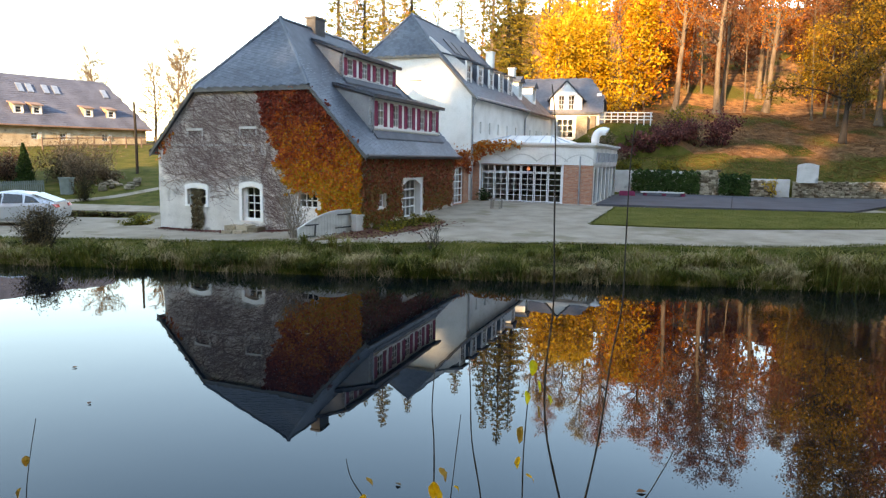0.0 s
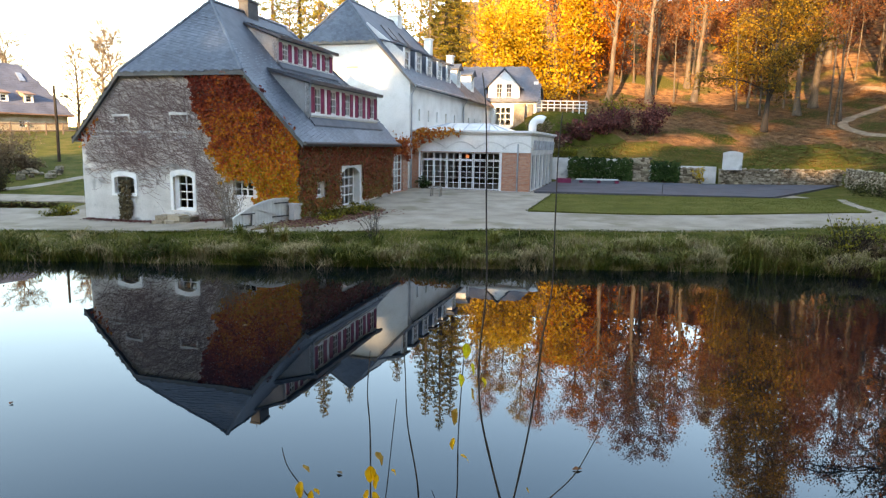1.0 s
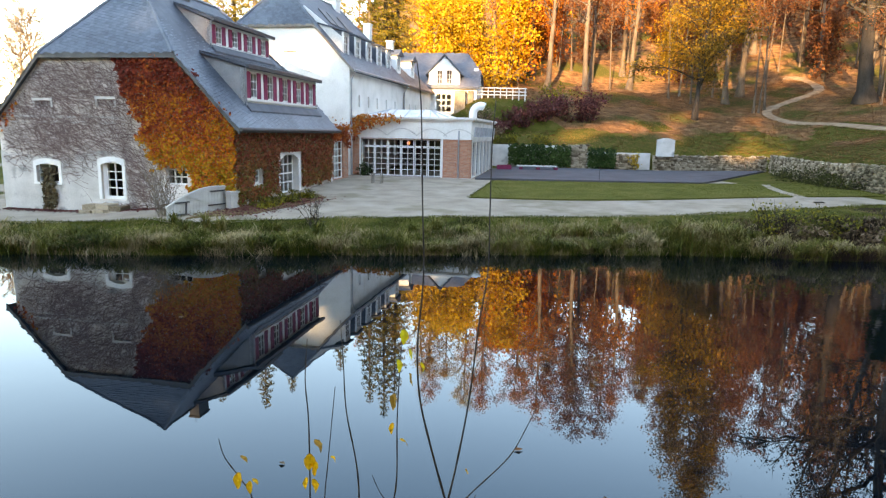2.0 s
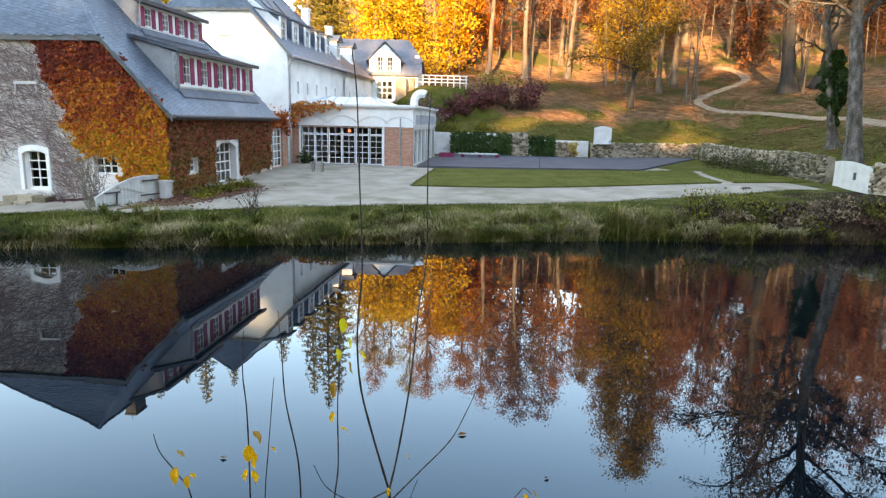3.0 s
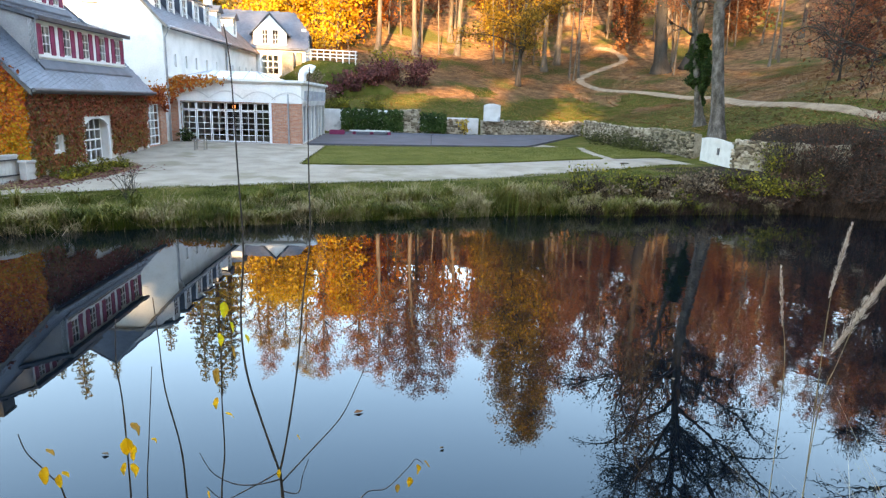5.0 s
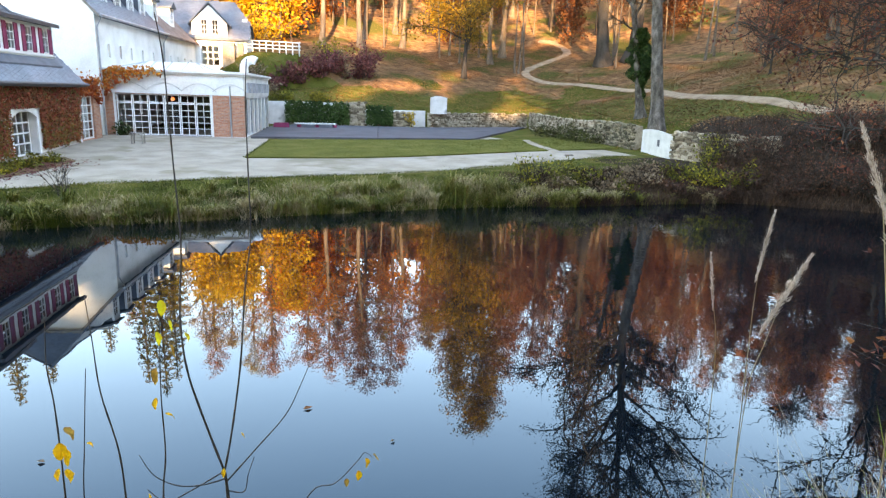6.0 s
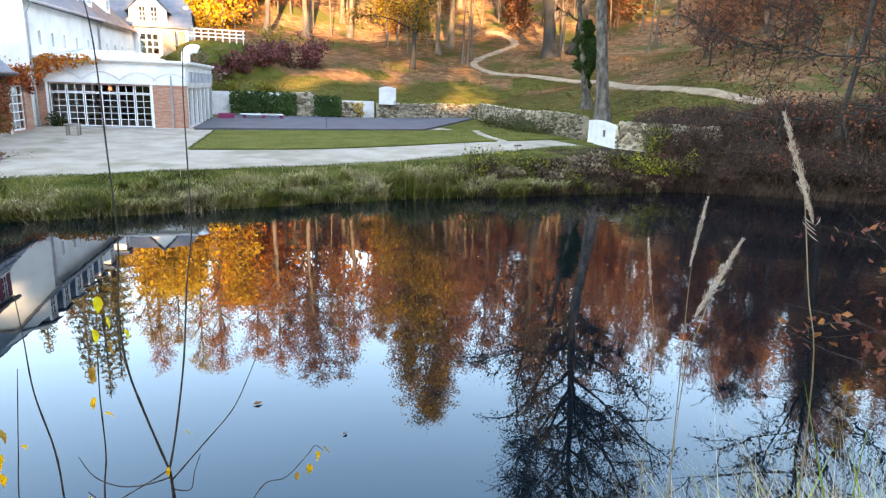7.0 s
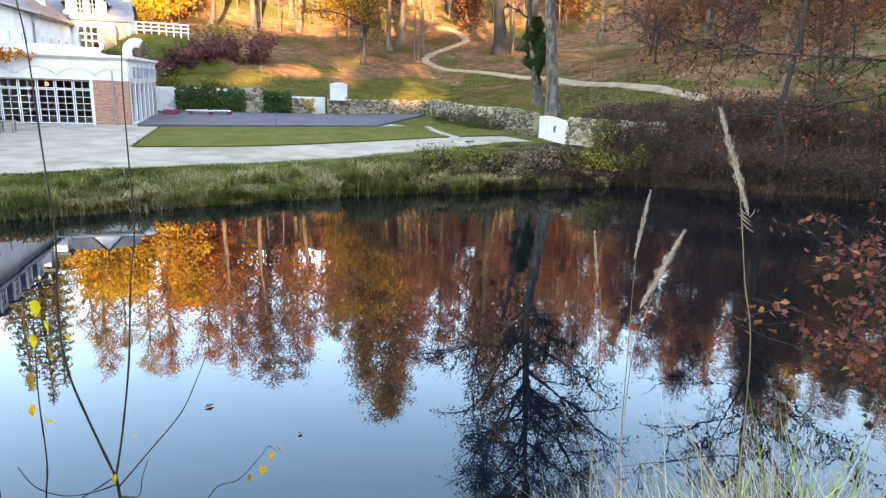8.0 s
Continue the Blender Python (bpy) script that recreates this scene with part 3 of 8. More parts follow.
def shed_dormer(parent, u, v0, v1, z0, z1, ub, zb, units, zw0, zw1, over=0.16):
    """A long shed dormer on the right slope: front at u, its roof running back to ub at height zb."""
    place = side_place(u)
    n = units
    pitch = (v1 - v0) / n
    g = Geo(place)
    holes = [(v0 + pitch * (i + 0.5) - 0.27, v0 + pitch * (i + 0.5) + 0.27, zw0 + 0.01, zw1 - 0.01) for i in range(n)]
    wall(g, [(v0, z0 - 0.3), (v1, z0 - 0.3), (v1, z1), (v0, z1)], holes, 0, 0.18)
    front = part("dormer_front", g, WHITE, parent)
    for v in (v0, v1 - 0.12):
        c = Geo()
        c.prism([(u, v, z0 - 0.3), (u, v, z1), (ub, v, zb), (ub - 0.25, v, zb - 0.55)], (0, 0.12, 0))
        part("dormer_cheek", c, CHEEK, parent, "pale grey slate-hung dormer cheek")
    r = Geo()
    r.prism([(u + over, v0 - 0.12, z1 + 0.02), (ub, v0 - 0.12, zb), (ub, v0 - 0.12, zb + 0.12), (u + over, v0 - 0.12, z1 + 0.14)], (0, v1 - v0 + 0.24, 0))
    roof = part("dormer_roof", r, SLATE_FLAT, parent)
    v_, f_ = slates([(u + over, v0 - 0.12, z1 + 0.145), (u + over, v1 + 0.12, z1 + 0.145), (ub, v1 + 0.12, zb + 0.125), (ub, v0 - 0.12, zb + 0.125)], 0.2, 0.135, 16.0, 0.016, RNG)
    cover = new("slate_covering", stuff_mesh("slate_covering", v_, f_, SLATE))
    cover.parent = roof
    tagged(cover, kind="stuff")
    gt = Geo()
    gt.box(u + over, u + over + 0.14, v0 - 0.14, v1 + 0.14, z1 - 0.02, z1 + 0.13)
    part("gutter", gt, DARK_METAL, parent)
    ap = Geo()
    ap.prism([(u + 0.02, v0 - 0.05, z0 + 0.12), (u + 0.3, v0 - 0.05, z0 - 0.22), (u + 0.3, v0 - 0.05, z0 - 0.3), (u, v0 - 0.05, z0 - 0.05)], (0, v1 - v0 + 0.1, 0))
    part("slate_apron", ap, SLATE_FLAT, parent)
    sl = Geo()
    sl.box(u, u + 0.07, v0, v1, zw0 - 0.13, zw0 - 0.07)
    part("window_ledge", sl, WHITE, parent)
    dp = Geo()
    dp.tube([(u + over - 0.02, v0 - 0.05, z1 + 0.02), (u + 0.07, v0 - 0.02, z1 - 0.22), (u + 0.07, v0 - 0.02, z0 - 0.05)], [0.04, 0.04, 0.04], 6)
    part("downpipe", dp, ZINC, parent)
    for i in range(n):
        shutter_window(parent, place, v0 + pitch * (i + 0.5), zw0, zw1, 0.04, pitch * 0.37, pitch * 0.2)


HOUSE = thing("house", pose(-13.4, 30.4, 0, 0, 0, -21.04), "stone house with slate half-hipped roof and autumn ivy", "house")
W, L = 10.7, 10.9
front_place = lambda s, d, z: (s, d, z)
right_place = side_place(W)
hip = [(0, 0.1), (W, 0.1), (W, 4.3), (W - 2.35, 6.85), (2.35, 6.85), (0, 4.3)]
WIN_A, WIN_B, WIN_C = (1.66, 2.72, 1.62, 2.42), (4.72, 5.7, 1.02, 2.56), (7.65, 8.6, 1.72, 2.36)
VENTS = [(1.86, 2.6, 4.76, 4.98), (4.78, 5.52, 4.8, 5.06)]
g = Geo(front_place)
wall(g, hip, [WIN_A, WIN_B, WIN_C] + VENTS, 0, 0.5)
facade = part("front_wall", g, PLASTER_GREY, HOUSE, "mottled grey plaster wall under bare creeper stems")
DOOR_S, WIN_S = (4.05, 6.2, 1.02, 2.9), (1.5, 2.25, 1.72, 2.32)
g = Geo(right_place)
wall(g, [(0.5, 0.1), (L - 0.5, 0.1), (L - 0.5, 4.3), (0.5, 4.3)], [DOOR_S, WIN_S], 0, 0.5)
part("side_wall", g, PLASTER_GREY, HOUSE)
g = Geo(left_place(0))
wall(g, [(0.5, 0.1), (L - 0.5, 0.1), (L - 0.5, 4.3), (0.5, 4.3)], [], 0, 0.5)
part("far_side_wall", g, PLASTER_GREY, HOUSE)
g = Geo(back_place(L))
wall(g, hip, [], 0, 0.5)
part("back_wall", g, PLASTER_GREY, HOUSE)
# added near-black screens, so the rooms behind the windows look unlit
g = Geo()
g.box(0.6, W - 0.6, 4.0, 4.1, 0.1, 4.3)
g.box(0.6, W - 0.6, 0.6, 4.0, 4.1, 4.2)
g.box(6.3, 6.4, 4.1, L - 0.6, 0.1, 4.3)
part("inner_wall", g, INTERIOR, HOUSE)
# limewashed lower wall, its ragged upper edge under the creeper
g = Geo(front_place)
edge = [(-0.02, 2.95), (0.6, 2.55), (1.3, 2.75), (2.2, 2.75), (3.1, 2.6), (3.9, 2.85), (4.5, 3.0), (5.3, 3.0), (5.9, 2.2), (6.2, 1.3), (6.5, 0.3)]
for (s0, z0), (s1, z1) in zip(edge, edge[1:]):
    n = 6
    for k in range(n):
        a, b = s0 + (s1 - s0) * k / n, s0 + (s1 - s0) * (k + 1) / n
        top = z0 + (z1 - z0) * (k + 0.5) / n + 0.09 * noise.noise((a * 3, 0, 0))
        m = (a + b) / 2
        if WIN_A[0] - 0.06 < m < WIN_A[1] + 0.06:
            spans = [(0.15, WIN_A[2] - 0.06), (WIN_A[3] + 0.1, top)]
        elif WIN_B[0] - 0.06 < m < WIN_B[1] + 0.06:
            spans = [(0.15, WIN_B[2] - 0.06), (WIN_B[3] + 0.1, top)]
        else:
            spans = [(0.15, top)]
        for c, d in spans:
            if d > c:
                g.box(a, b, -0.008, 0, c, d)
tagged(part("limewash", g, PLASTER_BASE, HOUSE, "flaking white limewash on the lower wall"), kind="stuff")
g = Geo(front_place)
for k in range(40):
    a = 0.25 + k * 0.15
    if RNG.random() < 0.8:
        g.box(a, a + 0.15, -0.02 - 0.01 * RNG.random(), 0, 4.06 + 0.05 * RNG.random(), 4.12 + 0.06 * RNG.random())
tagged(part("string_course", g, PLASTER_BASE, HOUSE, "worn pale plaster band"), kind="stuff")
for w, cols, rows, rise in ((WIN_A, 2, 2, 0.12), (WIN_B, 2, 4, 0.13)):
    part("window_surround", surround(front_place, *w, 0.14, rise, -0.04, 0.03, sill=w is WIN_A), WHITE, HOUSE, "white plaster arched surround")
    off = 0.15 if w is WIN_B else 0.0
    window(HOUSE, front_place, w[0] + off, w[1] - 0.03, w[2] + (0.08 if off else 0), w[3] - 0.02, 0.12, cols, rows, (WHITE, GLASS), bar=0.04, frame_w=0.05, split=True)
    if off:
        g = Geo(front_place)
        g.box(w[0], w[0] + off, 0.1, 0.3, w[2], w[3])
        g.box(w[0] + off, w[1], 0.03, 0.3, w[2], w[2] + 0.08)
        part("reveal", g, WHITE, HOUSE)
window(HOUSE, front_place, WIN_C[0], WIN_C[1], WIN_C[2], WIN_C[3], 0.12, 3, 2, (WHITE, GLASS), bar=0.05, frame_w=0.06, split=True)
for s0, s1, z0, z1 in VENTS:
    g = Geo(front_place)
    g.box(s0, s1, 0.12, 0.3, z0, z1)
    part("blocked_vent", g, PLASTER_BASE, HOUSE)
    g = Geo(front_place)
    g.box(s0 - 0.1, s1 + 0.1, -0.05, 0.04, z1, z1 + 0.11)
    g.box(s0 - 0.1, s0, -0.03, 0.04, z0 - 0.04, z1)
    g.box(s1, s1 + 0.1, -0.03, 0.04, z0 - 0.04, z1)
    part("vent_lintel", g, PLASTER_BASE, HOUSE)
g = Geo(front_place)
g.box(0.15, 5.95, -0.025, 0.01, 4.3, 4.38)
part("string_course", g, PLASTER_BASE, HOUSE, "faint pale string course")
g = Geo(front_place)
for i, (s0, s1, z1) in enumerate([(4.2, 4.8, 0.82), (4.82, 5.4, 0.86), (5.42, 5.95, 0.8)]):
    g.box(s0, s1, -0.62, -0.01, 0.2, z1)
    g.box(s0 + 0.05, s1 - 0.04, -0.9, -0.62, 0.2, z1 - 0.2)
part("doorstep", g, STONE, HOUSE, "mossy stone step below the tall window")
# side door, window
part("door_surround", surround(right_place, *DOOR_S, 0.16, 0.3, -0.03, 0.03, sill=False), WHITE, HOUSE, "white plaster arched surround")
window(HOUSE, right_place, DOOR_S[0], DOOR_S[1], DOOR_S[2], DOOR_S[3], 0.3, 4, 4, (WHITE, GLASS), bar=0.06, frame_w=0.09, name="glazed_door", label="white glazed double door", split=True)
for s0 in (DOOR_S[0], DOOR_S[1] - 0.02):
    g = Geo(right_place)
    g.box(s0, s0 + 0.02, 0.0, 0.3, DOOR_S[2], DOOR_S[3])
    part("door_reveal", g, WHITE, HOUSE)
window(HOUSE, right_place, *WIN_S, 0.12, 2, 2, (WHITE, GLASS), bar=0.05, frame_w=0.07)
ROOF_RINGS = half_hip_roof(HOUSE, W, L, 4.02, 6.87, 2.35, 10.13, 2.25, 0.32, 0.18, SLATE, SLATE_FLAT, 0.2, 0.135, 16.0)
g = Geo()
g.tube([(W + 0.42, -0.2, 3.98), (W + 0.42, L + 0.2, 3.98)], [0.075, 0.075], 8)
part("gutter", g, DARK_METAL, HOUSE)
g = Geo()
for a, b in (((0 - 0.34, -0.2, 3.98), (2.33, -0.2, 6.86)), ((2.33, -0.2, 6.86), (W - 2.33, -0.2, 6.86)), ((W - 2.33, -0.2, 6.86), (W + 0.34, -0.2, 3.98))):
    a, b = Vector(a), Vector(b)
    g.prism([tuple(a), tuple(b), (b.x, b.y, b.z - 0.2), (a.x, a.y, a.z - 0.2)], (0, 0.06, 0))
part("bargeboard", g, DARK_METAL, HOUSE)
shed_dormer(HOUSE, 10.1, 2.15, 10.1, 5.0, 6.52, 8.15, 7.1, 5, 5.32, 6.38)
shed_dormer(HOUSE, 7.68, 3.75, 9.65, 7.62, 8.7, 6.05, 9.38, 4, 7.78, 8.56)
g = Geo()
g.box(5.08, 5.62, 4.75, 5.65, 9.5, 10.62)
g.box(5.04, 5.66, 4.71, 5.69, 10.62, 10.72)
chim = part("chimney", g, CHIMNEY, HOUSE, "grey rendered chimney stack")
# no hole: a thin dark plate stands in for the opening's shade
g = Geo()
g.box(5.621, 5.63, 4.9, 5.5, 10.38, 10.52)
part("flue_opening", g, DARK_METAL, chim)
for v in (4.85, 5.5):
    g = Geo()
    g.tube([(5.35, v, 10.7), (5.35, v, 11.05)], [0.015, 0.01], 5)
    part("lightning_rod", g, DARK_METAL, chim)

# ---- the long white house ----
WHITE_HOUSE = thing("house", pose(1.64, 41.18, 0, 0, 0, -22.5), "long white plastered house with slate roof and dormers", "house")
WW, WL = 9.8, 12.5
wh_front = lambda s, d, z: (s - WW, d, z)
ring = [(0, 0.8), (WW, 0.8), (WW, 7.85), (WW - 2.3, 10.45), (2.3, 10.45), (0, 7.85)]
g = Geo(wh_front)
wall(g, ring, [(5.45, 6.35, 8.78, 8.86)], 0, 0.5)
part("gable_wall", g, PLASTER_WHITE, WHITE_HOUSE, "white plastered half-hipped gable")
g = Geo(wh_front)
g.box(5.3, 7.9, -0.03, 0, 7.62, 7.7)
g.box(5.3, 7.9, -0.015, 0, 7.3, 7.34)
part("plaster_ledge", g, PLASTER_WHITE, WHITE_HOUSE)
slits = [(v - 0.2, v + 0.2, 5.55, 6.3) for v in (1.75, 3.6, 5.5, 7.65, 9.9)]
low = [(v - 0.35, v + 0.35, 2.2, 3.4) for v in (2.5, 6.5, 10)]
g = Geo(side_place(0))
wall(g, [(0.5, 0.8), (WL, 0.8), (WL, 7.85), (0.5, 7.85)], slits + low, 0, 0.5)
part("side_wall", g, PLASTER_WHITE, WHITE_HOUSE)
for h in slits + low:
    window(WHITE_HOUSE, side_place(0), *h, 0.1, 1, 2, (WHITE, GLASS), bar=0.04, frame_w=0.05)
g = Geo()
g.box(-WW, -WW + 0.4, 0.5, WL, 0.8, 7.85)
g.box(-WW, 0, WL - 0.4, WL, 0.8, 7.85)
g.box(-WW + 0.5, -0.8, 0.8, 1.0, 0.8, 7.85)
part("back_wall", g, PLASTER_WHITE, WHITE_HOUSE)

def shifted(ob, du):
    for o in ob:
        o.location.x += du


before = set(WHITE_HOUSE.children)
half_hip_roof(WHITE_HOUSE, WW, WL, 7.72, 10.45, 2.3, 13.3, 1.5, 0.3, 0.15, SLATE, SLATE_FLAT, 0.22, 0.15, 14.0, faces=("front", "right"))
shifted(set(WHITE_HOUSE.children) - before, -WW)
g = Geo()
g.tube([(0.4, -0.1, 7.68), (0.4, WL, 7.72)], [0.075, 0.075], 8)
part("gutter", g, ZINC, WHITE_HOUSE)
g = Geo()
g.tube([(0.35, 0.08, 7.6), (0.08, 0.1, 7.1), (0.08, 0.1, 1.0)], [0.05] * 3, 6)
part("downpipe", g, ZINC, WHITE_HOUSE)
g = Geo()
g.tube([(0.35, WL - 0.2, 7.6), (0.08, WL - 0.2, 7.1), (0.08, WL - 0.2, 1.0)], [0.05] * 3, 6)
part("downpipe", g, ZINC, WHITE_HOUSE)
# verge boards lit by the low sun
g = Geo()
for a, b in (((0.32, -0.17, 7.7), (-2.28, -0.17, 10.44)), ((-2.28, -0.17, 10.44), (-WW + 2.28, -0.17, 10.44))):
    g.prism([a, b, (b[0], b[1], b[2] - 0.18), (a[0], a[1], a[2] - 0.18)], (0, 0.05, 0))
part("bargeboard", g, WOOD_GREY, WHITE_HOUSE)
# long shed dormer with white windows
g = Geo()
g.prism([(-0.75, 0.8, 8.3), (-0.75, 0.8, 9.75), (-3.3, 0.8, 11.7), (-3.6, 0.8, 11.3)], (0, 0.15, 0))
part("dormer_cheek", g, PLASTER_WHITE, WHITE_HOUSE, "pale plastered dormer cheek")
for v in (1.35, 3.6, 5.9, 8.25, 10.6):
    pl = side_place(-0.7)
    g = Geo(pl)
    wall(g, [(v - 0.5, 8.25), (v + 0.5, 8.25), (v + 0.5, 10.1), (v - 0.5, 10.1)], [(v - 0.36, v + 0.36, 8.55, 9.9)], 0, 0.12)
    d = part("dormer", g, WHITE, WHITE_HOUSE)
    window(d, pl, v - 0.36, v + 0.36, 8.55, 9.9, 0.03, 2, 3, (WHITE, GLASS))
    for vv in (v - 0.5, v + 0.44):
        g = Geo()
        g.prism([(-0.82, vv, 8.4), (-0.82, vv, 10.1), (-2.1, vv, 10.3)], (0, 0.06, 0))
        part("dormer_cheek", g, SLATE_FLAT, d)
    g = Geo()
    g.prism([(-0.5, v - 0.6, 10.1), (-2.4, v - 0.6, 10.56), (-2.4, v - 0.6, 10.66), (-0.5, v - 0.6, 10.2)], (0, 1.2, 0))
    part("dormer_roof", g, SLATE_FLAT, d)
for v, s in ((4.2, 1.1), (5.6, 1.1), (7.6, 0.9)):
    g = Geo()
    g.prism([(-2.9, v, 11.12), (-2.9, v + s, 11.12), (-3.8, v + s, 12.1), (-3.8, v, 12.1)], (0.05, 0, 0.06))
    part("roof_window", g, DARK_METAL, WHITE_HOUSE)
for v, h, w in ((9.4, 13.7, 0.8),):
    g = Geo()
    g.box(-4.9 - w / 2, -4.9 + w / 2, v, v + w, 12.6, h)
    g.box(-4.9 - w / 2 - 0.05, -4.9 + w / 2 + 0.05, v - 0.05, v + w + 0.05, h, h + 0.1)
    part("chimney", g, PLASTER_WHITE, WHITE_HOUSE)

# ---- its lower brown-roofed continuation ----
ANNEX = thing("house", pose(1.64, 41.18, 0, 0, 0, -22.5) @ pose(0, WL + 0.01, 0), "lower plastered wing with brown tiled roof", "house")
AL = 10.5
holes = [(v - 0.2, v + 0.2, 5.6, 6.3) for v in (1.6, 3.6, 5.6, 7.6)]
g = Geo(side_place(0))
wall(g, [(0, 0.8), (AL, 0.8), (AL, 7.8), (0, 7.8)], holes, 0, 0.4)
part("side_wall", g, PLASTER_WHITE, ANNEX)
for h in holes:
    window(ANNEX, side_place(0), *h, 0.1, 1, 2, (WHITE, GLASS), frame_w=0.05)
g = Geo()
g.box(-8.5, -8.1, 0, AL, 0.8, 7.8)
g.box(-8.5, -0.4, AL - 0.4, AL, 0.8, 7.8)
part("back_wall", g, PLASTER_WHITE, ANNEX)
g = Geo()
g.prism([(0.35, 0, 7.72), (-4.2, 0, 11.6), (-8.9, 0, 7.72), (-8.9, 0, 7.56), (-4.2, 0, 11.4), (0.35, 0, 7.56)], (0, AL + 0.2, 0))
rf = part("roof", g, TILE_BROWN, ANNEX, "brown tiled gable roof")
v_, f_ = slates([(0.35, 0, 7.73), (0.35, AL + 0.2, 7.73), (-4.2, AL + 0.2, 11.61), (-4.2, 0, 11.61)], 0.3, 0.28, 0, 0.014, RNG)
ob = new("tile_covering", stuff_mesh("tile_covering", v_, f_, TILE_BROWN))
ob.parent = rf
tagged(ob, kind="stuff")
for v in (1.2, 5.6):
    pl = side_place(-0.8)
    g = Geo(pl)
    wall(g, [(v - 0.55, 8.6), (v + 0.55, 8.6), (v + 0.55, 10.2), (v - 0.55, 10.2)], [(v - 0.35, v + 0.35, 8.9, 10.0)], 0, 1.6)
    d = part("dormer", g, WHITE, ANNEX)
    window(d, pl, v - 0.35, v + 0.35, 8.9, 10.0, 0.03, 2, 3, (WHITE, GLASS))
    g = Geo()
    g.prism([(-0.6, v - 0.7, 10.2), (-0.6, v, 10.62), (-0.6, v + 0.7, 10.2), (-0.6, v + 0.7, 10.1), (-0.6, v - 0.7, 10.1)], (-2.6, 0, 0))
    part("dormer_roof", g, SLATE_FLAT, d)
for v in (3.0, 9.6):
    g = Geo()
    top = 12.9 if v < 5 else 12.4
    g.box(-4.5, -3.9, v, v + 0.6, 11.2, top)
    g.box(-4.56, -3.84, v - 0.06, v + 0.66, top, top + 0.1)
    part("chimney", g, PLASTER_WHITE, ANNEX)

# ---- orangery ----
ORANGERY = thing("orangery", pose(8.87, 38.8, 0, 0, 0, -22.0), "low white and brick orangery with a wall of glazed doors", "orangery")
OW, OL = 9.6, 10.6
pf = lambda s, d, z: (s, d, z)
BIG = (-7.02, -1.86, 1.25, 3.58)
g = Geo(pf)
wall(g, [(-OW, 0.6), (0, 0.6), (0, 3.62), (-OW, 3.62)], [BIG], 0, 0.4)
part("brick_wall", g, BRICK_M, ORANGERY, "orange-red brick front wall")
g = Geo(pf)
g.box(-OW, 0.02, -0.05, 0.4, 3.62, 4.72)
g.box(-OW, 0.1, -0.14, 0.4, 4.72, 4.82)
g.box(-OW, 0.2, -0.24, 0.45, 4.82, 4.95)
part("fascia", g, PLASTER_WHITE, ORANGERY, "white plastered fascia with cornice")
for c in (-6.3, -4.35, -2.45, -0.75):
    g = Geo(pf)
    r = 0.95 if c > -7 else 0.9
    pts = [(c - r + 2 * r * i / 12, 3.78 + 0.42 * (1 - (2 * i / 12 - 1) ** 2)) for i in range(13)]
    for a, b in zip(pts, pts[1:]):
        g.prism([(a[0], -0.05, a[1]), (b[0], -0.05, b[1]), (b[0], -0.05, b[1] + 0.07), (a[0], -0.05, a[1] + 0.07)], (0, -0.03, 0))
    # greyer plaster than the fascia stands in for the shade under the relief
    part("arch_moulding", g, PLASTER_BASE, ORANGERY)
n = 6
step = (BIG[1] - BIG[0]) / n
for i in range(n):
    s0, s1 = BIG[0] + step * i, BIG[0] + step * (i + 1)
    window(ORANGERY, pf, s0 + 0.02, s1 - 0.02, BIG[2] + 0.05, 3.1, 0.12, 2, 5, (WHITE, GLASS), bar=0.03, frame_w=0.05, name="glazed_door", label="white glazed door leaf", split=True)
    window(ORANGERY, pf, s0 + 0.02, s1 - 0.02, 3.12, BIG[3], 0.12, 2, 1, (WHITE, GLASS), bar=0.03, frame_w=0.05, name="transom_window", split=True)
for s0 in (BIG[0] - 0.12, BIG[1]):
    g = Geo(pf)
    g.box(s0, s0 + 0.12, -0.03, 0.2, BIG[2] - 0.05, BIG[3] + 0.04)
    part("door_jamb", g, WHITE, ORANGERY)
g = Geo(pf)
g.box(-OW, 0.06, -0.12, 0.02, 0.9, 1.27)
part("plinth", g, PLASTER_BASE, ORANGERY, "pale stone plinth")
g = Geo()
g.tube([(-0.75, -0.06, 1.2), (-0.75, -0.06, 4.15)], [0.05, 0.05], 6)
part("downpipe", g, ZINC, ORANGERY)
po = side_place(0)
g = Geo(po)
bays = [(0.8 + 1.65 * i, 2.05 + 1.65 * i, 1.3, 3.5) for i in range(6)]
wall(g, [(0.4, 0.6), (OL, 0.6), (OL, 3.62), (0.4, 3.62)], bays, 0, 0.35)
part("side_wall", g, PLASTER_WHITE, ORANGERY)
for b in bays:
    window(ORANGERY, po, *b, 0.12, 2, 3, (ZINC, GLASS), frame_w=0.08)
g = Geo(po)
g.box(0.4, OL, -0.05, 0.3, 3.62, 4.72)
g.box(0.4, OL, -0.14, 0.3, 4.72, 4.82)
g.box(0.4, OL + 0.2, -0.24, 0.3, 4.82, 4.95)
part("side_fascia", g, PLASTER_WHITE, ORANGERY)
for i in range(8):
    g = Geo(po)
    v = 0.7 + i * 1.25
    g.prism([(v, -0.05, 3.8), (v + 0.45, -0.05, 3.8), (v + 0.75, -0.05, 4.4), (v + 0.3, -0.05, 4.4)], (0, -0.12, 0))
    part("bracket", g, ZINC, ORANGERY)
g = Geo()
g.box(-OW, 0, OL - 0.3, OL, 0.6, 4.7)
g.box(-OW, -OW + 0.3, 0.4, OL - 0.3, 0.6, 4.7)
part("back_wall", g, PLASTER_WHITE, ORANGERY)
# floor, ceiling and rear sheet carry the room's shade as near-black colour
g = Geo()
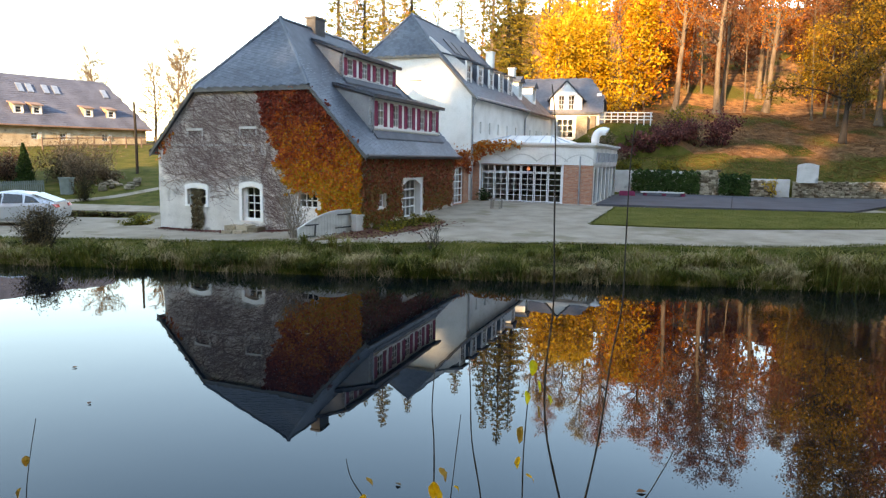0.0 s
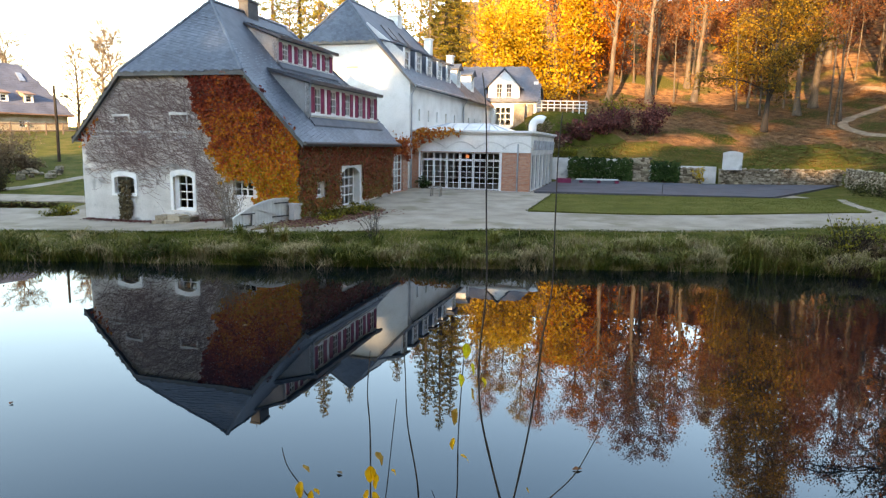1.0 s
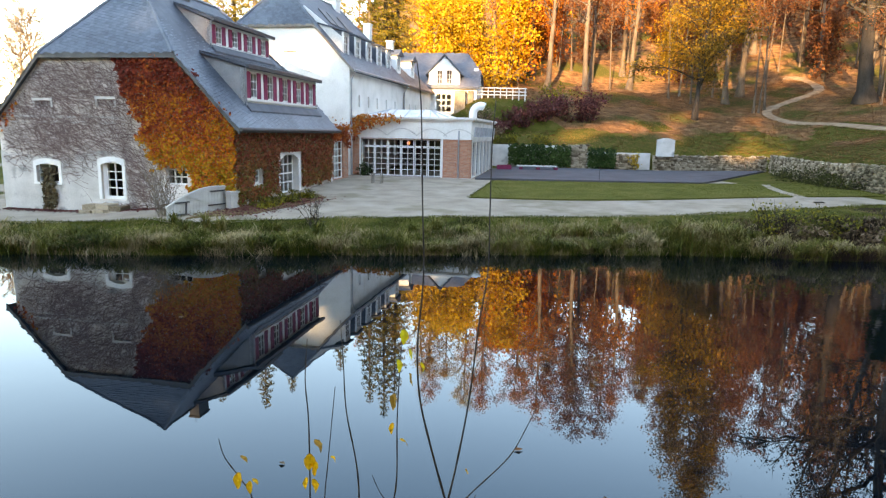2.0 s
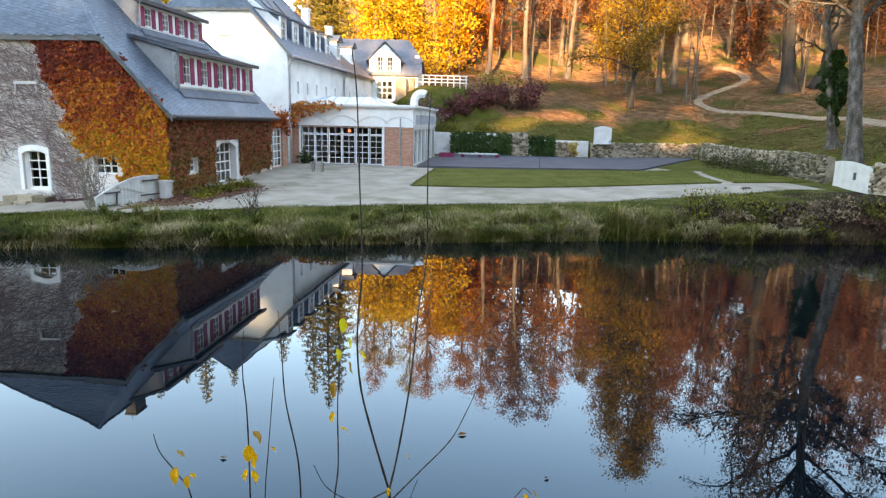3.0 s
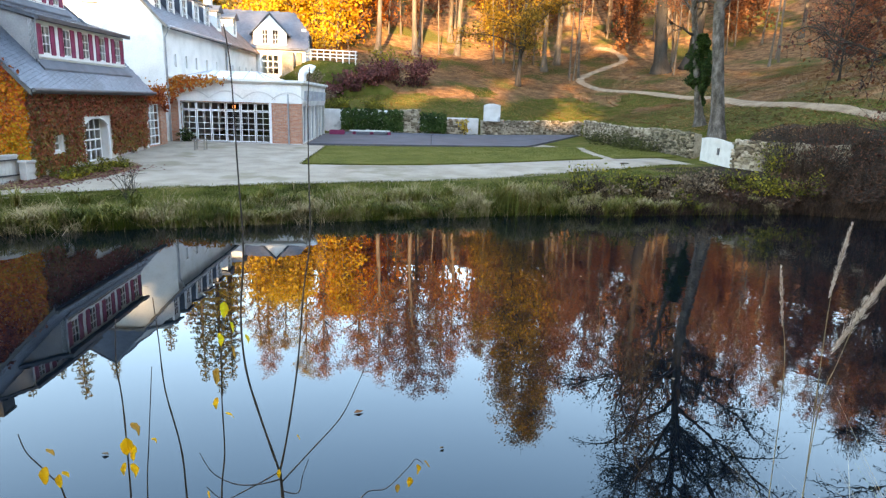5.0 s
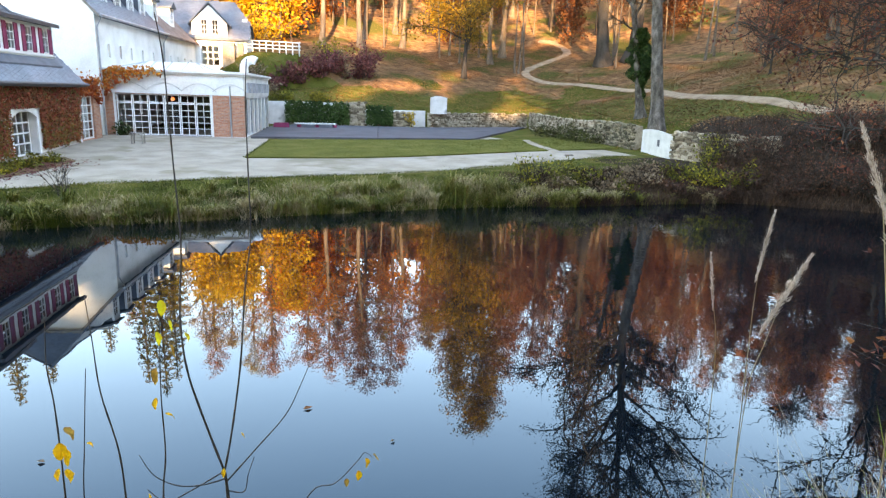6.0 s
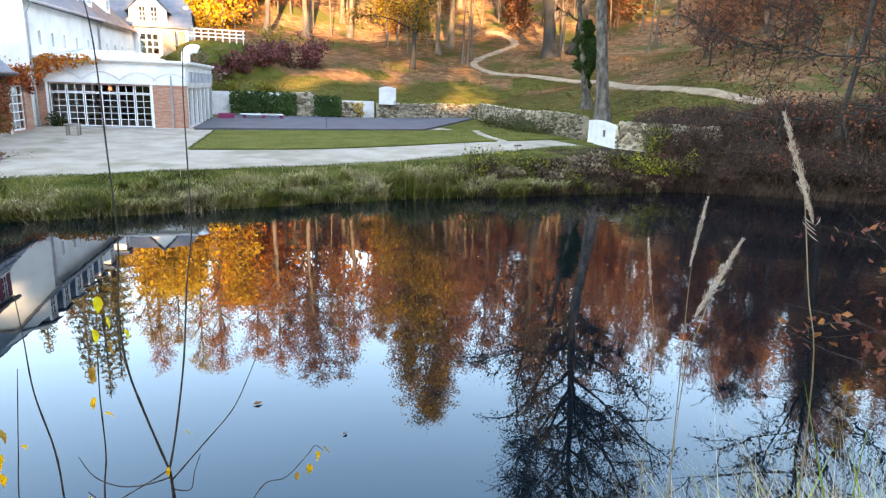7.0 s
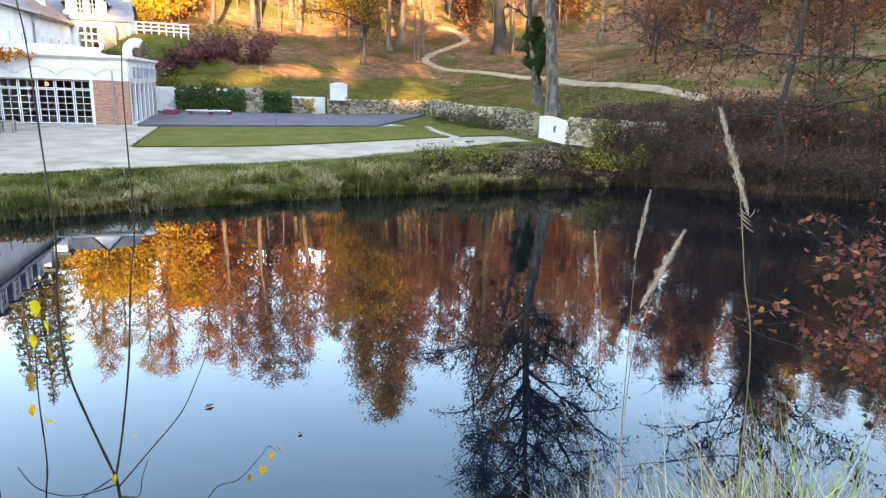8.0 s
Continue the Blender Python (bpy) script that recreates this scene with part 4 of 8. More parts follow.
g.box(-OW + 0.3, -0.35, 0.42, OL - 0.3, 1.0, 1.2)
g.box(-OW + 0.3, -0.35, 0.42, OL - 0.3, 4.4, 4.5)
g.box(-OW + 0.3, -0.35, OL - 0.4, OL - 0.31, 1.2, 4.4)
part("interior", g, INTERIOR, ORANGERY, "interior floor and ceiling painted near black as room shade")
g = Geo()
a0, a1, b0, b1 = -8.6, -1.0, 1.2, 8.6
base = [(a0, b0, 4.7), (a1, b0, 4.7), (a1, b1, 4.7), (a0, b1, 4.7)]
top = [(a0 + 2.4, b0 + 2.6, 5.5), (a1 - 2.4, b0 + 2.6, 5.5), (a1 - 2.4, b1 - 2.6, 5.5), (a0 + 2.4, b1 - 2.6, 5.5)]
g.add(base + top, [(0, 1, 5, 4), (1, 2, 6, 5), (2, 3, 7, 6), (3, 0, 4, 7), (4, 5, 6, 7), (3, 2, 1, 0)])
lantern = part("roof", g, PLASTER_WHITE, ORANGERY, "shallow white hipped roof")
g = Geo()
for i in range(9):
    s = a0 + (a1 - a0) * i / 8
    t = max(a0 + 2.4, min(a1 - 2.4, s))
    g.tube([(s, b0, 4.72), (t, b0 + 2.6, 5.52)], [0.03, 0.03], 5)
part("roof_rib", g, ZINC, lantern)
g = Geo()
g.box(-OW, 0, 0.4, OL, 4.6, 4.7)
part("roof_deck", g, ZINC, ORANGERY)
g = Geo()
rings = []
for x, z, a in [(0, 4.7, 0), (0, 5.35, 0)] + [(0.52 * (1 - math.cos(k * 0.26)), 5.35 + 0.52 * math.sin(k * 0.26), k * 0.26) for k in range(1, 9)]:
    rings.append([(-0.75 + x + 0.27 * math.cos(q) * math.cos(a), 5.2 + 0.27 * math.sin(q), z - 0.27 * math.cos(q) * math.sin(a)) for q in [2 * math.pi * j / 16 for j in range(16)]])
g.add([p for r in rings for p in r], [(i * 16 + j, i * 16 + (j + 1) % 16, i * 16 + 16 + (j + 1) % 16, i * 16 + 16 + j) for i in range(len(rings) - 1) for j in range(16)] + [tuple(range(16))])
flue = part("flue", g, WHITE, ORANGERY, "white bent flue pipe", True)
# near-black disc paints the shade inside the pipe
mouth = Geo()
mouth.add([(p[0] * 1.0, p[1], p[2]) for p in rings[-2]], [tuple(range(16))])
part("flue_mouth", mouth, INTERIOR, flue, "dark disc painted as shade in the flue's mouth")
LAMP = thing("pendant_lamp", pose(8.87, 38.8, 0, 0, 0, -22.0) @ pose(-4.35, 1.6, 0), "small glowing orange pendant lamp", "lamp")
lm = bpy.data.materials.new("lamp_glow")
lm.use_nodes = True
lm.node_tree.nodes["Principled BSDF"].inputs["Emission Color"].default_value = (1, 0.25, 0.04, 1)
lm.node_tree.nodes["Principled BSDF"].inputs["Emission Strength"].default_value = 0.14
g = Geo()
g.tube([(0, 0, 3.22), (0, 0, 3.26), (0, 0, 3.38), (0, 0, 3.44)], [0.06, 0.12, 0.1, 0.03], 12)
part("shade", g, lm, LAMP)
g = Geo()
g.tube([(0, 0, 3.44), (0, 0, 4.4)], [0.012, 0.012], 5)
part("cord", g, DARK_METAL, LAMP)

# connecting wall with a tall glazed door between the two buildings
LINK = thing("house", pose(-13.4, 30.4, 0, 0, 0, -21.04) @ pose(0, 10.9, 0), "short brick link with a tall white glazed door", "building")
pl = side_place(W - 0.1)
g = Geo(pl)
wall(g, [(0.02, 0.6), (3.0, 0.6), (3.0, 4.1), (0.02, 4.1)], [(0.35, 2.1, 1.28, 3.45)], 0, 0.35)
part("wall", g, BRICK_M, LINK)
window(LINK, pl, 0.35, 2.1, 1.28, 3.45, 0.1, 3, 5, (WHITE, GLASS), bar=0.05, frame_w=0.08, name="glazed_door", label="white glazed door")
g = Geo()
g.box(4.0, W - 0.1, 0.02, 3.0, 4.1, 4.25)
g.box(4.0, 4.2, 0.02, 3.0, 0.6, 4.1)
part("roof", g, SLATE_FLAT, LINK)

# ---- wing at the end with the gabled dormer ----
WING = thing("house", pose(14.1, 60.0, -0.5, 0, 0, -17.0), "cream house with slate roof and a white gabled dormer", "house")
pw = lambda s, d, z: (s, d, z)
holes = [(-3.9, -2.3, 6.4, 8.2), (-7.2, -6.5, 6.6, 7.8)]
g = Geo(pw)
wall(g, [(-9.5, 2.0), (0, 2.0), (0, 8.9), (-9.5, 8.9)], holes, 0, 0.4)
part("front_wall", g, PLASTER_WHITE, WING)
for h in holes:
    window(WING, pw, *h, 0.1, 3, 3, (WHITE, GLASS), bar=0.07, frame_w=0.1)
for s0, s1 in ((-4.15, -3.9), (-2.3, -2.05)):
    g = Geo(pw)
    g.box(s0, s1, -0.06, 0, 6.4, 8.2)
    part("shutter", g, WHITE, WING)
g = Geo(side_place(0))
wall(g, [(0.4, 2.0), (7, 2.0), (7, 8.9), (5.6, 10.6), (1.6, 10.6), (0.4, 8.9)], [], 0, 0.4)
part("side_wall", g, PLASTER_WHITE, WING)
g = Geo()
g.box(-9.5, 0, 7, 7.3, 2, 8.9)
part("back_wall", g, PLASTER_WHITE, WING)
rings = [[(-9.7, -0.35, 8.75), (0.25, -0.35, 8.75), (0.25, 1.3, 10.23), (-1.2, 3.5, 12.2), (-9.7, 3.5, 12.2)],
         [(0.25, 7.35, 8.75), (-9.7, 7.35, 8.75), (-9.7, 3.5, 12.2), (-1.2, 3.5, 12.2), (0.25, 5.7, 10.23)],
         [(0.25, 1.3, 10.23), (0.25, 5.7, 10.23), (-1.2, 3.5, 12.2)]]
for r in rings:
    g = Geo()
    g.prism(r, (0, 0, -0.15))
    rf = part("roof", g, SLATE_FLAT, WING)
v_, f_ = slates(rings[0], 0.22, 0.16, 8, 0.006, RNG)
ob = new("slate_covering", stuff_mesh("slate_covering", v_, f_, SLATE_MAUVE))
ob.parent = rf
tagged(ob, kind="stuff")
g = Geo(pw)
wall(g, [(-4.5, 8.6), (-1.6, 8.6), (-1.6, 10.0), (-3.05, 11.5), (-4.5, 10.0)], [(-3.8, -3.2, 9.0, 10.3), (-2.9, -2.3, 9.0, 10.3)], -0.1, 0.2)
d = part("dormer", g, WHITE, WING, "white gabled dormer")
for s in (-3.8, -2.9):
    window(d, pw, s, s + 0.6, 9.0, 10.3, 0.0, 2, 3, (WHITE, GLASS), frame_w=0.08)
for sg in (-1, 1):
    g = Geo()
    e = -3.05 + sg * 1.75
    g.prism([(e, -0.3, 9.75), (-3.05, -0.3, 11.6), (-3.05, -0.3, 11.75), (e, -0.3, 9.9)], (0, 3.2, 0))
    part("dormer_roof", g, SLATE_FLAT if sg > 0 else SLATE_FLAT, d)
g = Geo(pw)
g.box(-2.0, -1.0, -0.9, 0, 2, 8.4)
g.box(-0.8, -0.3, -0.4, 0, 2, 8.4)
part("stone_pier", g, STONE, WING)

# white railing on the retaining bank beside it
FENCE = thing("fence", pose(13.95, 60.2, -0.2, 0, 0, -10), "white wooden railing above the bank", "fence")
rail = Geo()
for z in (7.78, 8.08, 8.4):
    rail.box(0, 4.9, 0.1, 0.16, z, z + 0.1)
part("rail", rail, WOOD_WHITE, FENCE)
for i in range(9):
    g = Geo()
    g.box(0.05 + i * 0.58, 0.15 + i * 0.58, 0.04, 0.18, 6.9, 8.5)
    part("post", g, WOOD_WHITE, FENCE)

# ---- the barn across the meadow ----
BARN = thing("barn", pose(-43.0, 62.9, 0, 0, 0, -39), "long low stone barn with mauve-grey roof and dormers", "barn")
B0, B1, BW, RZ, EZ = -22.0, 14.4, 11.0, 11.8, 6.43
pb = side_place(0)
wins = [(v - 0.32, v + 0.32, 5.05, 5.75) for v in (-9, -5, -1, 3.05, 5.7, 9.9)]
g = Geo(pb)
wall(g, [(B0, 3.4), (B1, 3.4), (B1, 6.6), (B0, 6.6)], wins, 0, 0.5)
part("front_wall", g, BARN_STONE, BARN, "warm rubble stone wall")
for h in wins:
    window(BARN, pb, *h, 0.12, 2, 2, (WHITE, GLASS), frame_w=0.07)
    g = Geo(pb)
    g.box(h[1] + 0.02, h[1] + 0.36, -0.05, -0.01, h[2], h[3])
    part("shutter", g, WOOD_WHITE, BARN, "pale open shutter")
for a in ((-BW, 0, B1 - 0.4, B1), (-BW, -BW + 0.4, B0, B1 - 0.4), (-BW, 0, B0 - 0.4, B0)):
    g = Geo()
    g.box(*a, 3.4, 6.55)
    part("end_wall", g, BARN_STONE, BARN)
rb = [[(0.5, B0 - 0.4, EZ), (0.5, B1 + 0.5, EZ), (-5.5, 12.4, RZ), (-5.5, B0 + 2, RZ)], [(-11.5, B1 + 0.5, EZ), (-11.5, B0 - 0.4, EZ), (-5.5, B0 + 2, RZ), (-5.5, 12.4, RZ)], [(0.5, B1 + 0.5, EZ), (-11.5, B1 + 0.5, EZ), (-5.5, 12.4, RZ)], [(-11.5, B0 - 0.4, EZ), (0.5, B0 - 0.4, EZ), (-5.5, B0 + 2, RZ)]]
for r in rb:
    g = Geo()
    g.prism(r, (0, 0, -0.15))
    rf = part("roof", g, TILE_MAUVE, BARN)
v_, f_ = slates(rb[0], 0.36, 0.32, 0, 0.025, RNG)
ob = new("tile_covering", stuff_mesh("tile_covering", v_, f_, TILE_MAUVE))
ob.parent = rf
tagged(ob, kind="stuff")
g = Geo()
g.box(0.44, 0.58, B0, B1 + 0.5, EZ - 0.12, EZ + 0.04)
part("gutter", g, TILE_BROWN, BARN)
pd = side_place(-0.75)
for v in (-4.0, 2.05, 3.7, 8.65, 11.0):
    g = Geo(pd)
    wall(g, [(v - 0.45, 7.4), (v + 0.45, 7.4), (v + 0.45, 8.4), (v - 0.45, 8.4)], [(v - 0.3, v + 0.3, 7.62, 8.3)], 0, 0.12)
    d = part("dormer", g, WHITE, BARN)
    window(d, pd, v - 0.3, v + 0.3, 7.62, 8.3, 0.04, 1, 2, (WHITE, GLASS), frame_w=0.08)
    for e in (v - 0.47, v + 0.41):
        g = Geo()
        g.prism([(-0.78, e, 7.45), (-0.78, e, 8.4), (-1.9, e, 8.62)], (0, 0.06, 0))
        part("cheek", g, CHEEK_SUN_TINT, d, "wooden dormer cheek with orange sunlight in its colour")
    g = Geo()
    g.prism([(-0.55, v - 0.6, 8.4), (-2.1, v - 0.6, 8.72), (-2.1, v - 0.6, 8.82), (-0.55, v - 0.6, 8.5)], (0, 1.2, 0))
    part("dormer_roof", g, TILE_BROWN, d)
for v in (3.0, 3.9, 5.4, 6.4, 11.4):
    g = Geo()
    g.prism([(-3.3, v, 9.88), (-3.3, v + 0.55, 9.88), (-4.3, v + 0.55, 10.78), (-4.3, v, 10.78)], (0.05, 0, 0.07))
    part("roof_window", g, ZINC, BARN)

# ---- plants ----
NPR = np.random.RandomState(11)
RNG.seed(19)


def leaf_quads(centres, size, flat=0.0, spread=0.5, normal=None, slim=0.7):
    """One folded four-cornered leaf at each centre; flat pulls them level, normal turns them along a wall."""
    c = np.asarray(centres, float)
    n = len(c)
    nrm = NPR.normal(size=(n, 3))
    nrm[:, 2] += flat * 3
    if normal is not None:
        nrm = nrm * 0.45 + np.asarray(normal)
    nrm /= np.linalg.norm(nrm, axis=1)[:, None]
    t = np.cross(nrm, NPR.normal(size=(n, 3)))
    t /= np.linalg.norm(t, axis=1)[:, None]
    b = np.cross(nrm, t)
    s = size * NPR.uniform(1 - spread, 1 + spread, n)[:, None]
    v = np.stack([c - t * s * 0.5, c + b * s * slim * 0.5 + nrm * s * 0.12, c + t * s * 0.6, c - b * s * slim * 0.5 + nrm * s * 0.12], 1).reshape(-1, 3)
    f = np.arange(n * 4).reshape(-1, 4)
    return v.tolist(), f.tolist()


def branch_points(p, way, length, n, rng, bend=0.25, lift=0.0):
    pts, d = [Vector(p)], Vector(way).normalized()
    for i in range(n):
        d = (d + Vector((rng.gauss(0, bend), rng.gauss(0, bend), rng.gauss(0, bend) + lift))).normalized()
        pts.append(pts[-1] + d * length / n)
    return pts


def tree_meshes(name, seed, H, r0, first, limbs, reach, rise, leaves, leaf, leaf_mat, bark, scatter=0.8, top=0.25, subs=4, lean=0.02, wobble=0.035, sway=None, twigs=2):
    """Trunk with limbs and twigs, and a crown of separate leaves round the twigs."""
    rng = random.Random(seed)
    g = Geo()
    trunk = [Vector((0, 0, -0.3))]
    d = Vector((rng.gauss(0, lean), rng.gauss(0, lean), 1))
    for i in range(10):
        d = (d + Vector((rng.gauss(0, wobble), rng.gauss(0, wobble), 0.02))).normalized()
        if sway:
            k = 1.0 if i < 3 else -0.6
            d = Vector((sway[0] * k, sway[1] * k, 1)).normalized()
        trunk.append(trunk[-1] + d * (H + 0.3) / 10)
    radii = [r0 * (1.35 if i == 0 else 1) * max(0.06, (1 - i / 10.4) ** 0.85) for i in range(11)]
    fine, fat = [], []
    for i in range(60):
        u = i / 59 * 10
        j = min(9, int(u))
        fine.append(trunk[j].lerp(trunk[j + 1], u - j))
        fat.append((radii[j] + (radii[j + 1] - radii[j]) * (u - j)) * (1 + 0.45 * max(0, 1 - i / 5) ** 2))
    start = len(g.v)
    g.tube(fine, fat, 12)
    if r0 > 0.3:
        for k in range(start, start + 720):
            p, c = Vector(g.v[k]), fine[(k - start) // 12]
            g.v[k] = tuple(c + (p - c) * (1 + 0.16 * noise.noise((p.x * 2.4, p.y * 2.4, p.z * 0.8)) + 0.07 * noise.noise((p.x * 7, p.y * 7, p.z * 2.5))))
    tips = []
    for k in range(limbs):
        f = first + (0.97 - first) * ((k + rng.random()) / limbs)
        i = min(9, int(f * 10))
        base = trunk[i].lerp(trunk[i + 1], f * 10 - i)
        az = k * 2.4 + rng.uniform(-0.4, 0.4)
        shape = math.sin(math.pi * min(1, max(0.02, (f - first) / (1 - first) * (1 - top) + top))) ** 0.7
        length = reach * H * (0.25 + 0.75 * shape) * rng.uniform(0.75, 1.2)
        way = Vector((math.cos(az), math.sin(az), rise * rng.uniform(0.6, 1.5) + f * 0.5))
        limb = branch_points(base, way, length, 5, rng, 0.16, 0.03)
        rl = r0 * 0.36 * (1 - f) ** 0.6 + 0.03
        g.tube(limb, [rl * (1 - 0.17 * j) for j in range(6)], 5, False)
        tips += limb[2:]
        for s in range(subs):
            j = rng.randint(1, 4)
            sub = branch_points(limb[j], (limb[j + 1] - limb[j]).normalized() + Vector((rng.gauss(0, 0.7), rng.gauss(0, 0.7), rng.gauss(0.15, 0.5))), length * rng.uniform(0.25, 0.5), 4, rng, 0.25)
            g.tube(sub, [rl * 0.4 * (1 - 0.2 * q) + 0.008 for q in range(5)], 4, False)
            tips += sub[1:]
            for w in range(twigs):
                q = rng.randint(1, 3)
                tw = branch_points(sub[q], (sub[q + 1] - sub[q]).normalized() + Vector((rng.gauss(0, 0.8), rng.gauss(0, 0.8), rng.gauss(0, 0.6))), length * 0.16, 3, rng, 0.3)
                g.tube(tw, [0.022, 0.016, 0.012, 0.008], 3, False)
                tips += tw[1:]
    wood = stuff_mesh(name + "_trunk", g.v, g.f, bark, True)
    crown = None
    if leaves:
        t = np.array([tuple(p) for p in tips])
        idx = NPR.randint(0, len(t), leaves)
        c = t[idx] + NPR.normal(size=(leaves, 3)) * scatter * np.array([1, 1, 0.6])
        v, f = leaf_quads(c, leaf, 0.2)
        crown = stuff_mesh(name + "_crown", v, f, leaf_mat)
    return wood, crown


def conifer_meshes(name, seed, H, leaf_mat, bark, first=0.12, reach=0.19, n=90, per=200, leaf=0.32):
    rng = random.Random(seed)
    g = Geo()
    g.tube([(0, 0, -0.3), (0.1, 0, H * 0.5), (0, 0.05, H)], [H * 0.014, H * 0.009, 0.03], 7)
    cs = []
    for k in range(n):
        f = first + (1 - first) * (k / n) ** 0.9
        az = k * 2.4 + rng.uniform(-0.3, 0.3)
        length = reach * H * (1.03 - f) * rng.uniform(0.7, 1.15) + 0.3
        p = Vector((0, 0, f * H))
        pts = [p + Vector((math.cos(az) * length * t, math.sin(az) * length * t, -0.25 * length * t + 0.12 * length * t * t)) for t in (0, 0.35, 0.7, 1.0)]
        g.tube(pts, [0.07 * (1 - f) + 0.02, 0.04, 0.025, 0.01], 4, False)
        for q in range(max(6, int(per * (1.05 - f)))):
            t = rng.uniform(0.15, 1)
            b = pts[0].lerp(pts[3], t)
            cs.append((b.x + rng.gauss(0, 0.16 * length * (1.1 - t)), b.y + rng.gauss(0, 0.16 * length * (1.1 - t)), b.z - abs(rng.gauss(0, 0.25))))
    wood = stuff_mesh(name + "_trunk", g.v, g.f, bark, True)
    v, f = leaf_quads(cs, leaf, 0.2, slim=0.35)
    return wood, stuff_mesh(name + "_crown", v, f, leaf_mat)


LEAF_ORANGE = leafy("orange_beech_leaves", [(0.28, 0.065, 0.016), (0.48, 0.14, 0.022), (0.62, 0.25, 0.03)], thing_random=0.4)
LEAF_YELLOW = leafy("yellow_leaves", [(0.34, 0.155, 0.015), (0.54, 0.31, 0.03), (0.62, 0.42, 0.06)], thing_random=0.3)
LEAF_GOLD = leafy("olive_gold_maple_leaves", [(0.09, 0.07, 0.015), (0.22, 0.14, 0.018), (0.4, 0.24, 0.025)])
LEAF_MAPLE = leafy("golden_maple_leaves", [(0.075, 0.052, 0.013), (0.19, 0.112, 0.018), (0.42, 0.21, 0.028)])
LEAF_BROWN = leafy("rust_brown_leaves", [(0.1, 0.036, 0.022), (0.21, 0.077, 0.036), (0.34, 0.135, 0.05)], thing_random=0.4)
LEAF_PINE = leafy("yellow_green_needles", [(0.08, 0.075, 0.018), (0.22, 0.17, 0.028), (0.46, 0.28, 0.045)], translucent=0.4, thing_random=0.3)
LEAF_DARK = leafy("dark_twig_leaves", [(0.02, 0.02, 0.01), (0.06, 0.05, 0.02), (0.12, 0.06, 0.025)])
LEAF_MAROON = leafy("maroon_shrub_leaves", [(0.07, 0.03, 0.03), (0.16, 0.05, 0.048), (0.28, 0.1, 0.085)])
LEAF_GREEN = leafy("ivy_green_leaves", [(0.012, 0.03, 0.01), (0.03, 0.06, 0.016), (0.06, 0.1, 0.025)], translucent=0.15)
LEAF_SHRUB = leafy("yellow_green_shrub_leaves", [(0.055, 0.06, 0.014), (0.15, 0.135, 0.024), (0.4, 0.3, 0.035)])
LEAF_WALL = leafy("dull_green_leaves", [(0.025, 0.03, 0.01), (0.06, 0.065, 0.016), (0.12, 0.11, 0.03)], translucent=0.2)
LEAF_BRUSH = leafy("brown_brush_leaves", [(0.05, 0.036, 0.02), (0.105, 0.078, 0.042), (0.2, 0.145, 0.08)], translucent=0.15)
LEAF_GREY = leafy("dry_twiggy_leaves", [(0.11, 0.075, 0.048), (0.22, 0.145, 0.092), (0.35, 0.24, 0.155)])
LEAF_PALE = leafy("pale_tan_leaves", [(0.25, 0.17, 0.09), (0.42, 0.31, 0.17), (0.5, 0.38, 0.22)])
LEAF_RED = leafy("red_brown_shrub_leaves", [(0.07, 0.03, 0.02), (0.2, 0.06, 0.035), (0.38, 0.14, 0.06)])

LEAF_THICKET = leafy("dead_thicket_leaves", [(0.035, 0.018, 0.013), (0.088, 0.042, 0.028), (0.2, 0.09, 0.052)], translucent=0.1)
LEAF_MIXED = leafy("sparse_red_brown_leaves", [(0.05, 0.022, 0.016), (0.12, 0.045, 0.03), (0.27, 0.08, 0.045)], translucent=0.2)
KINDS = {}
for i, (mt, n, sz) in enumerate([(LEAF_ORANGE, 6200, 0.17), (LEAF_YELLOW, 6500, 0.17), (LEAF_ORANGE, 4200, 0.17)]):
    KINDS["beech%d" % i] = tree_meshes("beech", 20 + i, 24, 0.34, 0.3, 26, 0.2, 0.7, n, sz, mt, BARK, 0.5, twigs=3)
KINDS["maple"] = tree_meshes("maple", 31, 29, 0.22, 0.1, 60, 0.2, 0.4, 36000, 0.19, LEAF_MAPLE, BARK_DARK, 0.6, top=0.42, twigs=3)
KINDS["brown0"] = tree_meshes("oak", 41, 23, 0.3, 0.3, 24, 0.2, 0.8, 5200, 0.17, LEAF_BROWN, BARK, 0.45, twigs=5)
KINDS["brown1"] = tree_meshes("oak", 42, 21, 0.26, 0.35, 22, 0.17, 0.9, 3000, 0.17, LEAF_BROWN, BARK, 0.4, twigs=5)
KINDS["olive"] = tree_meshes("lime", 43, 22, 0.3, 0.25, 28, 0.16, 0.7, 9000, 0.2, LEAF_GOLD, BARK, 0.5, twigs=3)
KINDS["bare"] = tree_meshes("ash", 51, 16, 0.3, 0.16, 30, 0.36, 0.7, 6000, 0.12, LEAF_PALE, BARK, 0.3, subs=8, twigs=6)
KINDS["big"] = tree_meshes("big_oak", 61, 27, 0.36, 0.27, 44, 0.24, 0.3, 50000, 0.11, LEAF_DARK, BARK_PALE, 0.25, subs=11, twigs=7, lean=0.0, wobble=0.003, sway=(-0.066, 0.075))
KINDS["bony"] = tree_meshes("bare_alder", 66, 23, 0.13, 0.3, 30, 0.3, 0.35, 5000, 0.11, LEAF_DARK, BARK_DARK, 0.2, subs=9, twigs=6)
KINDS["ivied"] = tree_meshes("ivied_oak", 67, 18, 0.34, 0.4, 16, 0.2, 0.6, 500, 0.12, LEAF_DARK, BARK_PALE, 0.25, subs=6, twigs=3)
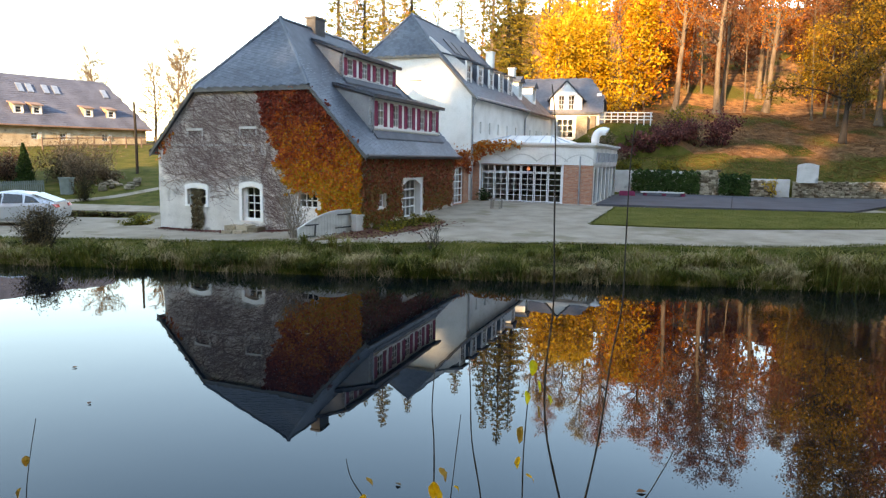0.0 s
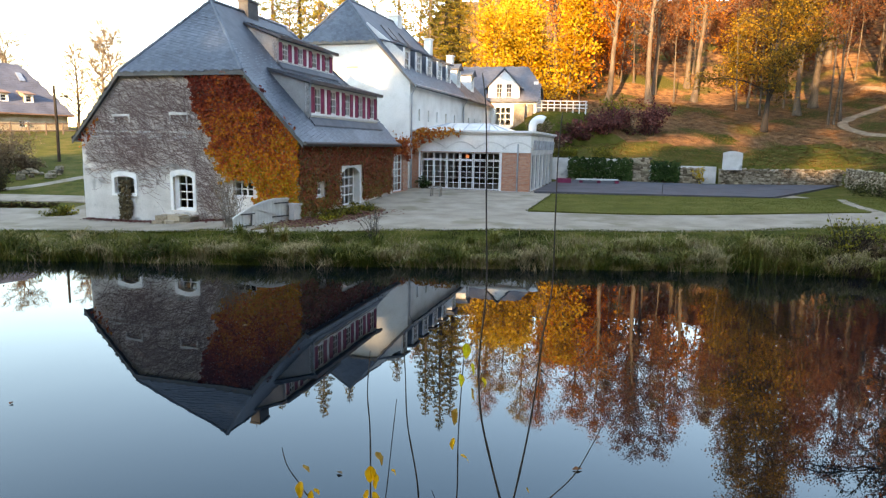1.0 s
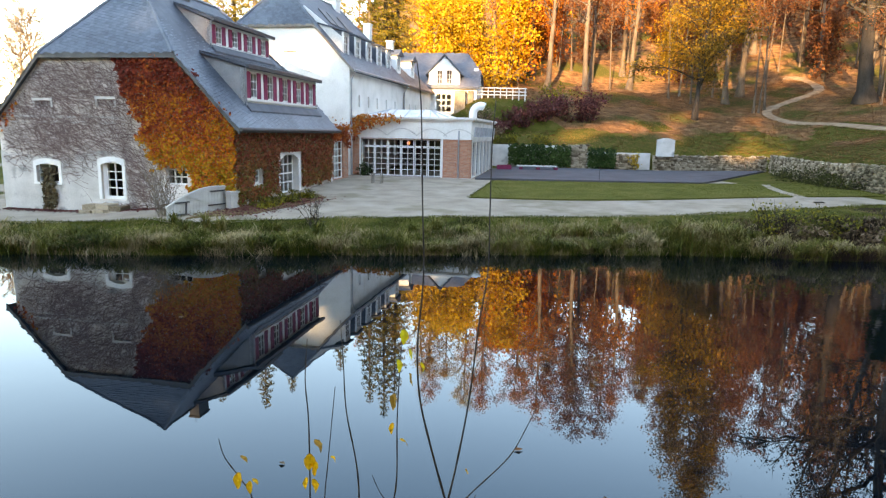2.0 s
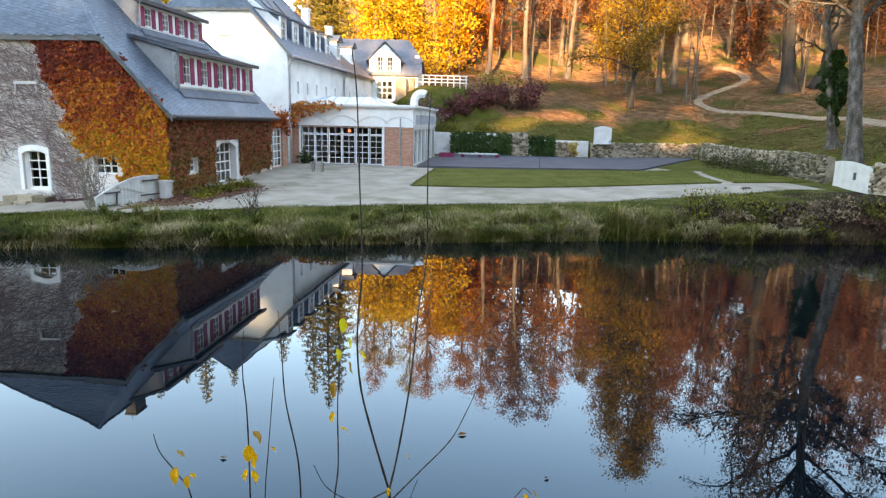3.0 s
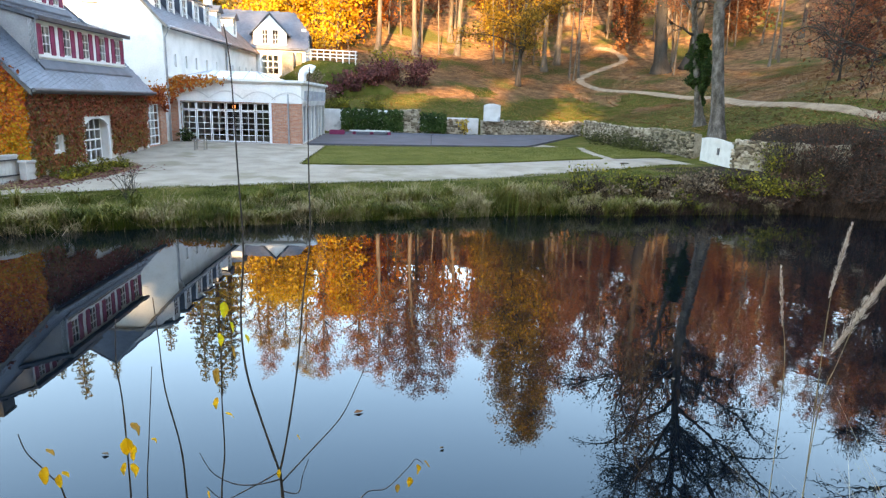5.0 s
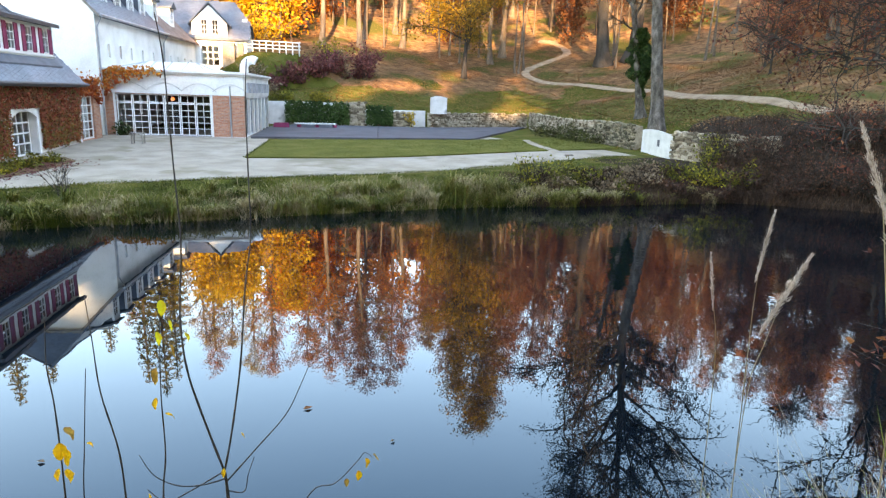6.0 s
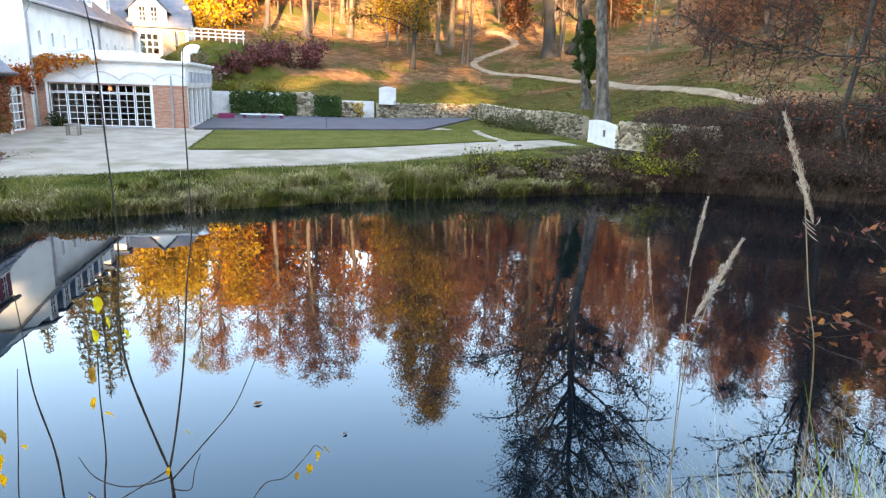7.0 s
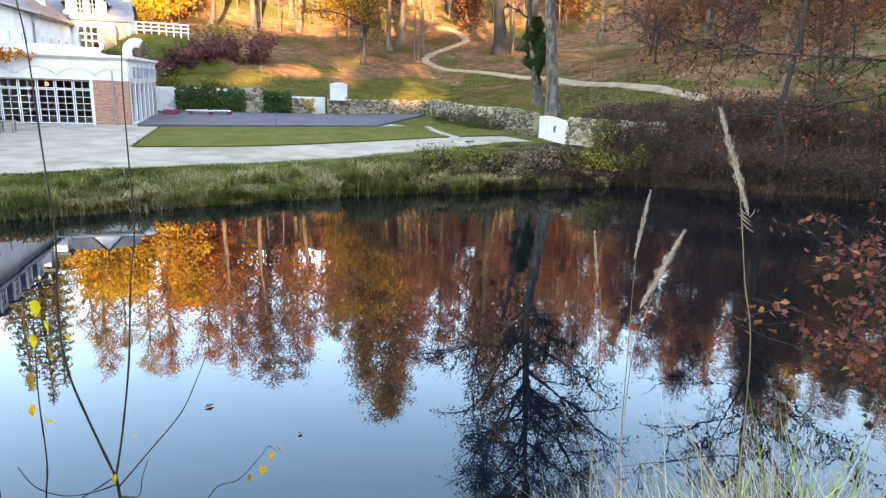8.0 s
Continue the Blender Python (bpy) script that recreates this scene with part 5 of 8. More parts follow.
KINDS["leaning"] = tree_meshes("oak_leaning", 64, 24, 0.75, 0.3, 26, 0.24, 0.5, 1600, 0.26, LEAF_BROWN, BARK_DARK, 0.6, subs=6, lean=0.1)
KINDS["young"] = tree_meshes("young_beech", 81, 9, 0.09, 0.06, 26, 0.26, 0.6, 4200, 0.22, LEAF_YELLOW, BARK, 0.55)
KINDS["young1"] = tree_meshes("young_beech", 83, 10, 0.09, 0.08, 26, 0.24, 0.6, 3600, 0.22, LEAF_ORANGE, BARK, 0.55)
KINDS["sapling"] = tree_meshes("young_oak", 82, 7, 0.07, 0.08, 22, 0.24, 0.7, 1500, 0.28, LEAF_BROWN, BARK, 0.5)
KINDS["pole"] = tree_meshes("pole_beech", 95, 23, 0.11, 0.35, 20, 0.13, 0.8, 3600, 0.17, LEAF_BROWN, BARK, 0.5)
KINDS["thin"] = tree_meshes("thin_maple", 91, 12, 0.11, 0.1, 30, 0.3, 0.4, 5200, 0.11, LEAF_RED, BARK_DARK, 0.35, subs=7)
KINDS["fine0"] = tree_meshes("slope_oak", 92, 20, 0.24, 0.2, 30, 0.2, 0.6, 9000, 0.15, LEAF_BROWN, BARK, 0.6, subs=6)
KINDS["fine1"] = tree_meshes("slope_lime", 93, 18, 0.2, 0.12, 32, 0.2, 0.5, 9000, 0.15, LEAF_GOLD, BARK, 0.6, subs=6)
KINDS["pine0"] = conifer_meshes("larch", 71, 26, LEAF_PINE, BARK, reach=0.21, n=150, per=115, leaf=0.33)
KINDS["pine1"] = conifer_meshes("larch", 72, 27, LEAF_PINE, BARK_DARK, first=0.25, reach=0.19, n=130, per=105, leaf=0.33)
LABELS = {"beech": ("tall beech with orange autumn leaves on the slope", "tree"), "maple": ("broad maple with olive and golden leaves", "tree"), "brown": ("thin oak with sparse rust-brown leaves", "tree"), "olive": ("lime tree turning olive and gold", "tree"),
          "bare": ("nearly bare tree with pale twigs", "tree"), "big": ("large grey-barked oak with bare dark branches", "tree"), "ivied": ("grey-barked tree with dark ivy round its trunk", "tree"), "bony": ("bare dark tree with spreading twiggy branches", "tree"), "leaning": ("thick dark leaning oak trunk, nearly bare", "tree"), "young": ("young beech with golden leaves down to the ground", "tree"), "thin": ("thin-stemmed tree with sparse dull red leaves", "tree"), "fine": ("slender autumn tree above the pond's end", "tree"), "pole": ("slim straight forest tree with few brown leaves", "tree"), "sapling": ("young oak with rust-brown leaves", "tree"), "pine": ("tall larch with yellow-green needles", "tree")}


def plant(kind, x, y, scale=1.0, sink=0.0, turn=None):
    stem = kind.rstrip("0123456789")
    label, cat = LABELS[stem]
    turn = (0 if kind == "big" else RNG.uniform(0, 360)) if turn is None else turn
    ob = new("tree")
    ob.matrix_world = pose(x, y, ground_z(x, y) - sink, 0, 0, turn) @ Matrix.Diagonal((scale, scale, scale * RNG.uniform(0.94, 1.08), 1))
    tagged(ob, label, cat, stem + " trees")
    for nm, me in zip(("trunk", "crown"), KINDS[kind]):
        if me:
            o = new(nm, me)
            o.parent = ob
    return ob


# named trees on and round the slope
for kind, x, y, sc in [("maple", 37.0, 60.8, 1.0), ("brown0", 48.0, 69.9, 1.2), ("brown1", 39.0, 82.3, 1.2), ("brown0", 30.2, 73.0, 1.1), ("beech0", 25.8, 74.0, 0.95), ("brown0", 44.6, 67.4, 1.0), ("leaning", 54.3, 58.3, 1.0), ("leaning", 57.4, 57.2, 0.95),
                       ("big", 28.8, 25.9, 1.0), ("beech1", 12.2, 80.0, 0.8), ("beech1", 16.5, 84.0, 0.78), ("beech0", 21.0, 79.0, 0.86), ("beech0", 26.5, 82.0, 0.95), ("brown0", 33.5, 80.0, 1.05),
                       ("beech2", -12.2, 95.0, 0.85), ("beech2", -6.2, 92.0, 0.82), ("beech1", -1.4, 94.0, 0.78), ("beech2", 3.4, 92.0, 0.85), ("pine0", -13.2, 82.0, 0.95), ("pine1", -10.6, 86.0, 0.95), ("pine0", -7.6, 80.0, 1.0), ("pine1", -4.6, 87.0, 0.95), ("beech1", -9.0, 96.0, 0.7), ("pine0", 1.8, 80.0, 0.9), ("pine0", 5.4, 77.0, 1.0), ("pine1", 7.4, 79.0, 1.0), ("pine0", 9.0, 82.0, 0.95), ("beech1", 10.5, 92.0, 0.7),
                       ("bare", -42.0, 80.0, 0.72), ("bare", -35.5, 80.0, 0.62), ("bare", -31.0, 76.0, 0.68), ("bare", -27.6, 72.0, 0.66), ("bare", -52.0, 96.0, 0.6),
                       ("bony", 31.6, 14.4, 1.0), ("fine0", 38.5, 18.0, 0.5), ("fine0", 46.0, 24.0, 0.62), ("fine1", 47.0, 15.0, 0.55), ("fine0", 55.0, 32.0, 0.75), ("fine1", 43.0, 8.0, 0.55), ("brown1", 62.0, 44.0, 0.9), ("fine1", 42.0, 13.0, 0.45), ("fine1", 52.0, 22.0, 0.6), ("fine0", 58.0, 26.0, 0.66), ("fine0", 52.0, 8.0, 0.66), ("fine1", 60.0, 16.0, 0.7), ("fine0", 64.0, 34.0, 0.76), ("thin", 34.5, 3.0, 0.6), ("thin", 37.0, 10.0, 0.6), ("thin", 37.5, -2.0, 0.8), ("thin", 34.5, 14.0, 0.6), ("thin", 40.0, 5.0, 0.75), ("thin", 44.0, 30.0, 0.7), ("thin", 50.0, 27.0, 0.8), ("thin", 41.0, 23.0, 0.65), ("thin", 47.0, 19.5, 0.75), ("thin", 55.0, 38.0, 0.9), ("thin", 49.0, 34.0, 0.8), ("thin", 58.0, 31.0, 0.9), ("thin", 43.0, 17.0, 0.6)]:
    plant(kind, x, y, sc)
ivy_tree = plant("ivied", 31.8, 30.2, 0.8)
for ob in [ivy_tree]:
    at = ob.matrix_world.translation.copy()
    ob.matrix_world = Matrix.Translation(at) @ Matrix.Rotation(radians(-5), 4, Vector((0.75, 0.66, 0))) @ Matrix.Translation(-at) @ ob.matrix_world
cs = []
for k in range(15000):
    z = RNG.uniform(1.6, 7.2)
    a = RNG.uniform(0, 2 * math.pi)
    lump = 0.75 + 0.9 * noise.noise((math.cos(a) * 1.1, math.sin(a) * 1.1, z * 1.3))
    r = (0.4 + 0.8 * smooth(2.2, 4.2, z) * (1 - 0.85 * smooth(5.0, 7.2, z))) * lump * math.sqrt(RNG.uniform(0.3, 1))
    cs.append((r * math.cos(a), r * math.sin(a), z))
iv = new("ivy", stuff_mesh("ivy", *leaf_quads(cs, 0.14, 0.1), LEAF_GREEN))
iv.parent = ivy_tree
tagged(iv, "dark green ivy round the trunk", kind="stuff")
# the wood behind them
placed = []
for k in range(900):
    x, y = RNG.uniform(9, 130), RNG.uniform(18, 150)
    if not inside(HILL, x, y) or edge_distance(HILL_EDGE, x, y) < (27 if x > 45 else 30) or (x < 22 and y < 86) or x < 0.14 * y:
        continue
    if any((x - a) ** 2 + (y - b) ** 2 < 72 for a, b in placed):
        continue
    placed.append((x, y))
    az = math.degrees(math.atan2(x, y))
    roll = RNG.random()
    if az < 27 and RNG.random() < 0.55:
        continue
    if az < 17:
        kind = "beech1" if roll < 0.65 else "beech0"
    elif az < 27:
        kind = "beech0" if roll < 0.45 else "beech1" if roll < 0.6 else "brown0" if roll < 0.8 else "olive"
    elif az < 45:
        kind = "brown0" if roll < 0.4 else "brown1" if roll < 0.72 else "beech2" if roll < 0.88 else "olive"
    else:
        kind = "brown1" if roll < 0.4 else "brown0" if roll < 0.7 else "olive" if roll < 0.85 else "beech2"
    plant(kind, x, y, RNG.uniform(0.62, 0.95))
    if len(placed) > 95:
        break


for k in range(40):
    az, d = radians(RNG.uniform(17.5, 52)), RNG.uniform(76, 108)
    plant("pole", d * math.sin(az), d * math.cos(az), RNG.uniform(0.7, 1.05))
for k in range(26):
    az, d = radians(RNG.uniform(8, 20.5)), RNG.uniform(74, 100)
    plant("young" if az < radians(16.5) else "young1", d * math.sin(az), d * math.cos(az), RNG.uniform(0.6, 1.3))
for k in range(150):
    x, y = RNG.uniform(24, 95), RNG.uniform(10, 110)
    if inside(HILL, x, y) and edge_distance(HILL_EDGE, x, y) > (24 if x > 40 else 33):
        plant("sapling" if RNG.random() < 0.95 else "young", x, y, RNG.uniform(0.6, 1.3))


def shrub(x, y, z, w, h, n, leaf, mat, label, stems=14, name="shrub", bark=BARK_DARK, stem=0.012, droop=0.0, seed=None, category="shrub", group="", depth=None):
    """Stems that fan out from the ground, with leaves round them."""
    rng = random.Random(seed or int(x * 100 + y * 10))
    ob = thing(name, pose(x, y, z, 0, 0, rng.uniform(0, 360) if depth is None else 0), label, category, group)
    g, pts = Geo(), []
    for k in range(stems):
        az = k * 2.4
        r = w * 0.5 * math.sqrt(rng.random())
        dv = depth / w if depth else 1.0
        p = branch_points((rng.gauss(0, w * 0.12), rng.gauss(0, w * 0.12) * dv, -0.1), (math.cos(az) * r, math.sin(az) * r * dv, h * rng.uniform(0.6, 1.0)), math.hypot(r, h) * rng.uniform(0.75, 1.05), 5, rng, 0.14, -droop)
        g.tube(p, [stem * h / 2 * (1 - 0.16 * j) + stem * 0.3 for j in range(6)], 4, False)
        pts += p[1:]
        for s in range(4):
            j = rng.randint(1, 4)
            q = branch_points(p[j], (rng.gauss(0, 1), rng.gauss(0, 1) * dv, rng.gauss(0.5, 0.6)), h * rng.uniform(0.15, 0.4), 3, rng, 0.3, -droop)
            g.tube(q, [0.007, 0.006, 0.005, 0.003], 3, False)
            pts += q[1:]
    o = new("branchwork", stuff_mesh("branchwork", g.v, g.f, bark))
    o.parent = ob
    t = np.array([tuple(p) for p in pts])
    c = t[NPR.randint(0, len(t), n)] + NPR.normal(size=(n, 3)) * np.array([w, w if depth is None else depth, h]) * 0.07
    c[:, 2] = np.maximum(c[:, 2], 0.02)
    v, f = leaf_quads(c, leaf, 0.1)
    o = new("foliage", stuff_mesh("foliage", v, f, mat))
    o.parent = ob
    return ob


def on_ground(x, y):
    return x, y, ground_z(x, y)


shrub(*on_ground(24.6, 59.0), 3.4, 3.2, 1500, 0.22, LEAF_MAROON, "crimson-leaved shrub on the slope", group="slope shrubs")
for x, y, w, h in ((17.6, 57.6, 3.0, 1.9), (19.6, 57.9, 3.2, 2.0), (21.4, 58.6, 2.8, 2.0), (15.6, 57.2, 2.4, 1.5)):
    shrub(*on_ground(x, y), w, h, 1200, 0.2, LEAF_MAROON, "dark maroon shrub on the slope", group="slope shrubs")
shrub(*on_ground(22.4, 60.0), 2.6, 2.2, 700, 0.18, LEAF_GREY, "grey twiggy shrub on the slope", group="slope shrubs")
shrub(*on_ground(23.6, 64.5), 2.2, 2.6, 700, 0.2, LEAF_SHRUB, "yellow-green shrub on the slope", group="slope shrubs")
for x, y in ((13.2, 52.8), (15.5, 54.0), (12.0, 56.0), (18.0, 53.0)):
    shrub(*on_ground(x, y), 2.6, 0.8, 900, 0.13, LEAF_SHRUB, "low yellow-green bush on the bank", group="bank bushes")
for x, y, w, h in ((12.6, 56.0, 2.0, 1.8), (13.8, 57.6, 2.2, 2.0), (14.6, 55.4, 1.8, 1.2)):
    shrub(*on_ground(x, y), w, h, 700, 0.16, LEAF_GREY, "grey-brown twiggy shrub beside the orangery", 20, group="slope shrubs")
# left of the house
cypress = thing("cypress", pose(*on_ground(-27.3, 42.1)), "dark green cone-shaped cypress", "tree")
g = Geo()
g.tube([(0, 0, -0.1), (0.02, 0, 1.4), (0, 0.01, 2.6)], [0.06, 0.04, 0.01], 7)
part("trunk", g, BARK_DARK, cypress, smooth=True)
cs = []
for k in range(5200):
    z, a = 0.08 + 2.65 * RNG.random() ** 1.3, RNG.uniform(0, 2 * math.pi)
    r = 0.62 * (1 - z / 2.8) ** 0.75 * math.sqrt(RNG.uniform(0.25, 1)) * (1 + 0.45 * noise.noise((math.cos(a) * 1.6, math.sin(a) * 1.6, z * 2.2)))
    cs.append((r * math.cos(a), r * math.sin(a), z))
o = new("crown", stuff_mesh("crown", *leaf_quads(cs, 0.085), LEAF_GREEN))
o.parent = cypress
shrub(*on_ground(-21.2, 38.0), 0.7, 1.5, 1800, 0.07, LEAF_DARK, "dark twiggy shrub on the grass", group="left shrubs")
for x, y, w, h, mt in ((-30, 44, 5, 3.0, LEAF_GREY), (-33, 41, 5, 2.4, LEAF_RED), (-25.6, 43.4, 3.0, 2.5, LEAF_BRUSH), (-23.6, 42.6, 2.4, 2.4, LEAF_GREY), (-28.6, 42.6, 2.6, 2.2, LEAF_THICKET), (-24.6, 44.4, 2.6, 3.0, LEAF_GREY), (-22.6, 43.4, 1.6, 1.2, LEAF_GREY), (-36, 46, 5, 3.5, LEAF_GREY)):
    shrub(*on_ground(x, y), w, h, 3000, 0.1, mt, "dry autumn shrub at the meadow's edge", group="left shrubs")
shrub(*on_ground(-15.2, 24.1), 1.15, 1.75, 6500, 0.055, LEAF_BRUSH, "dense brown twiggy shrub on the pond bank", 80, group="bank shrubs")
shrub(*on_ground(-12.9, 32.0), 2.6, 0.5, 900, 0.1, LEAF_SHRUB, "low yellow-green ground cover at the wall", group="beds")
shrub(*on_ground(-14.9, 31.3), 1.5, 0.45, 1500, 0.08, LEAF_SHRUB, "low yellow-green ground cover at the wall", group="beds")
for k in range(9):
    shrub(*on_ground(-21.5 + k * 0.62, 33.7 + 0.1 * RNG.random()), 0.62, 0.36, 800, 0.06, LEAF_DARK, "small clipped dark bush in a row", 8, "clipped_bush", group="row of clipped bushes")
# beside the gate and the side door
shrub(*on_ground(-5.9, 25.3), 1.2, 2.0, 900, 0.05, LEAF_GREY, "bare climbing stems beside the gate", 26, bark=WOOD_GREY, group="beds")
for x, y in ((-2.4, 26.8), (-1.7, 28.2), (-0.8, 29.6)):
    shrub(*on_ground(x, y), 1.3, 0.5, 700, 0.09, LEAF_SHRUB, "low bed of yellowing plants by the wall", group="beds")
shrub(*on_ground(-0.3, 23.1), 0.9, 1.3, 60, 0.06, LEAF_GREY, "dry brown stalks on the bank", 14, group="bank shrubs")
shrub(*on_ground(2.6, 41.2), 0.9, 0.8, 500, 0.09, LEAF_GREEN, "small dark evergreen by the glazed door", 10, group="beds")
# right-hand bank
for x, y, w, h, n, mt, lab in ((20.6, 19.6, 2.2, 1.0, 900, LEAF_GREY, "grey twiggy bush on the bank"), (18.0, 20.4, 2.0, 1.0, 800, LEAF_SHRUB, "yellow-green bush on the bank"), (23.0, 19.0, 2.2, 0.9, 900, LEAF_SHRUB, "yellow-green bush on the bank"), (25.6, 18.0, 2.2, 0.9, 900, LEAF_THICKET, "dark brown bush on the bank"), (22.0, 18.6, 2.0, 0.7, 1000, LEAF_THICKET, "dark brown bush on the bank"), (23.6, 17.8, 1.8, 0.6, 900, LEAF_THICKET, "dark brown bush on the bank"), (17.0, 20.2, 1.6, 0.7, 700, LEAF_GREY, "grey twiggy bush on the bank"), (19.2, 19.4, 1.8, 0.7, 900, LEAF_GREY, "grey twiggy bush on the bank"), (24.2, 18.6, 1.8, 0.9, 700, LEAF_SHRUB, "yellow-green bush on the bank"), (15.9, 20.5, 1.4, 1.5, 420, LEAF_SHRUB, "slender sapling with yellow leaves"), (25.0, 19.5, 1.0, 1.8, 380, LEAF_SHRUB, "sapling with drooping yellow leaves")):
    shrub(*on_ground(x, y), w, h, n, 0.11, mt, lab, 18, group="right bank bushes")
for x, y, w, h in ((28.6, 19.6, 4.5, 3.4), (30.4, 16.6, 5, 3.8), (32.6, 13.2, 5, 3.8), (29.2, 15.0, 3.6, 2.6), (34.6, 9.6, 5.5, 4.2), (35.6, 5.2, 5.5, 4.5), (32.2, 10.5, 4, 2.6), (36, 0.5, 6, 5), (35.0, -4.0, 6, 5)):
    shrub(*on_ground(x, y), w, h * 0.55, 2300, 0.075, LEAF_MIXED, "dense dark shrub with sparse red-brown leaves", 80, group="dark shrubs at the pond's end", droop=0.06)
for x, y, w, h in ((26.4, 16.4, 2.4, 1.2), (27.6, 16.2, 3.0, 1.9), (28.9, 14.2, 3.2, 2.0), (30.2, 12.2, 3.2, 2.2), (31.4, 10.4, 3.4, 2.2), (32.6, 8.4, 3.6, 2.6), (33.6, 6.0, 3.6, 2.8), (34.0, 3.0, 4, 3), (34.0, 0.0, 4, 3), (27.3, 18.3, 2.6, 1.8),):
    shrub(*on_ground(x, y), w, h, 2200, 0.075, LEAF_THICKET, "low dense dark thicket at the water's edge", 70, group="dark shrubs at the pond's end", droop=0.1)


for x, y, w, h, n in ((30.0, 33.4, 2.2, 1.0, 700), (30.9, 35.9, 2.6, 1.2, 900), (32.0, 38.6, 2.4, 1.1, 700), (29.2, 31.2, 1.8, 0.8, 500), (33.2, 41.8, 2.0, 0.9, 500)):
    shrub(*on_ground(x - 0.5, y), w, h, n, 0.1, LEAF_WALL, "straggling green growth against the rubble wall", 16, group="growth along the wall")


# ---- creepers ----
def ivy_material(name, stops, z0, z1):
    m = leafy(name, [(0.1, 0.05, 0.02), (0.2, 0.1, 0.03)], translucent=0.2)
    nt = m.node_tree
    N, link = nt.nodes.new, nt.links.new
    ramp = next(n for n in nt.nodes if n.type == "VALTORGB")
    co, sep = N("ShaderNodeTexCoord"), N("ShaderNodeSeparateXYZ")
    link(co.outputs["Object"], sep.inputs[0])
    mr = N("ShaderNodeMapRange")
    mr.inputs["From Min"].default_value, mr.inputs["From Max"].default_value = z0, z1
    link(sep.outputs["Z"], mr.inputs["Value"])
    ad = N("ShaderNodeMath")
    ad.operation = "ADD"
    isl = N("ShaderNodeNewGeometry")
    sc = N("ShaderNodeMath")
    sc.operation = "MULTIPLY_ADD"
    link(isl.outputs["Random Per Island"], sc.inputs[0])
    sc.inputs[1].default_value, sc.inputs[2].default_value = 0.85, -0.42
    no = N("ShaderNodeTexNoise")
    no.inputs["Scale"].default_value = 0.9
    link(co.outputs["Object"], no.inputs["Vector"])
    s2 = N("ShaderNodeMath")
    s2.operation = "MULTIPLY_ADD"
    link(no.outputs["Fac"], s2.inputs[0])
    s2.inputs[1].default_value, s2.inputs[2].default_value = 0.9, -0.45
    link(mr.outputs["Result"], ad.inputs[0])
    link(sc.outputs[0], ad.inputs[1])
    a2 = N("ShaderNodeMath")
    a2.operation = "ADD"
    link(ad.outputs[0], a2.inputs[0])
    link(s2.outputs[0], a2.inputs[1])
    for l in list(ramp.inputs["Fac"].links):
        nt.links.remove(l)
    link(a2.outputs[0], ramp.inputs["Fac"])
    el = ramp.color_ramp.elements
    el[0].position, el[0].color = 0.02, (*stops[0], 1)
    el[1].position, el[1].color = 0.98, (*stops[-1], 1)
    for i, c in enumerate(stops[1:-1]):
        e = el.new((i + 1) / (len(stops) - 1))
        e.color = (*c, 1)
    return m


IVY_FRONT = ivy_material("autumn_ivy_front", [(0.42, 0.24, 0.022), (0.72, 0.32, 0.026), (0.7, 0.2, 0.026), (0.52, 0.105, 0.028), (0.36, 0.055, 0.028), (0.18, 0.03, 0.02)], 1.2, 6.2)
IVY_SIDE = ivy_material("autumn_ivy_side", [(0.2, 0.16, 0.04), (0.42, 0.13, 0.05), (0.32, 0.055, 0.05), (0.12, 0.125, 0.035), (0.36, 0.09, 0.055)], 0.8, 4.2)
IVY_BUFF = ivy_material("autumn_creeper_orange", [(0.26, 0.045, 0.02), (0.46, 0.1, 0.02), (0.52, 0.2, 0.03)], 3.2, 5.2)


def wall_leaves(parent, name, poly, holes, per_m2, leaf, mat, place, thick=0.16, label="", keep=None):
    s0, s1 = min(p[0] for p in poly), max(p[0] for p in poly)
    z0, z1 = min(p[1] for p in poly), max(p[1] for p in poly)
    cs = []
    for k in range(int((s1 - s0) * (z1 - z0) * per_m2)):
        s, z = RNG.uniform(s0, s1), RNG.uniform(z0, z1)
        e = 0.3 * noise.noise((s * 2.1, z * 2.1, 5)) + 0.22 * noise.noise((s * 6, z * 6, 3))
        if not inside(poly, s + e, z + e) or any(h[0] < s < h[1] and h[2] < z < h[3] for h in holes):
            continue
        if keep and not keep(s, z):
            continue
        bulge = thick * (0.35 + 0.65 * (0.5 + 0.5 * noise.noise((s * 1.4, z * 1.4, 9))))
        cs.append(place(s, -0.02 - bulge * RNG.random(), z))
    a, b = Vector(place(0, 0, 0)), Vector(place(0, -1, 0))
    v, f = leaf_quads(cs, leaf, 0, 0.45, normal=tuple(b - a), slim=0.85)
    ob = new(name, stuff_mesh(name, v, f, mat))
    ob.parent = parent
    return tagged(ob, label, kind="stuff")


FRONT_IVY = [(5.6, 6.8), (8.3, 6.8), (10.75, 4.1), (10.8, 0.95), (9.9, 1.25), (8.9, 1.5), (8.6, 2.3), (7.6, 2.35), (7.2, 2.5), (6.7, 3.4), (6.4, 4.6), (6.0, 5.6)]
wall_leaves(HOUSE, "ivy", FRONT_IVY, [(7.62, 8.3, 1.7, 2.4)], 1000, 0.088, IVY_FRONT, front_place, 0.24, "ivy turning from red above to yellow-green below")
wall_leaves(HOUSE, "ivy", [(-0.1, 0.95), (10.7, 1.4), (10.7, 3.98), (-0.1, 3.98)], [(3.8, 6.5, 0.5, 3.0), (1.42, 2.3, 1.66, 2.36)], 800, 0.092, IVY_SIDE, right_place, 0.22, "dark red-brown ivy")
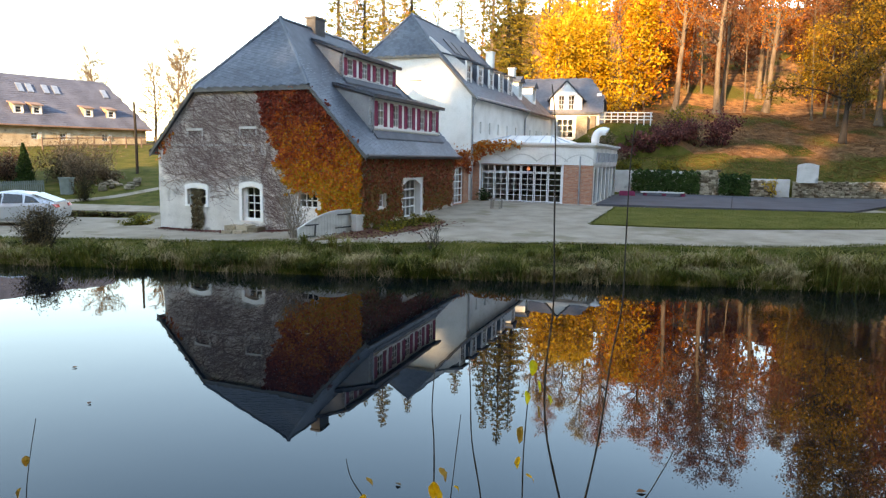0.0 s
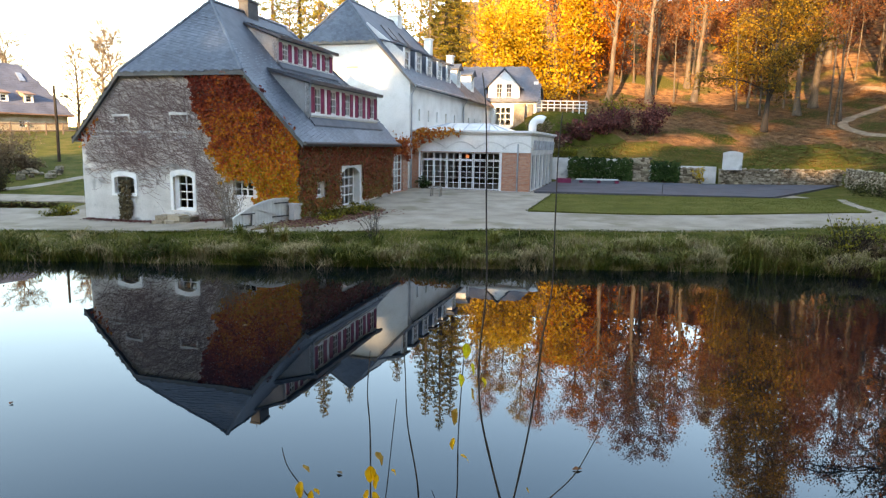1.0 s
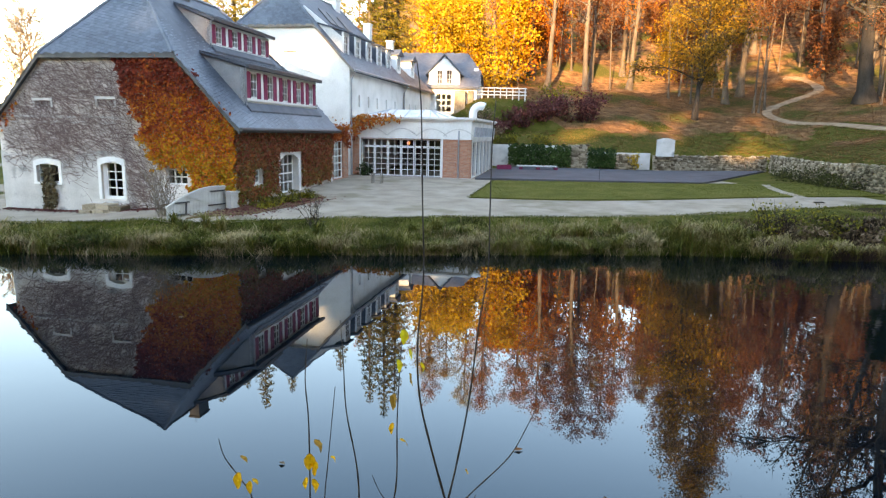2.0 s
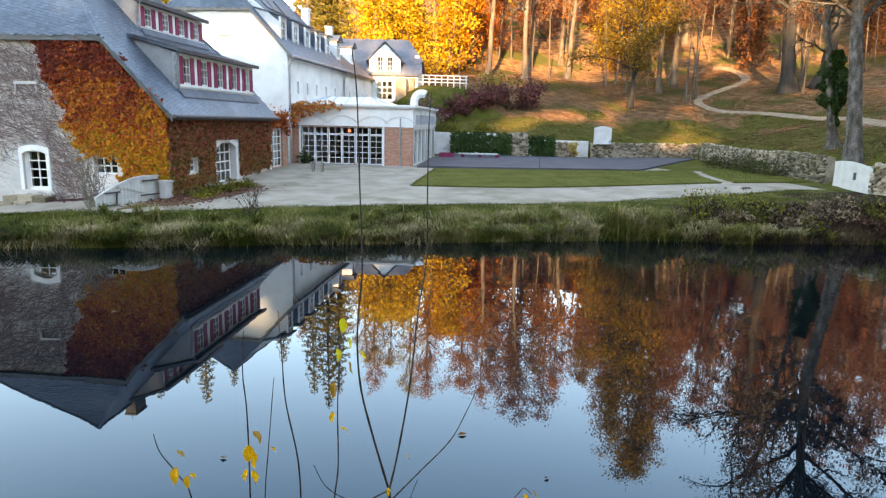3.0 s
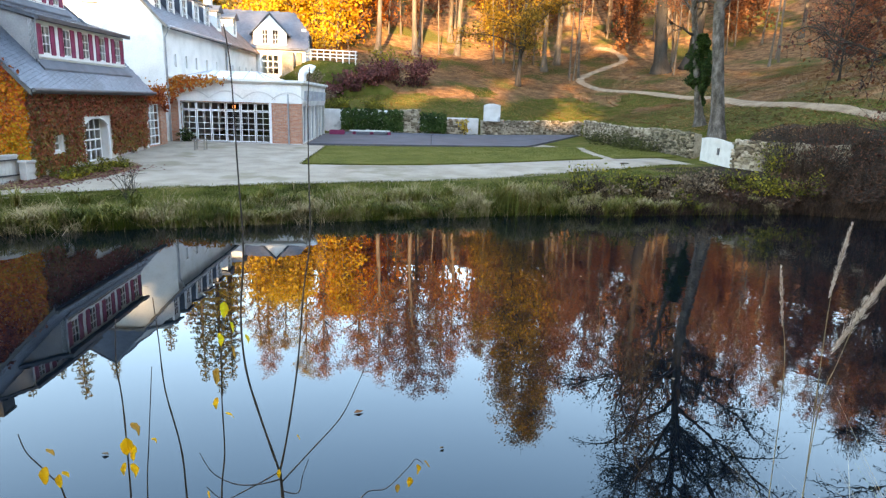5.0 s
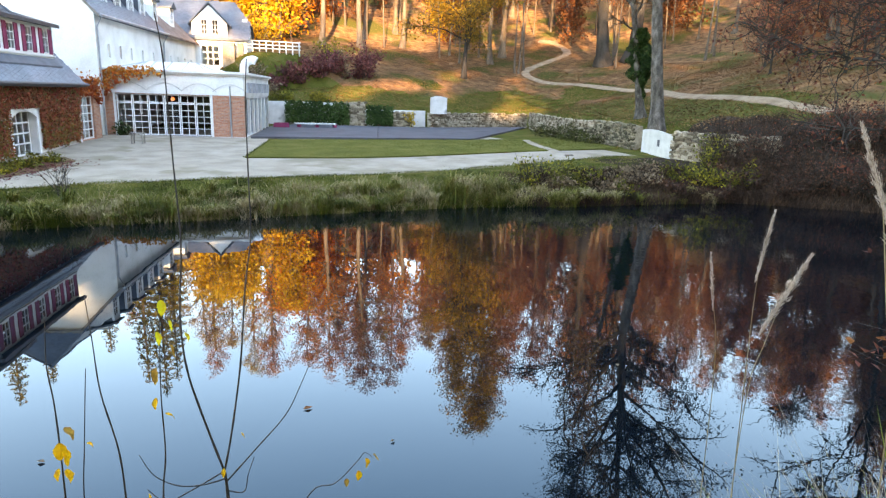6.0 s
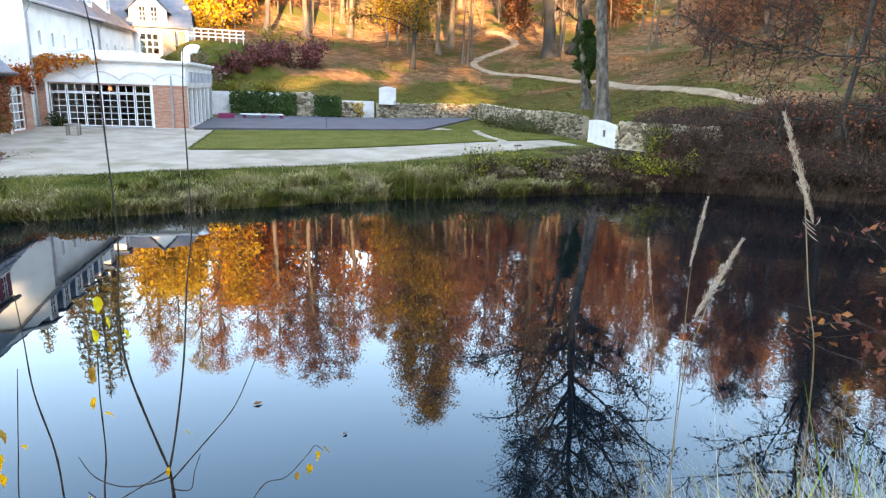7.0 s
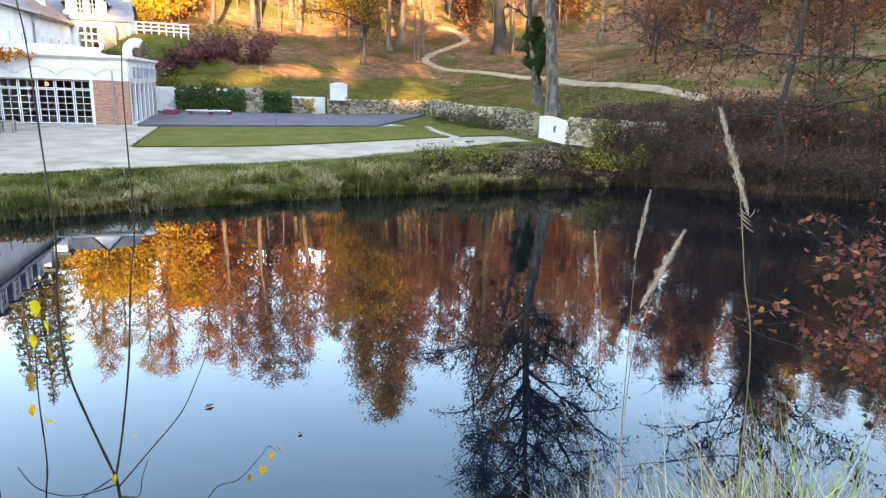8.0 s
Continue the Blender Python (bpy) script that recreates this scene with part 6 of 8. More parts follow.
wall_leaves(HOUSE, "ivy", [(0.05, 3.6), (0.9, 4.2), (1.1, 4.9), (0.4, 4.6), (-0.05, 4.1)], [], 90, 0.11, IVY_FRONT, front_place, 0.12)
wall_leaves(ORANGERY, "creeper", [(-9.6, 3.2), (-7.4, 3.4), (-6.8, 4.0), (-5.6, 4.5), (-4.2, 4.75), (-4.6, 5.0), (-9.6, 5.15)], [], 230, 0.13, IVY_BUFF, lambda s, d, z: (s, d - 0.25, z), 0.3, "orange creeper hanging over the fascia")
wall_leaves(LINK, "creeper", [(0.0, 3.3), (3.0, 3.0), (3.0, 4.5), (0.0, 4.2)], [(0.4, 2.0, 1, 3.45)], 260, 0.12, IVY_BUFF, side_place(W - 0.1), 0.3, "orange creeper")
wall_leaves(HOUSE, "creeper", [(1.85, 0.5), (2.6, 0.5), (2.62, 1.5), (2.55, 2.25), (2.0, 2.25), (1.86, 1.5)], [], 900, 0.085, LEAF_BRUSH, front_place, 0.15, "dark dry creeper below the window")


def bare_stems(parent, name, n, mat, label):
    """Leafless creeper stems fanning over the front wall."""
    g = Geo(front_place)
    rng = random.Random(5)
    roots = [(6.7, 0.5), (6.3, 0.6), (5.95, 2.6), (6.6, 2.4), (6.2, 4.2), (5.9, 5.2), (3.4, 2.8), (3.6, 3.6), (7.0, 1.2), (6.9, 1.9), (6.5, 1.4)]
    for k in range(n):
        s, z = roots[k % len(roots)] if k % 3 == 0 else (rng.uniform(0.6, 6.6), rng.uniform(2.3, 6.5))
        s, z = s + rng.gauss(0, 0.5), z + rng.gauss(0, 0.4)
        ang = rng.uniform(1.7, 3.35)
        pts = []
        for j in range(rng.randint(6, 15)):
            pts.append((s, -0.012 - 0.02 * rng.random(), z))
            ang += rng.gauss(0, 0.3)
            ang += (2.75 - ang) * 0.06
            s += 0.2 * math.cos(ang)
            z += 0.2 * math.sin(ang) * 0.8
            limit = min(6.8, 4.3 + s * 1.08 - 0.15)
            if s < 0.1 or z > limit or z < 0.5:
                break
            if any(h[0] - 0.15 < s < h[1] + 0.15 and h[2] - 0.1 < z < h[3] + 0.15 for h in (WIN_A, WIN_B)):
                break
        if len(pts) > 3:
            g.tube(pts, [0.006 * (1 - 0.6 * i / len(pts)) + 0.003 for i in range(len(pts))], 3, False)
    ob = new(name, stuff_mesh(name, g.v, g.f, mat))
    ob.parent = parent
    tagged(ob, label, kind="stuff")
    return ob


STEM = material("creeper_stems", [(0.14, 0.09, 0.085), (0.25, 0.175, 0.16)], 6, 50, 0.9, 0.2, spec=0.1)
bare_stems(HOUSE, "bare_creeper", 1650, STEM, "leafless mauve-grey creeper stems")


# ---- grass ----
GRASS = leafy("bank_grass", [(0.016, 0.021, 0.002), (0.042, 0.054, 0.005), (0.09, 0.1, 0.009), (0.26, 0.2, 0.07)], translucent=0.2, clump=0.7, vary=0.3, patch=2.2)
LAWN_BLADE = leafy("lawn_blades", [(0.045, 0.055, 0.009), (0.082, 0.09, 0.015), (0.15, 0.13, 0.035)], translucent=0.15, clump=0.5)
STRAW = leafy("straw_grass", [(0.13, 0.085, 0.04), (0.27, 0.19, 0.105), (0.44, 0.33, 0.2)], translucent=0.25, clump=2)
NEAR_STRAW = leafy("bleached_near_grass", [(0.26, 0.18, 0.1), (0.44, 0.34, 0.22), (0.62, 0.51, 0.37)], translucent=0.3, clump=2)
NEAR_GREEN = leafy("near_green_blades", [(0.12, 0.17, 0.02), (0.25, 0.3, 0.04), (0.42, 0.38, 0.1)], translucent=0.3, clump=2)


def blades(roots, heights, width, lean=0.5):
    """Tapering bent blades: five corners and two faces each."""
    r = np.asarray(roots, float)
    n = len(r)
    h = np.asarray(heights, float)[:, None]
    az = NPR.uniform(0, 2 * np.pi, n)
    side = np.stack([np.cos(az), np.sin(az), np.zeros(n)], 1) * width * NPR.uniform(0.6, 1.3, n)[:, None]
    az2 = NPR.uniform(0, 2 * np.pi, n)
    out = np.stack([np.cos(az2), np.sin(az2), np.zeros(n)], 1) * NPR.uniform(0, lean, n)[:, None] * h
    up = np.array([0, 0, 1.0])
    mid = r + out * 0.35 + up * h * 0.62
    tip = r + out * 1.05 + up * h * NPR.uniform(0.75, 1.0, n)[:, None]
    v = np.stack([r - side / 2, r + side / 2, mid + side * 0.35, mid - side * 0.35, tip], 1).reshape(-1, 3)
    i = np.arange(n)[:, None] * 5
    f = [tuple(q) for q in (i + np.array([0, 1, 2, 3])).tolist()] + [tuple(q) for q in (i + np.array([3, 2, 4])).tolist()]
    return v.tolist(), f


def grass_field(name, spots, tall, width, mat, label, lean=0.5, category="grass"):
    roots = [(x, y, z) for x, y, z, k in spots]
    v, f = blades(roots, [tall * k for *_, k in spots], width, lean)
    return tagged(new(name, stuff_mesh(name, v, f, mat)), label, category, kind="stuff")


spots, tuft = [], []
while len(spots) < 95000:
    x = RNG.uniform(-24, 25)
    y0, y1 = lerp_table(x, SHORE), lerp_table(x, YB)
    t = RNG.random() ** 1.15
    y = y0 - 0.3 + (y1 - y0 + 0.3) * t
    k = 0.35 + 1.3 * max(0.0, 0.5 + 0.9 * noise.noise((x * 0.8, y * 0.8, 2))) ** 1.5
    k *= 1.0 - 0.78 * smooth(0.3, 0.62, t)
    if t < 0.62 and RNG.random() < 0.85 * smooth(14.5, 18.5, x):
        continue
    spots.append((x, y, max(-0.05, ground_z(x, y)) - 0.02, max(0.2, k) * RNG.uniform(0.5, 1.3)))
grass_field("bank_grass", spots, 0.3, 0.017, GRASS, "long rough grass and reeds on the pond bank", 1.3)
for cx, cy, n, h in ((13.2, 20.6, 700, 1.0), (12.2, 20.8, 300, 0.9), (2.0, 21.4, 250, 0.8), (-9.5, 22.3, 300, 0.85), (-6.2, 22.0, 200, 0.8), (6.0, 21.2, 200, 0.75), (-13, 22.7, 300, 0.9)):
    for k in range(n):
        x, y = cx + RNG.gauss(0, 0.55), cy + RNG.gauss(0, 0.3)
        tuft.append((x, y, max(-0.03, ground_z(x, y)) - 0.02, h * RNG.uniform(0.5, 1.1)))
grass_field("reeds", tuft, 1.0, 0.03, LAWN_BLADE, "tall green reed clumps at the water's edge", 0.8, "reeds")
dry = []
clumps = [(x, lerp_table(x, SHORE) + RNG.uniform(0.5, 1.3)) for x in [RNG.uniform(-22, 16.5) for k in range(38)]]
for cx, cy in clumps + [(3.4, 21.8), (-7.2, 22.6), (-10.8, 22.9), (8.2, 21.6), (12.8, 21.4), (6.0, 22.0), (1.2, 22.0), (16.8, 20.4), (4.6, 22.3), (-2.6, 22.4), (9.2, 22.4), (-0.8, 22.6), (15.5, 21.2), (7.0, 22.6), (-5.0, 22.8), (11.4, 22.0)]:
    wide, many = RNG.uniform(0.25, 0.9), RNG.uniform(0.4, 1.3)
    for k in range(int(480 * many)):
        x, y = cx + RNG.gauss(0, wide), cy - 0.35 + RNG.gauss(0, 0.35)
        dry.append((x, y, max(-0.03, ground_z(x, y)) - 0.02, RNG.uniform(0.35, 1.0)))
grass_field("dry_grass", dry, 0.48, 0.02, STRAW, "straw-coloured dry grass tufts on the bank", 2.0)
lawn = []
while len(lawn) < 26000:
    x, y = RNG.uniform(6.5, 31), RNG.uniform(27, 37.5)
    if inside(LAWN_POLY, x, y):
        lawn.append((x, y, ground_z(x, y) + 0.045, RNG.uniform(0.6, 1.3)))
grass_field("lawn_grass", lawn, 0.035, 0.018, LAWN_BLADE, "short mown lawn grass", 0.6)

ragged = []
for k in range(9000):
    x = RNG.uniform(-24, 25)
    y = lerp_table(x, YB) + 0.12 * math.sin(x * 1.7) - 0.02 + RNG.gauss(0, 0.09) * (1 + 1.5 * max(0, noise.noise((x * 0.9, 0, 8))))
    ragged.append((x, y, ground_z(x, y) - 0.01, RNG.uniform(0.5, 1.4)))
for a, b in zip(LAWN_POLY, LAWN_POLY[1:] + LAWN_POLY[:1]):
    for k in range(int(140 * math.hypot(b[0] - a[0], b[1] - a[1]))):
        t = RNG.random()
        x, y = a[0] + (b[0] - a[0]) * t + RNG.gauss(0, 0.05), a[1] + (b[1] - a[1]) * t + RNG.gauss(0, 0.05)
        ragged.append((x, y, ground_z(x, y) + 0.02, RNG.uniform(0.4, 1.1)))
grass_field("edge_grass", ragged, 0.085, 0.016, LAWN_BLADE, "ragged grass along the edges of the gravel", 1.2)

DEAD = leafy("dead_stalks", [(0.022, 0.012, 0.009), (0.055, 0.03, 0.02), (0.13, 0.075, 0.048)], translucent=0.1, clump=1.2)
tangle = []
END = [(21.0, 18.0), (23.8, 17.3), (27, 14.8), (31, 10), (33.5, 4), (33.5, 0)]
for k in range(26000):
    i = RNG.choice((0, 1, 1, 2, 2, 3, 3, 4))
    (ax, ay), (bx, by), s = END[i], END[i + 1], RNG.random()
    u = RNG.random() ** 1.2 * 7 - 0.5
    dx, dy = (bx - ax), (by - ay)
    ln = math.hypot(dx, dy)
    x, y = ax + dx * s - dy / ln * u, ay + dy * s + dx / ln * u
    if x < 25.6 or inside([(24, 22.4), (27.4, 22.4), (29, 27), (24, 27)], x, y):
        continue
    tangle.append((x, y, max(-0.02, ground_z(x, y)) - 0.03, RNG.uniform(0.3, 1.0) * (0.5 + 0.5 * smooth(0, 2, u))))
for k in range(16000):
    x = RNG.uniform(14.5, 26)
    if RNG.random() > smooth(13.5, 18, x):
        continue
    y = lerp_table(x, SHORE) - 0.15 + RNG.random() ** 1.3 * 2.6
    tangle.append((x, y, max(-0.02, ground_z(x, y)) - 0.03, RNG.uniform(0.2, 0.55) * (0.6 + 0.7 * max(0, 0.5 + noise.noise((x * 1.3, y * 1.3, 4))))))
grass_field("dead_undergrowth", tangle, 1.0, 0.03, DEAD, "tangle of dead brown stalks hanging over the water", 1.3, "undergrowth")


def tussocks(name, centres, mat, label):
    """Clumps of arching blades: each blade leaves the heart of its clump, rises, and droops."""
    rows = []
    for x, y, z, size, many in centres:
        for k in range(many):
            rows.append((x + RNG.gauss(0, 0.07), y + RNG.gauss(0, 0.07), z, size * RNG.uniform(0.5, 1.15)))
    r = np.array(rows)
    n = len(r)
    az = NPR.uniform(0, 2 * np.pi, n)
    out = np.stack([np.cos(az), np.sin(az), np.zeros(n)], 1) * r[:, 3:4] * NPR.uniform(0.3, 1.0, n)[:, None]
    side = np.stack([-np.sin(az), np.cos(az), np.zeros(n)], 1) * NPR.uniform(0.009, 0.017, n)[:, None]
    up = np.array([0, 0, 1.0]) * r[:, 3:4]
    p = [r[:, :3] - 0.03 * np.array([0, 0, 1.0]), r[:, :3] + out * 0.25 + up * 0.5, r[:, :3] + out * 0.65 + up * 0.72, r[:, :3] + out * 1.05 + up * NPR.uniform(0.35, 0.7, n)[:, None]]
    v = np.stack([p[0] - side, p[0] + side, p[1] - side, p[1] + side, p[2] - side * 0.7, p[2] + side * 0.7, p[3]], 1).reshape(-1, 3)
    i = np.arange(n)[:, None] * 7
    f = [tuple(q) for q in (i + np.array([0, 1, 3, 2])).tolist()] + [tuple(q) for q in (i + np.array([2, 3, 5, 4])).tolist()] + [tuple(q) for q in (i + np.array([4, 5, 6])).tolist()]
    return tagged(new(name, stuff_mesh(name, v.tolist(), f, mat)), label, "grass", kind="stuff")


TUSSOCK = leafy("green_and_straw_tussocks", [(0.03, 0.038, 0.005), (0.075, 0.082, 0.012), (0.16, 0.14, 0.03), (0.36, 0.265, 0.14)], translucent=0.2, clump=0.6, vary=0.3, patch=2.4)
hearts = []
for k in range(620):
    x = RNG.uniform(-24, 24.5)
    y = lerp_table(x, SHORE) + abs(RNG.gauss(0.1, 0.75)) - 0.1
    if RNG.random() < 0.85 * smooth(15, 18.5, x):
        continue
    hearts.append((x, y, max(-0.02, ground_z(x, y)), RNG.uniform(0.3, 0.75), RNG.randint(40, 100)))
for k in range(420):
    a, d = RNG.uniform(0, 2 * math.pi), RNG.uniform(0.8, 9)
    x, y = d * math.cos(a), d * math.sin(a) - 1.0
    if y < 1.0 - 0.25 * abs(x) and not inside(POND, x, y):
        hearts.append((x, y, ground_z(x, y), RNG.uniform(0.15, 0.3), RNG.randint(25, 50)))
for k in range(9):
    x, y = 13.6 + RNG.gauss(0, 0.55), 20.5 + RNG.gauss(0, 0.2)
    hearts.append((x, y, max(-0.02, ground_z(x, y)), RNG.uniform(0.9, 1.35), 120))
tussocks("tussocks", hearts, TUSSOCK, "arching green and straw grass tussocks along the water")

for x, y, h in ((25.3, 17.3, 1.5), (24.6, 17.75, 1.2), (19.4, 19.0, 1.0)):
    shrub(*on_ground(x, y), 0.7, h, 260, 0.09, LEAF_SHRUB, "slender sapling with drooping yellow-green leaves", 7, group="right bank bushes", droop=0.12)

# ---- stone walls ----
def stone_mesh(seed):
    rng = random.Random(seed)
    bm = bmesh.new()
    bmesh.ops.create_cube(bm, size=1.0)
    bmesh.ops.bevel(bm, geom=bm.edges[:], offset=0.16, segments=1, affect="EDGES")
    for v in bm.verts:
        v.co += Vector((rng.gauss(0, 0.05), rng.gauss(0, 0.05), rng.gauss(0, 0.05)))
    me = bpy.data.meshes.new("stone")
    bm.to_mesh(me)
    bm.free()
    me.materials.append(STONE_PIECE)
    return me


STONES = [stone_mesh(i) for i in range(6)]


def stone_wall(name, line, height, label, pieces, thick=0.5, size=0.27):
    """A rubble wall along a line: mortar core, a stone face towards the court, a rough coping."""
    x0, y0 = line[0]
    ob = thing(name, Matrix.Identity(4), label, "stone wall")
    core, rest = Geo(), Geo()
    left = pieces
    for (ax, ay), (bx, by) in zip(line, line[1:]):
        n = max(1, int(math.hypot(bx - ax, by - ay) / 1.0))
        dx, dy = (bx - ax), (by - ay)
        ln = math.hypot(dx, dy)
        dx, dy = dx / ln, dy / ln
        nx, ny = dy, -dx
        if nx * (0 - ax) + ny * (30 - ay) < 0:
            nx, ny = -nx, -ny
        for k in range(n):
            p = [ax + (bx - ax) * k / n, ay + (by - ay) * k / n]
            q = [ax + (bx - ax) * (k + 1) / n, ay + (by - ay) * (k + 1) / n]
            zp, zq = court_z(*p), court_z(*q)
            core.add([(p[0], p[1], zp - 0.4), (q[0], q[1], zq - 0.4), (q[0], q[1], zq + height), (p[0], p[1], zp + height),
                      (p[0] - nx * thick, p[1] - ny * thick, zp - 0.4), (q[0] - nx * thick, q[1] - ny * thick, zq - 0.4), (q[0] - nx * thick, q[1] - ny * thick, zq + height), (p[0] - nx * thick, p[1] - ny * thick, zp + height)],
                     [(0, 1, 2, 3), (7, 6, 5, 4), (3, 2, 6, 7), (0, 3, 7, 4), (1, 5, 6, 2)])
        s = 0.0
        rows = int(height / (size * 0.62))
        for r in range(rows + 1):
            s = RNG.uniform(-0.2, 0)
            while s < ln:
                w = size * RNG.uniform(0.6, 1.5)
                h = size * 0.62 * RNG.uniform(0.75, 1.0)
                x, y = ax + dx * (s + w / 2), ay + dy * (s + w / 2)
                z = court_z(x, y) - 0.05 + (r + 0.5) * size * 0.62 + RNG.uniform(-0.06, 0.06)
                deep = RNG.uniform(0.14, 0.28)
                m = Matrix(((dx * w * 0.96, -nx * deep, 0, x), (dy * w * 0.96, -ny * deep, 0, y), (RNG.uniform(-0.06, 0.06), 0, h * RNG.uniform(0.8, 1.15), z), (0, 0, 0, 1)))
                me = STONES[RNG.randint(0, 5)]
                if left > 0:
                    left -= 1
                    o = new("stone", me)
                    o.parent = ob
                    o.matrix_world = m
                else:
                    base = len(rest.v)
                    rest.v.extend(tuple(m @ v.co) for v in me.vertices)
                    rest.f.extend(tuple(base + i for i in pl.vertices) for pl in me.polygons)
                s += w
    part("core", core, STONE, ob)
    if rest.v:
        o = new("rubble", stuff_mesh("rubble", rest.v, rest.f, STONE))
        o.parent = ob
        tagged(o, kind="stuff")
    return ob


stone_wall("stone_wall", [(28.0, 26.9), (29.8, 32.0), (31.7, 37.3), (33.9, 42.6), (36.0, 47.4)], 1.35, "grey rubble stone wall below the slope", 290)
stone_wall("stone_wall", [(36.2, 48.2), (31.0, 47.8), (25.8, 47.3)], 1.2, "sunlit pale rubble retaining wall", 0)
stone_wall("stone_wall", [(24.2, 47.8), (21.4, 48.6)], 1.25, "rubble retaining wall with ivy", 0)
stone_wall("stone_wall", [(20.6, 48.8), (19.2, 49.2)], 1.85, "rubble pier of the retaining wall", 0)
stone_wall("stone_wall", [(26.75, 22.9), (27.2, 21.0), (28.2, 18.2)], 1.4, "grey rubble stone wall by the water", 0)
g = Geo()
for a, b, top in (((12.0, 51.5), (19.2, 49.5), 3.2), ((20.5, 49.2), (25.5, 47.7), 2.75)):
    g.add([(a[0], a[1], 0.8), (b[0], b[1], 0.8), (b[0], b[1], top), (a[0], a[1], top), (a[0] + 0.1, a[1] + 0.4, 0.8), (b[0] + 0.1, b[1] + 0.4, 0.8), (b[0] + 0.1, b[1] + 0.4, top), (a[0] + 0.1, a[1] + 0.4, top)],
          [(0, 1, 2, 3), (7, 6, 5, 4), (3, 2, 6, 7), (0, 3, 7, 4), (1, 5, 6, 2), (0, 4, 5, 1)])
RETAIN = part("wall_terrace", g, PLASTER_BASE)
tagged(RETAIN, "pale rendered retaining wall behind the terrace", "wall", kind="structure")
for x0, y0, x1, y1, h0, h1 in ((14.6, 50.5, 19.3, 49.2, 0.1, 1.95), (20.6, 48.6, 22.6, 48.1, 0.1, 1.75)):
    ln = math.hypot(x1 - x0, y1 - y0)
    cs = []
    for k in range(int(ln * 2 * 500)):
        s, z = RNG.random(), RNG.uniform(h0, h1) + 0.2 * RNG.random()
        if z > h1 - 0.7 * abs(noise.noise((s * 9, 0, 1))) or z < 0.95 * abs(noise.noise((s * 6, 0, 7))) - 0.1:
            continue
        cs.append((x0 + (x1 - x0) * s, y0 + (y1 - y0) * s - 0.45 * RNG.random(), court_z(x0, y0) + z))
    v, f = leaf_quads(cs, 0.14, 0.0, 0.5, (0, -1, 0.2))
    tagged(new("ivy_hedge", stuff_mesh("ivy_hedge", v, f, LEAF_GREEN)), "dense dark green ivy hanging over the wall", "ivy", "wall ivy", kind="stuff")
shrub(23.9, 47.0, court_z(23.9, 47), 0.7, 1.6, 260, 0.13, LEAF_YELLOW, "small yellow shrub in the wall's gap", 8, group="beds")
# white block on the wall's end
BLOCK = thing("gate_pier", pose(25.7, 47.2, court_z(25.7, 47.2) + 1.2, 0, 0, -25), "white rendered pier with a rounded top", "pier")
g = Geo()
g.prism([(0, 0, 0), (1.35, 0, 0), (1.35, 0, 1.28)] + [(1.35 - 1.35 * i / 8, 0, 1.28 + 0.14 * math.sin(math.pi * i / 8)) for i in range(1, 8)] + [(0, 0, 1.28)], (0, 0.5, 0))
part("body", g, PLASTER_BASE, BLOCK)


# ---- white board gates ----
def board_gate(m, length, foot, heights, label):
    gate = thing("gate", m, label, "gate", "white board gates")
    n = int(length / 0.15)
    for i in range(n):
        a, b = length * i / n, length * (i + 1) / n
        t = (i + 0.5) / n
        top = heights(t)
        g = Geo()
        g.prism([(a + 0.005, 0, foot(i / n)), (b - 0.005, 0, foot((i + 1) / n)), (b - 0.005, 0, heights((i + 1) / n)), (a + 0.005, 0, heights(i / n))], (0, 0.03, 0))
        part("board", g, WOOD_WHITE, gate)
    g = Geo()
    for i in range(12):
        a, b = i / 12, (i + 1) / 12
        g.prism([(a * length, -0.02, heights(a) - 0.03), (b * length, -0.02, heights(b) - 0.03), (b * length, -0.02, heights(b) + 0.04), (a * length, -0.02, heights(a) + 0.04)], (0, 0.08, 0))
    part("top_rail", g, WOOD_WHITE, gate)
    return gate


LG = pose(-5.55, 24.35, 0, 0, 0, 52)
lgate = board_gate(LG, 2.85, lambda t: 0.6 + 0.25 * t, lambda t: 1.14 + 0.62 * math.sin(math.pi * min(0.56, 0.64 * t)), "weathered white wooden gate with arched top, standing ajar")
for s0, s1, z in ((0.1, 0.85, 0.82), (0.35, 1.0, 1.26), (1.9, 2.75, 1.05), (2.0, 2.75, 1.58)):
    g = Geo()
    g.box(s0, s1, -0.05, -0.02, z, z + 0.05)
    part("iron_strap", g, DARK_METAL, lgate, "black iron hinge strap")
g = Geo()
g.prism([(0.8, -0.04, 0.85), (0.86, -0.04, 0.85), (0.9, -0.04, 1.3), (0.84, -0.04, 1.3)], (0, 0.03, 0))
part("latch", g, DARK_METAL, lgate)
g = Geo()
g.prism([(0.9, -0.035, 1.5), (1.0, -0.035, 1.5), (2.5, -0.035, 1.05), (2.4, -0.035, 1.05)], (0, 0.02, 0))
part("brace", g, WOOD_WHITE, lgate)
POST = thing("gate_post", pose(-3.55, 26.45, 0.5, 0, 0, 50), "white plastered gate post at the house corner", "post")
g = Geo()
g.box(-0.2, 0.2, -0.15, 0.15, 0, 1.0)
g.box(-0.23, 0.23, -0.18, 0.18, 1.0, 1.08)
part("body", g, PLASTER_BASE, POST)
RG = pose(27.65, 25.95, 0, 0, 0, 252)
rgate = board_gate(RG, 3.1, lambda t: 1.24 - 0.06 * t, lambda t: 2.42 + 0.14 * math.sin(math.pi * min(1, 0.15 + t)), "white wooden gate in the rubble wall, closed")
g = Geo()
g.box(1.75, 1.9, -0.06, 0, 1.75, 2.1)
part("lock_plate", g, DARK_METAL, rgate)

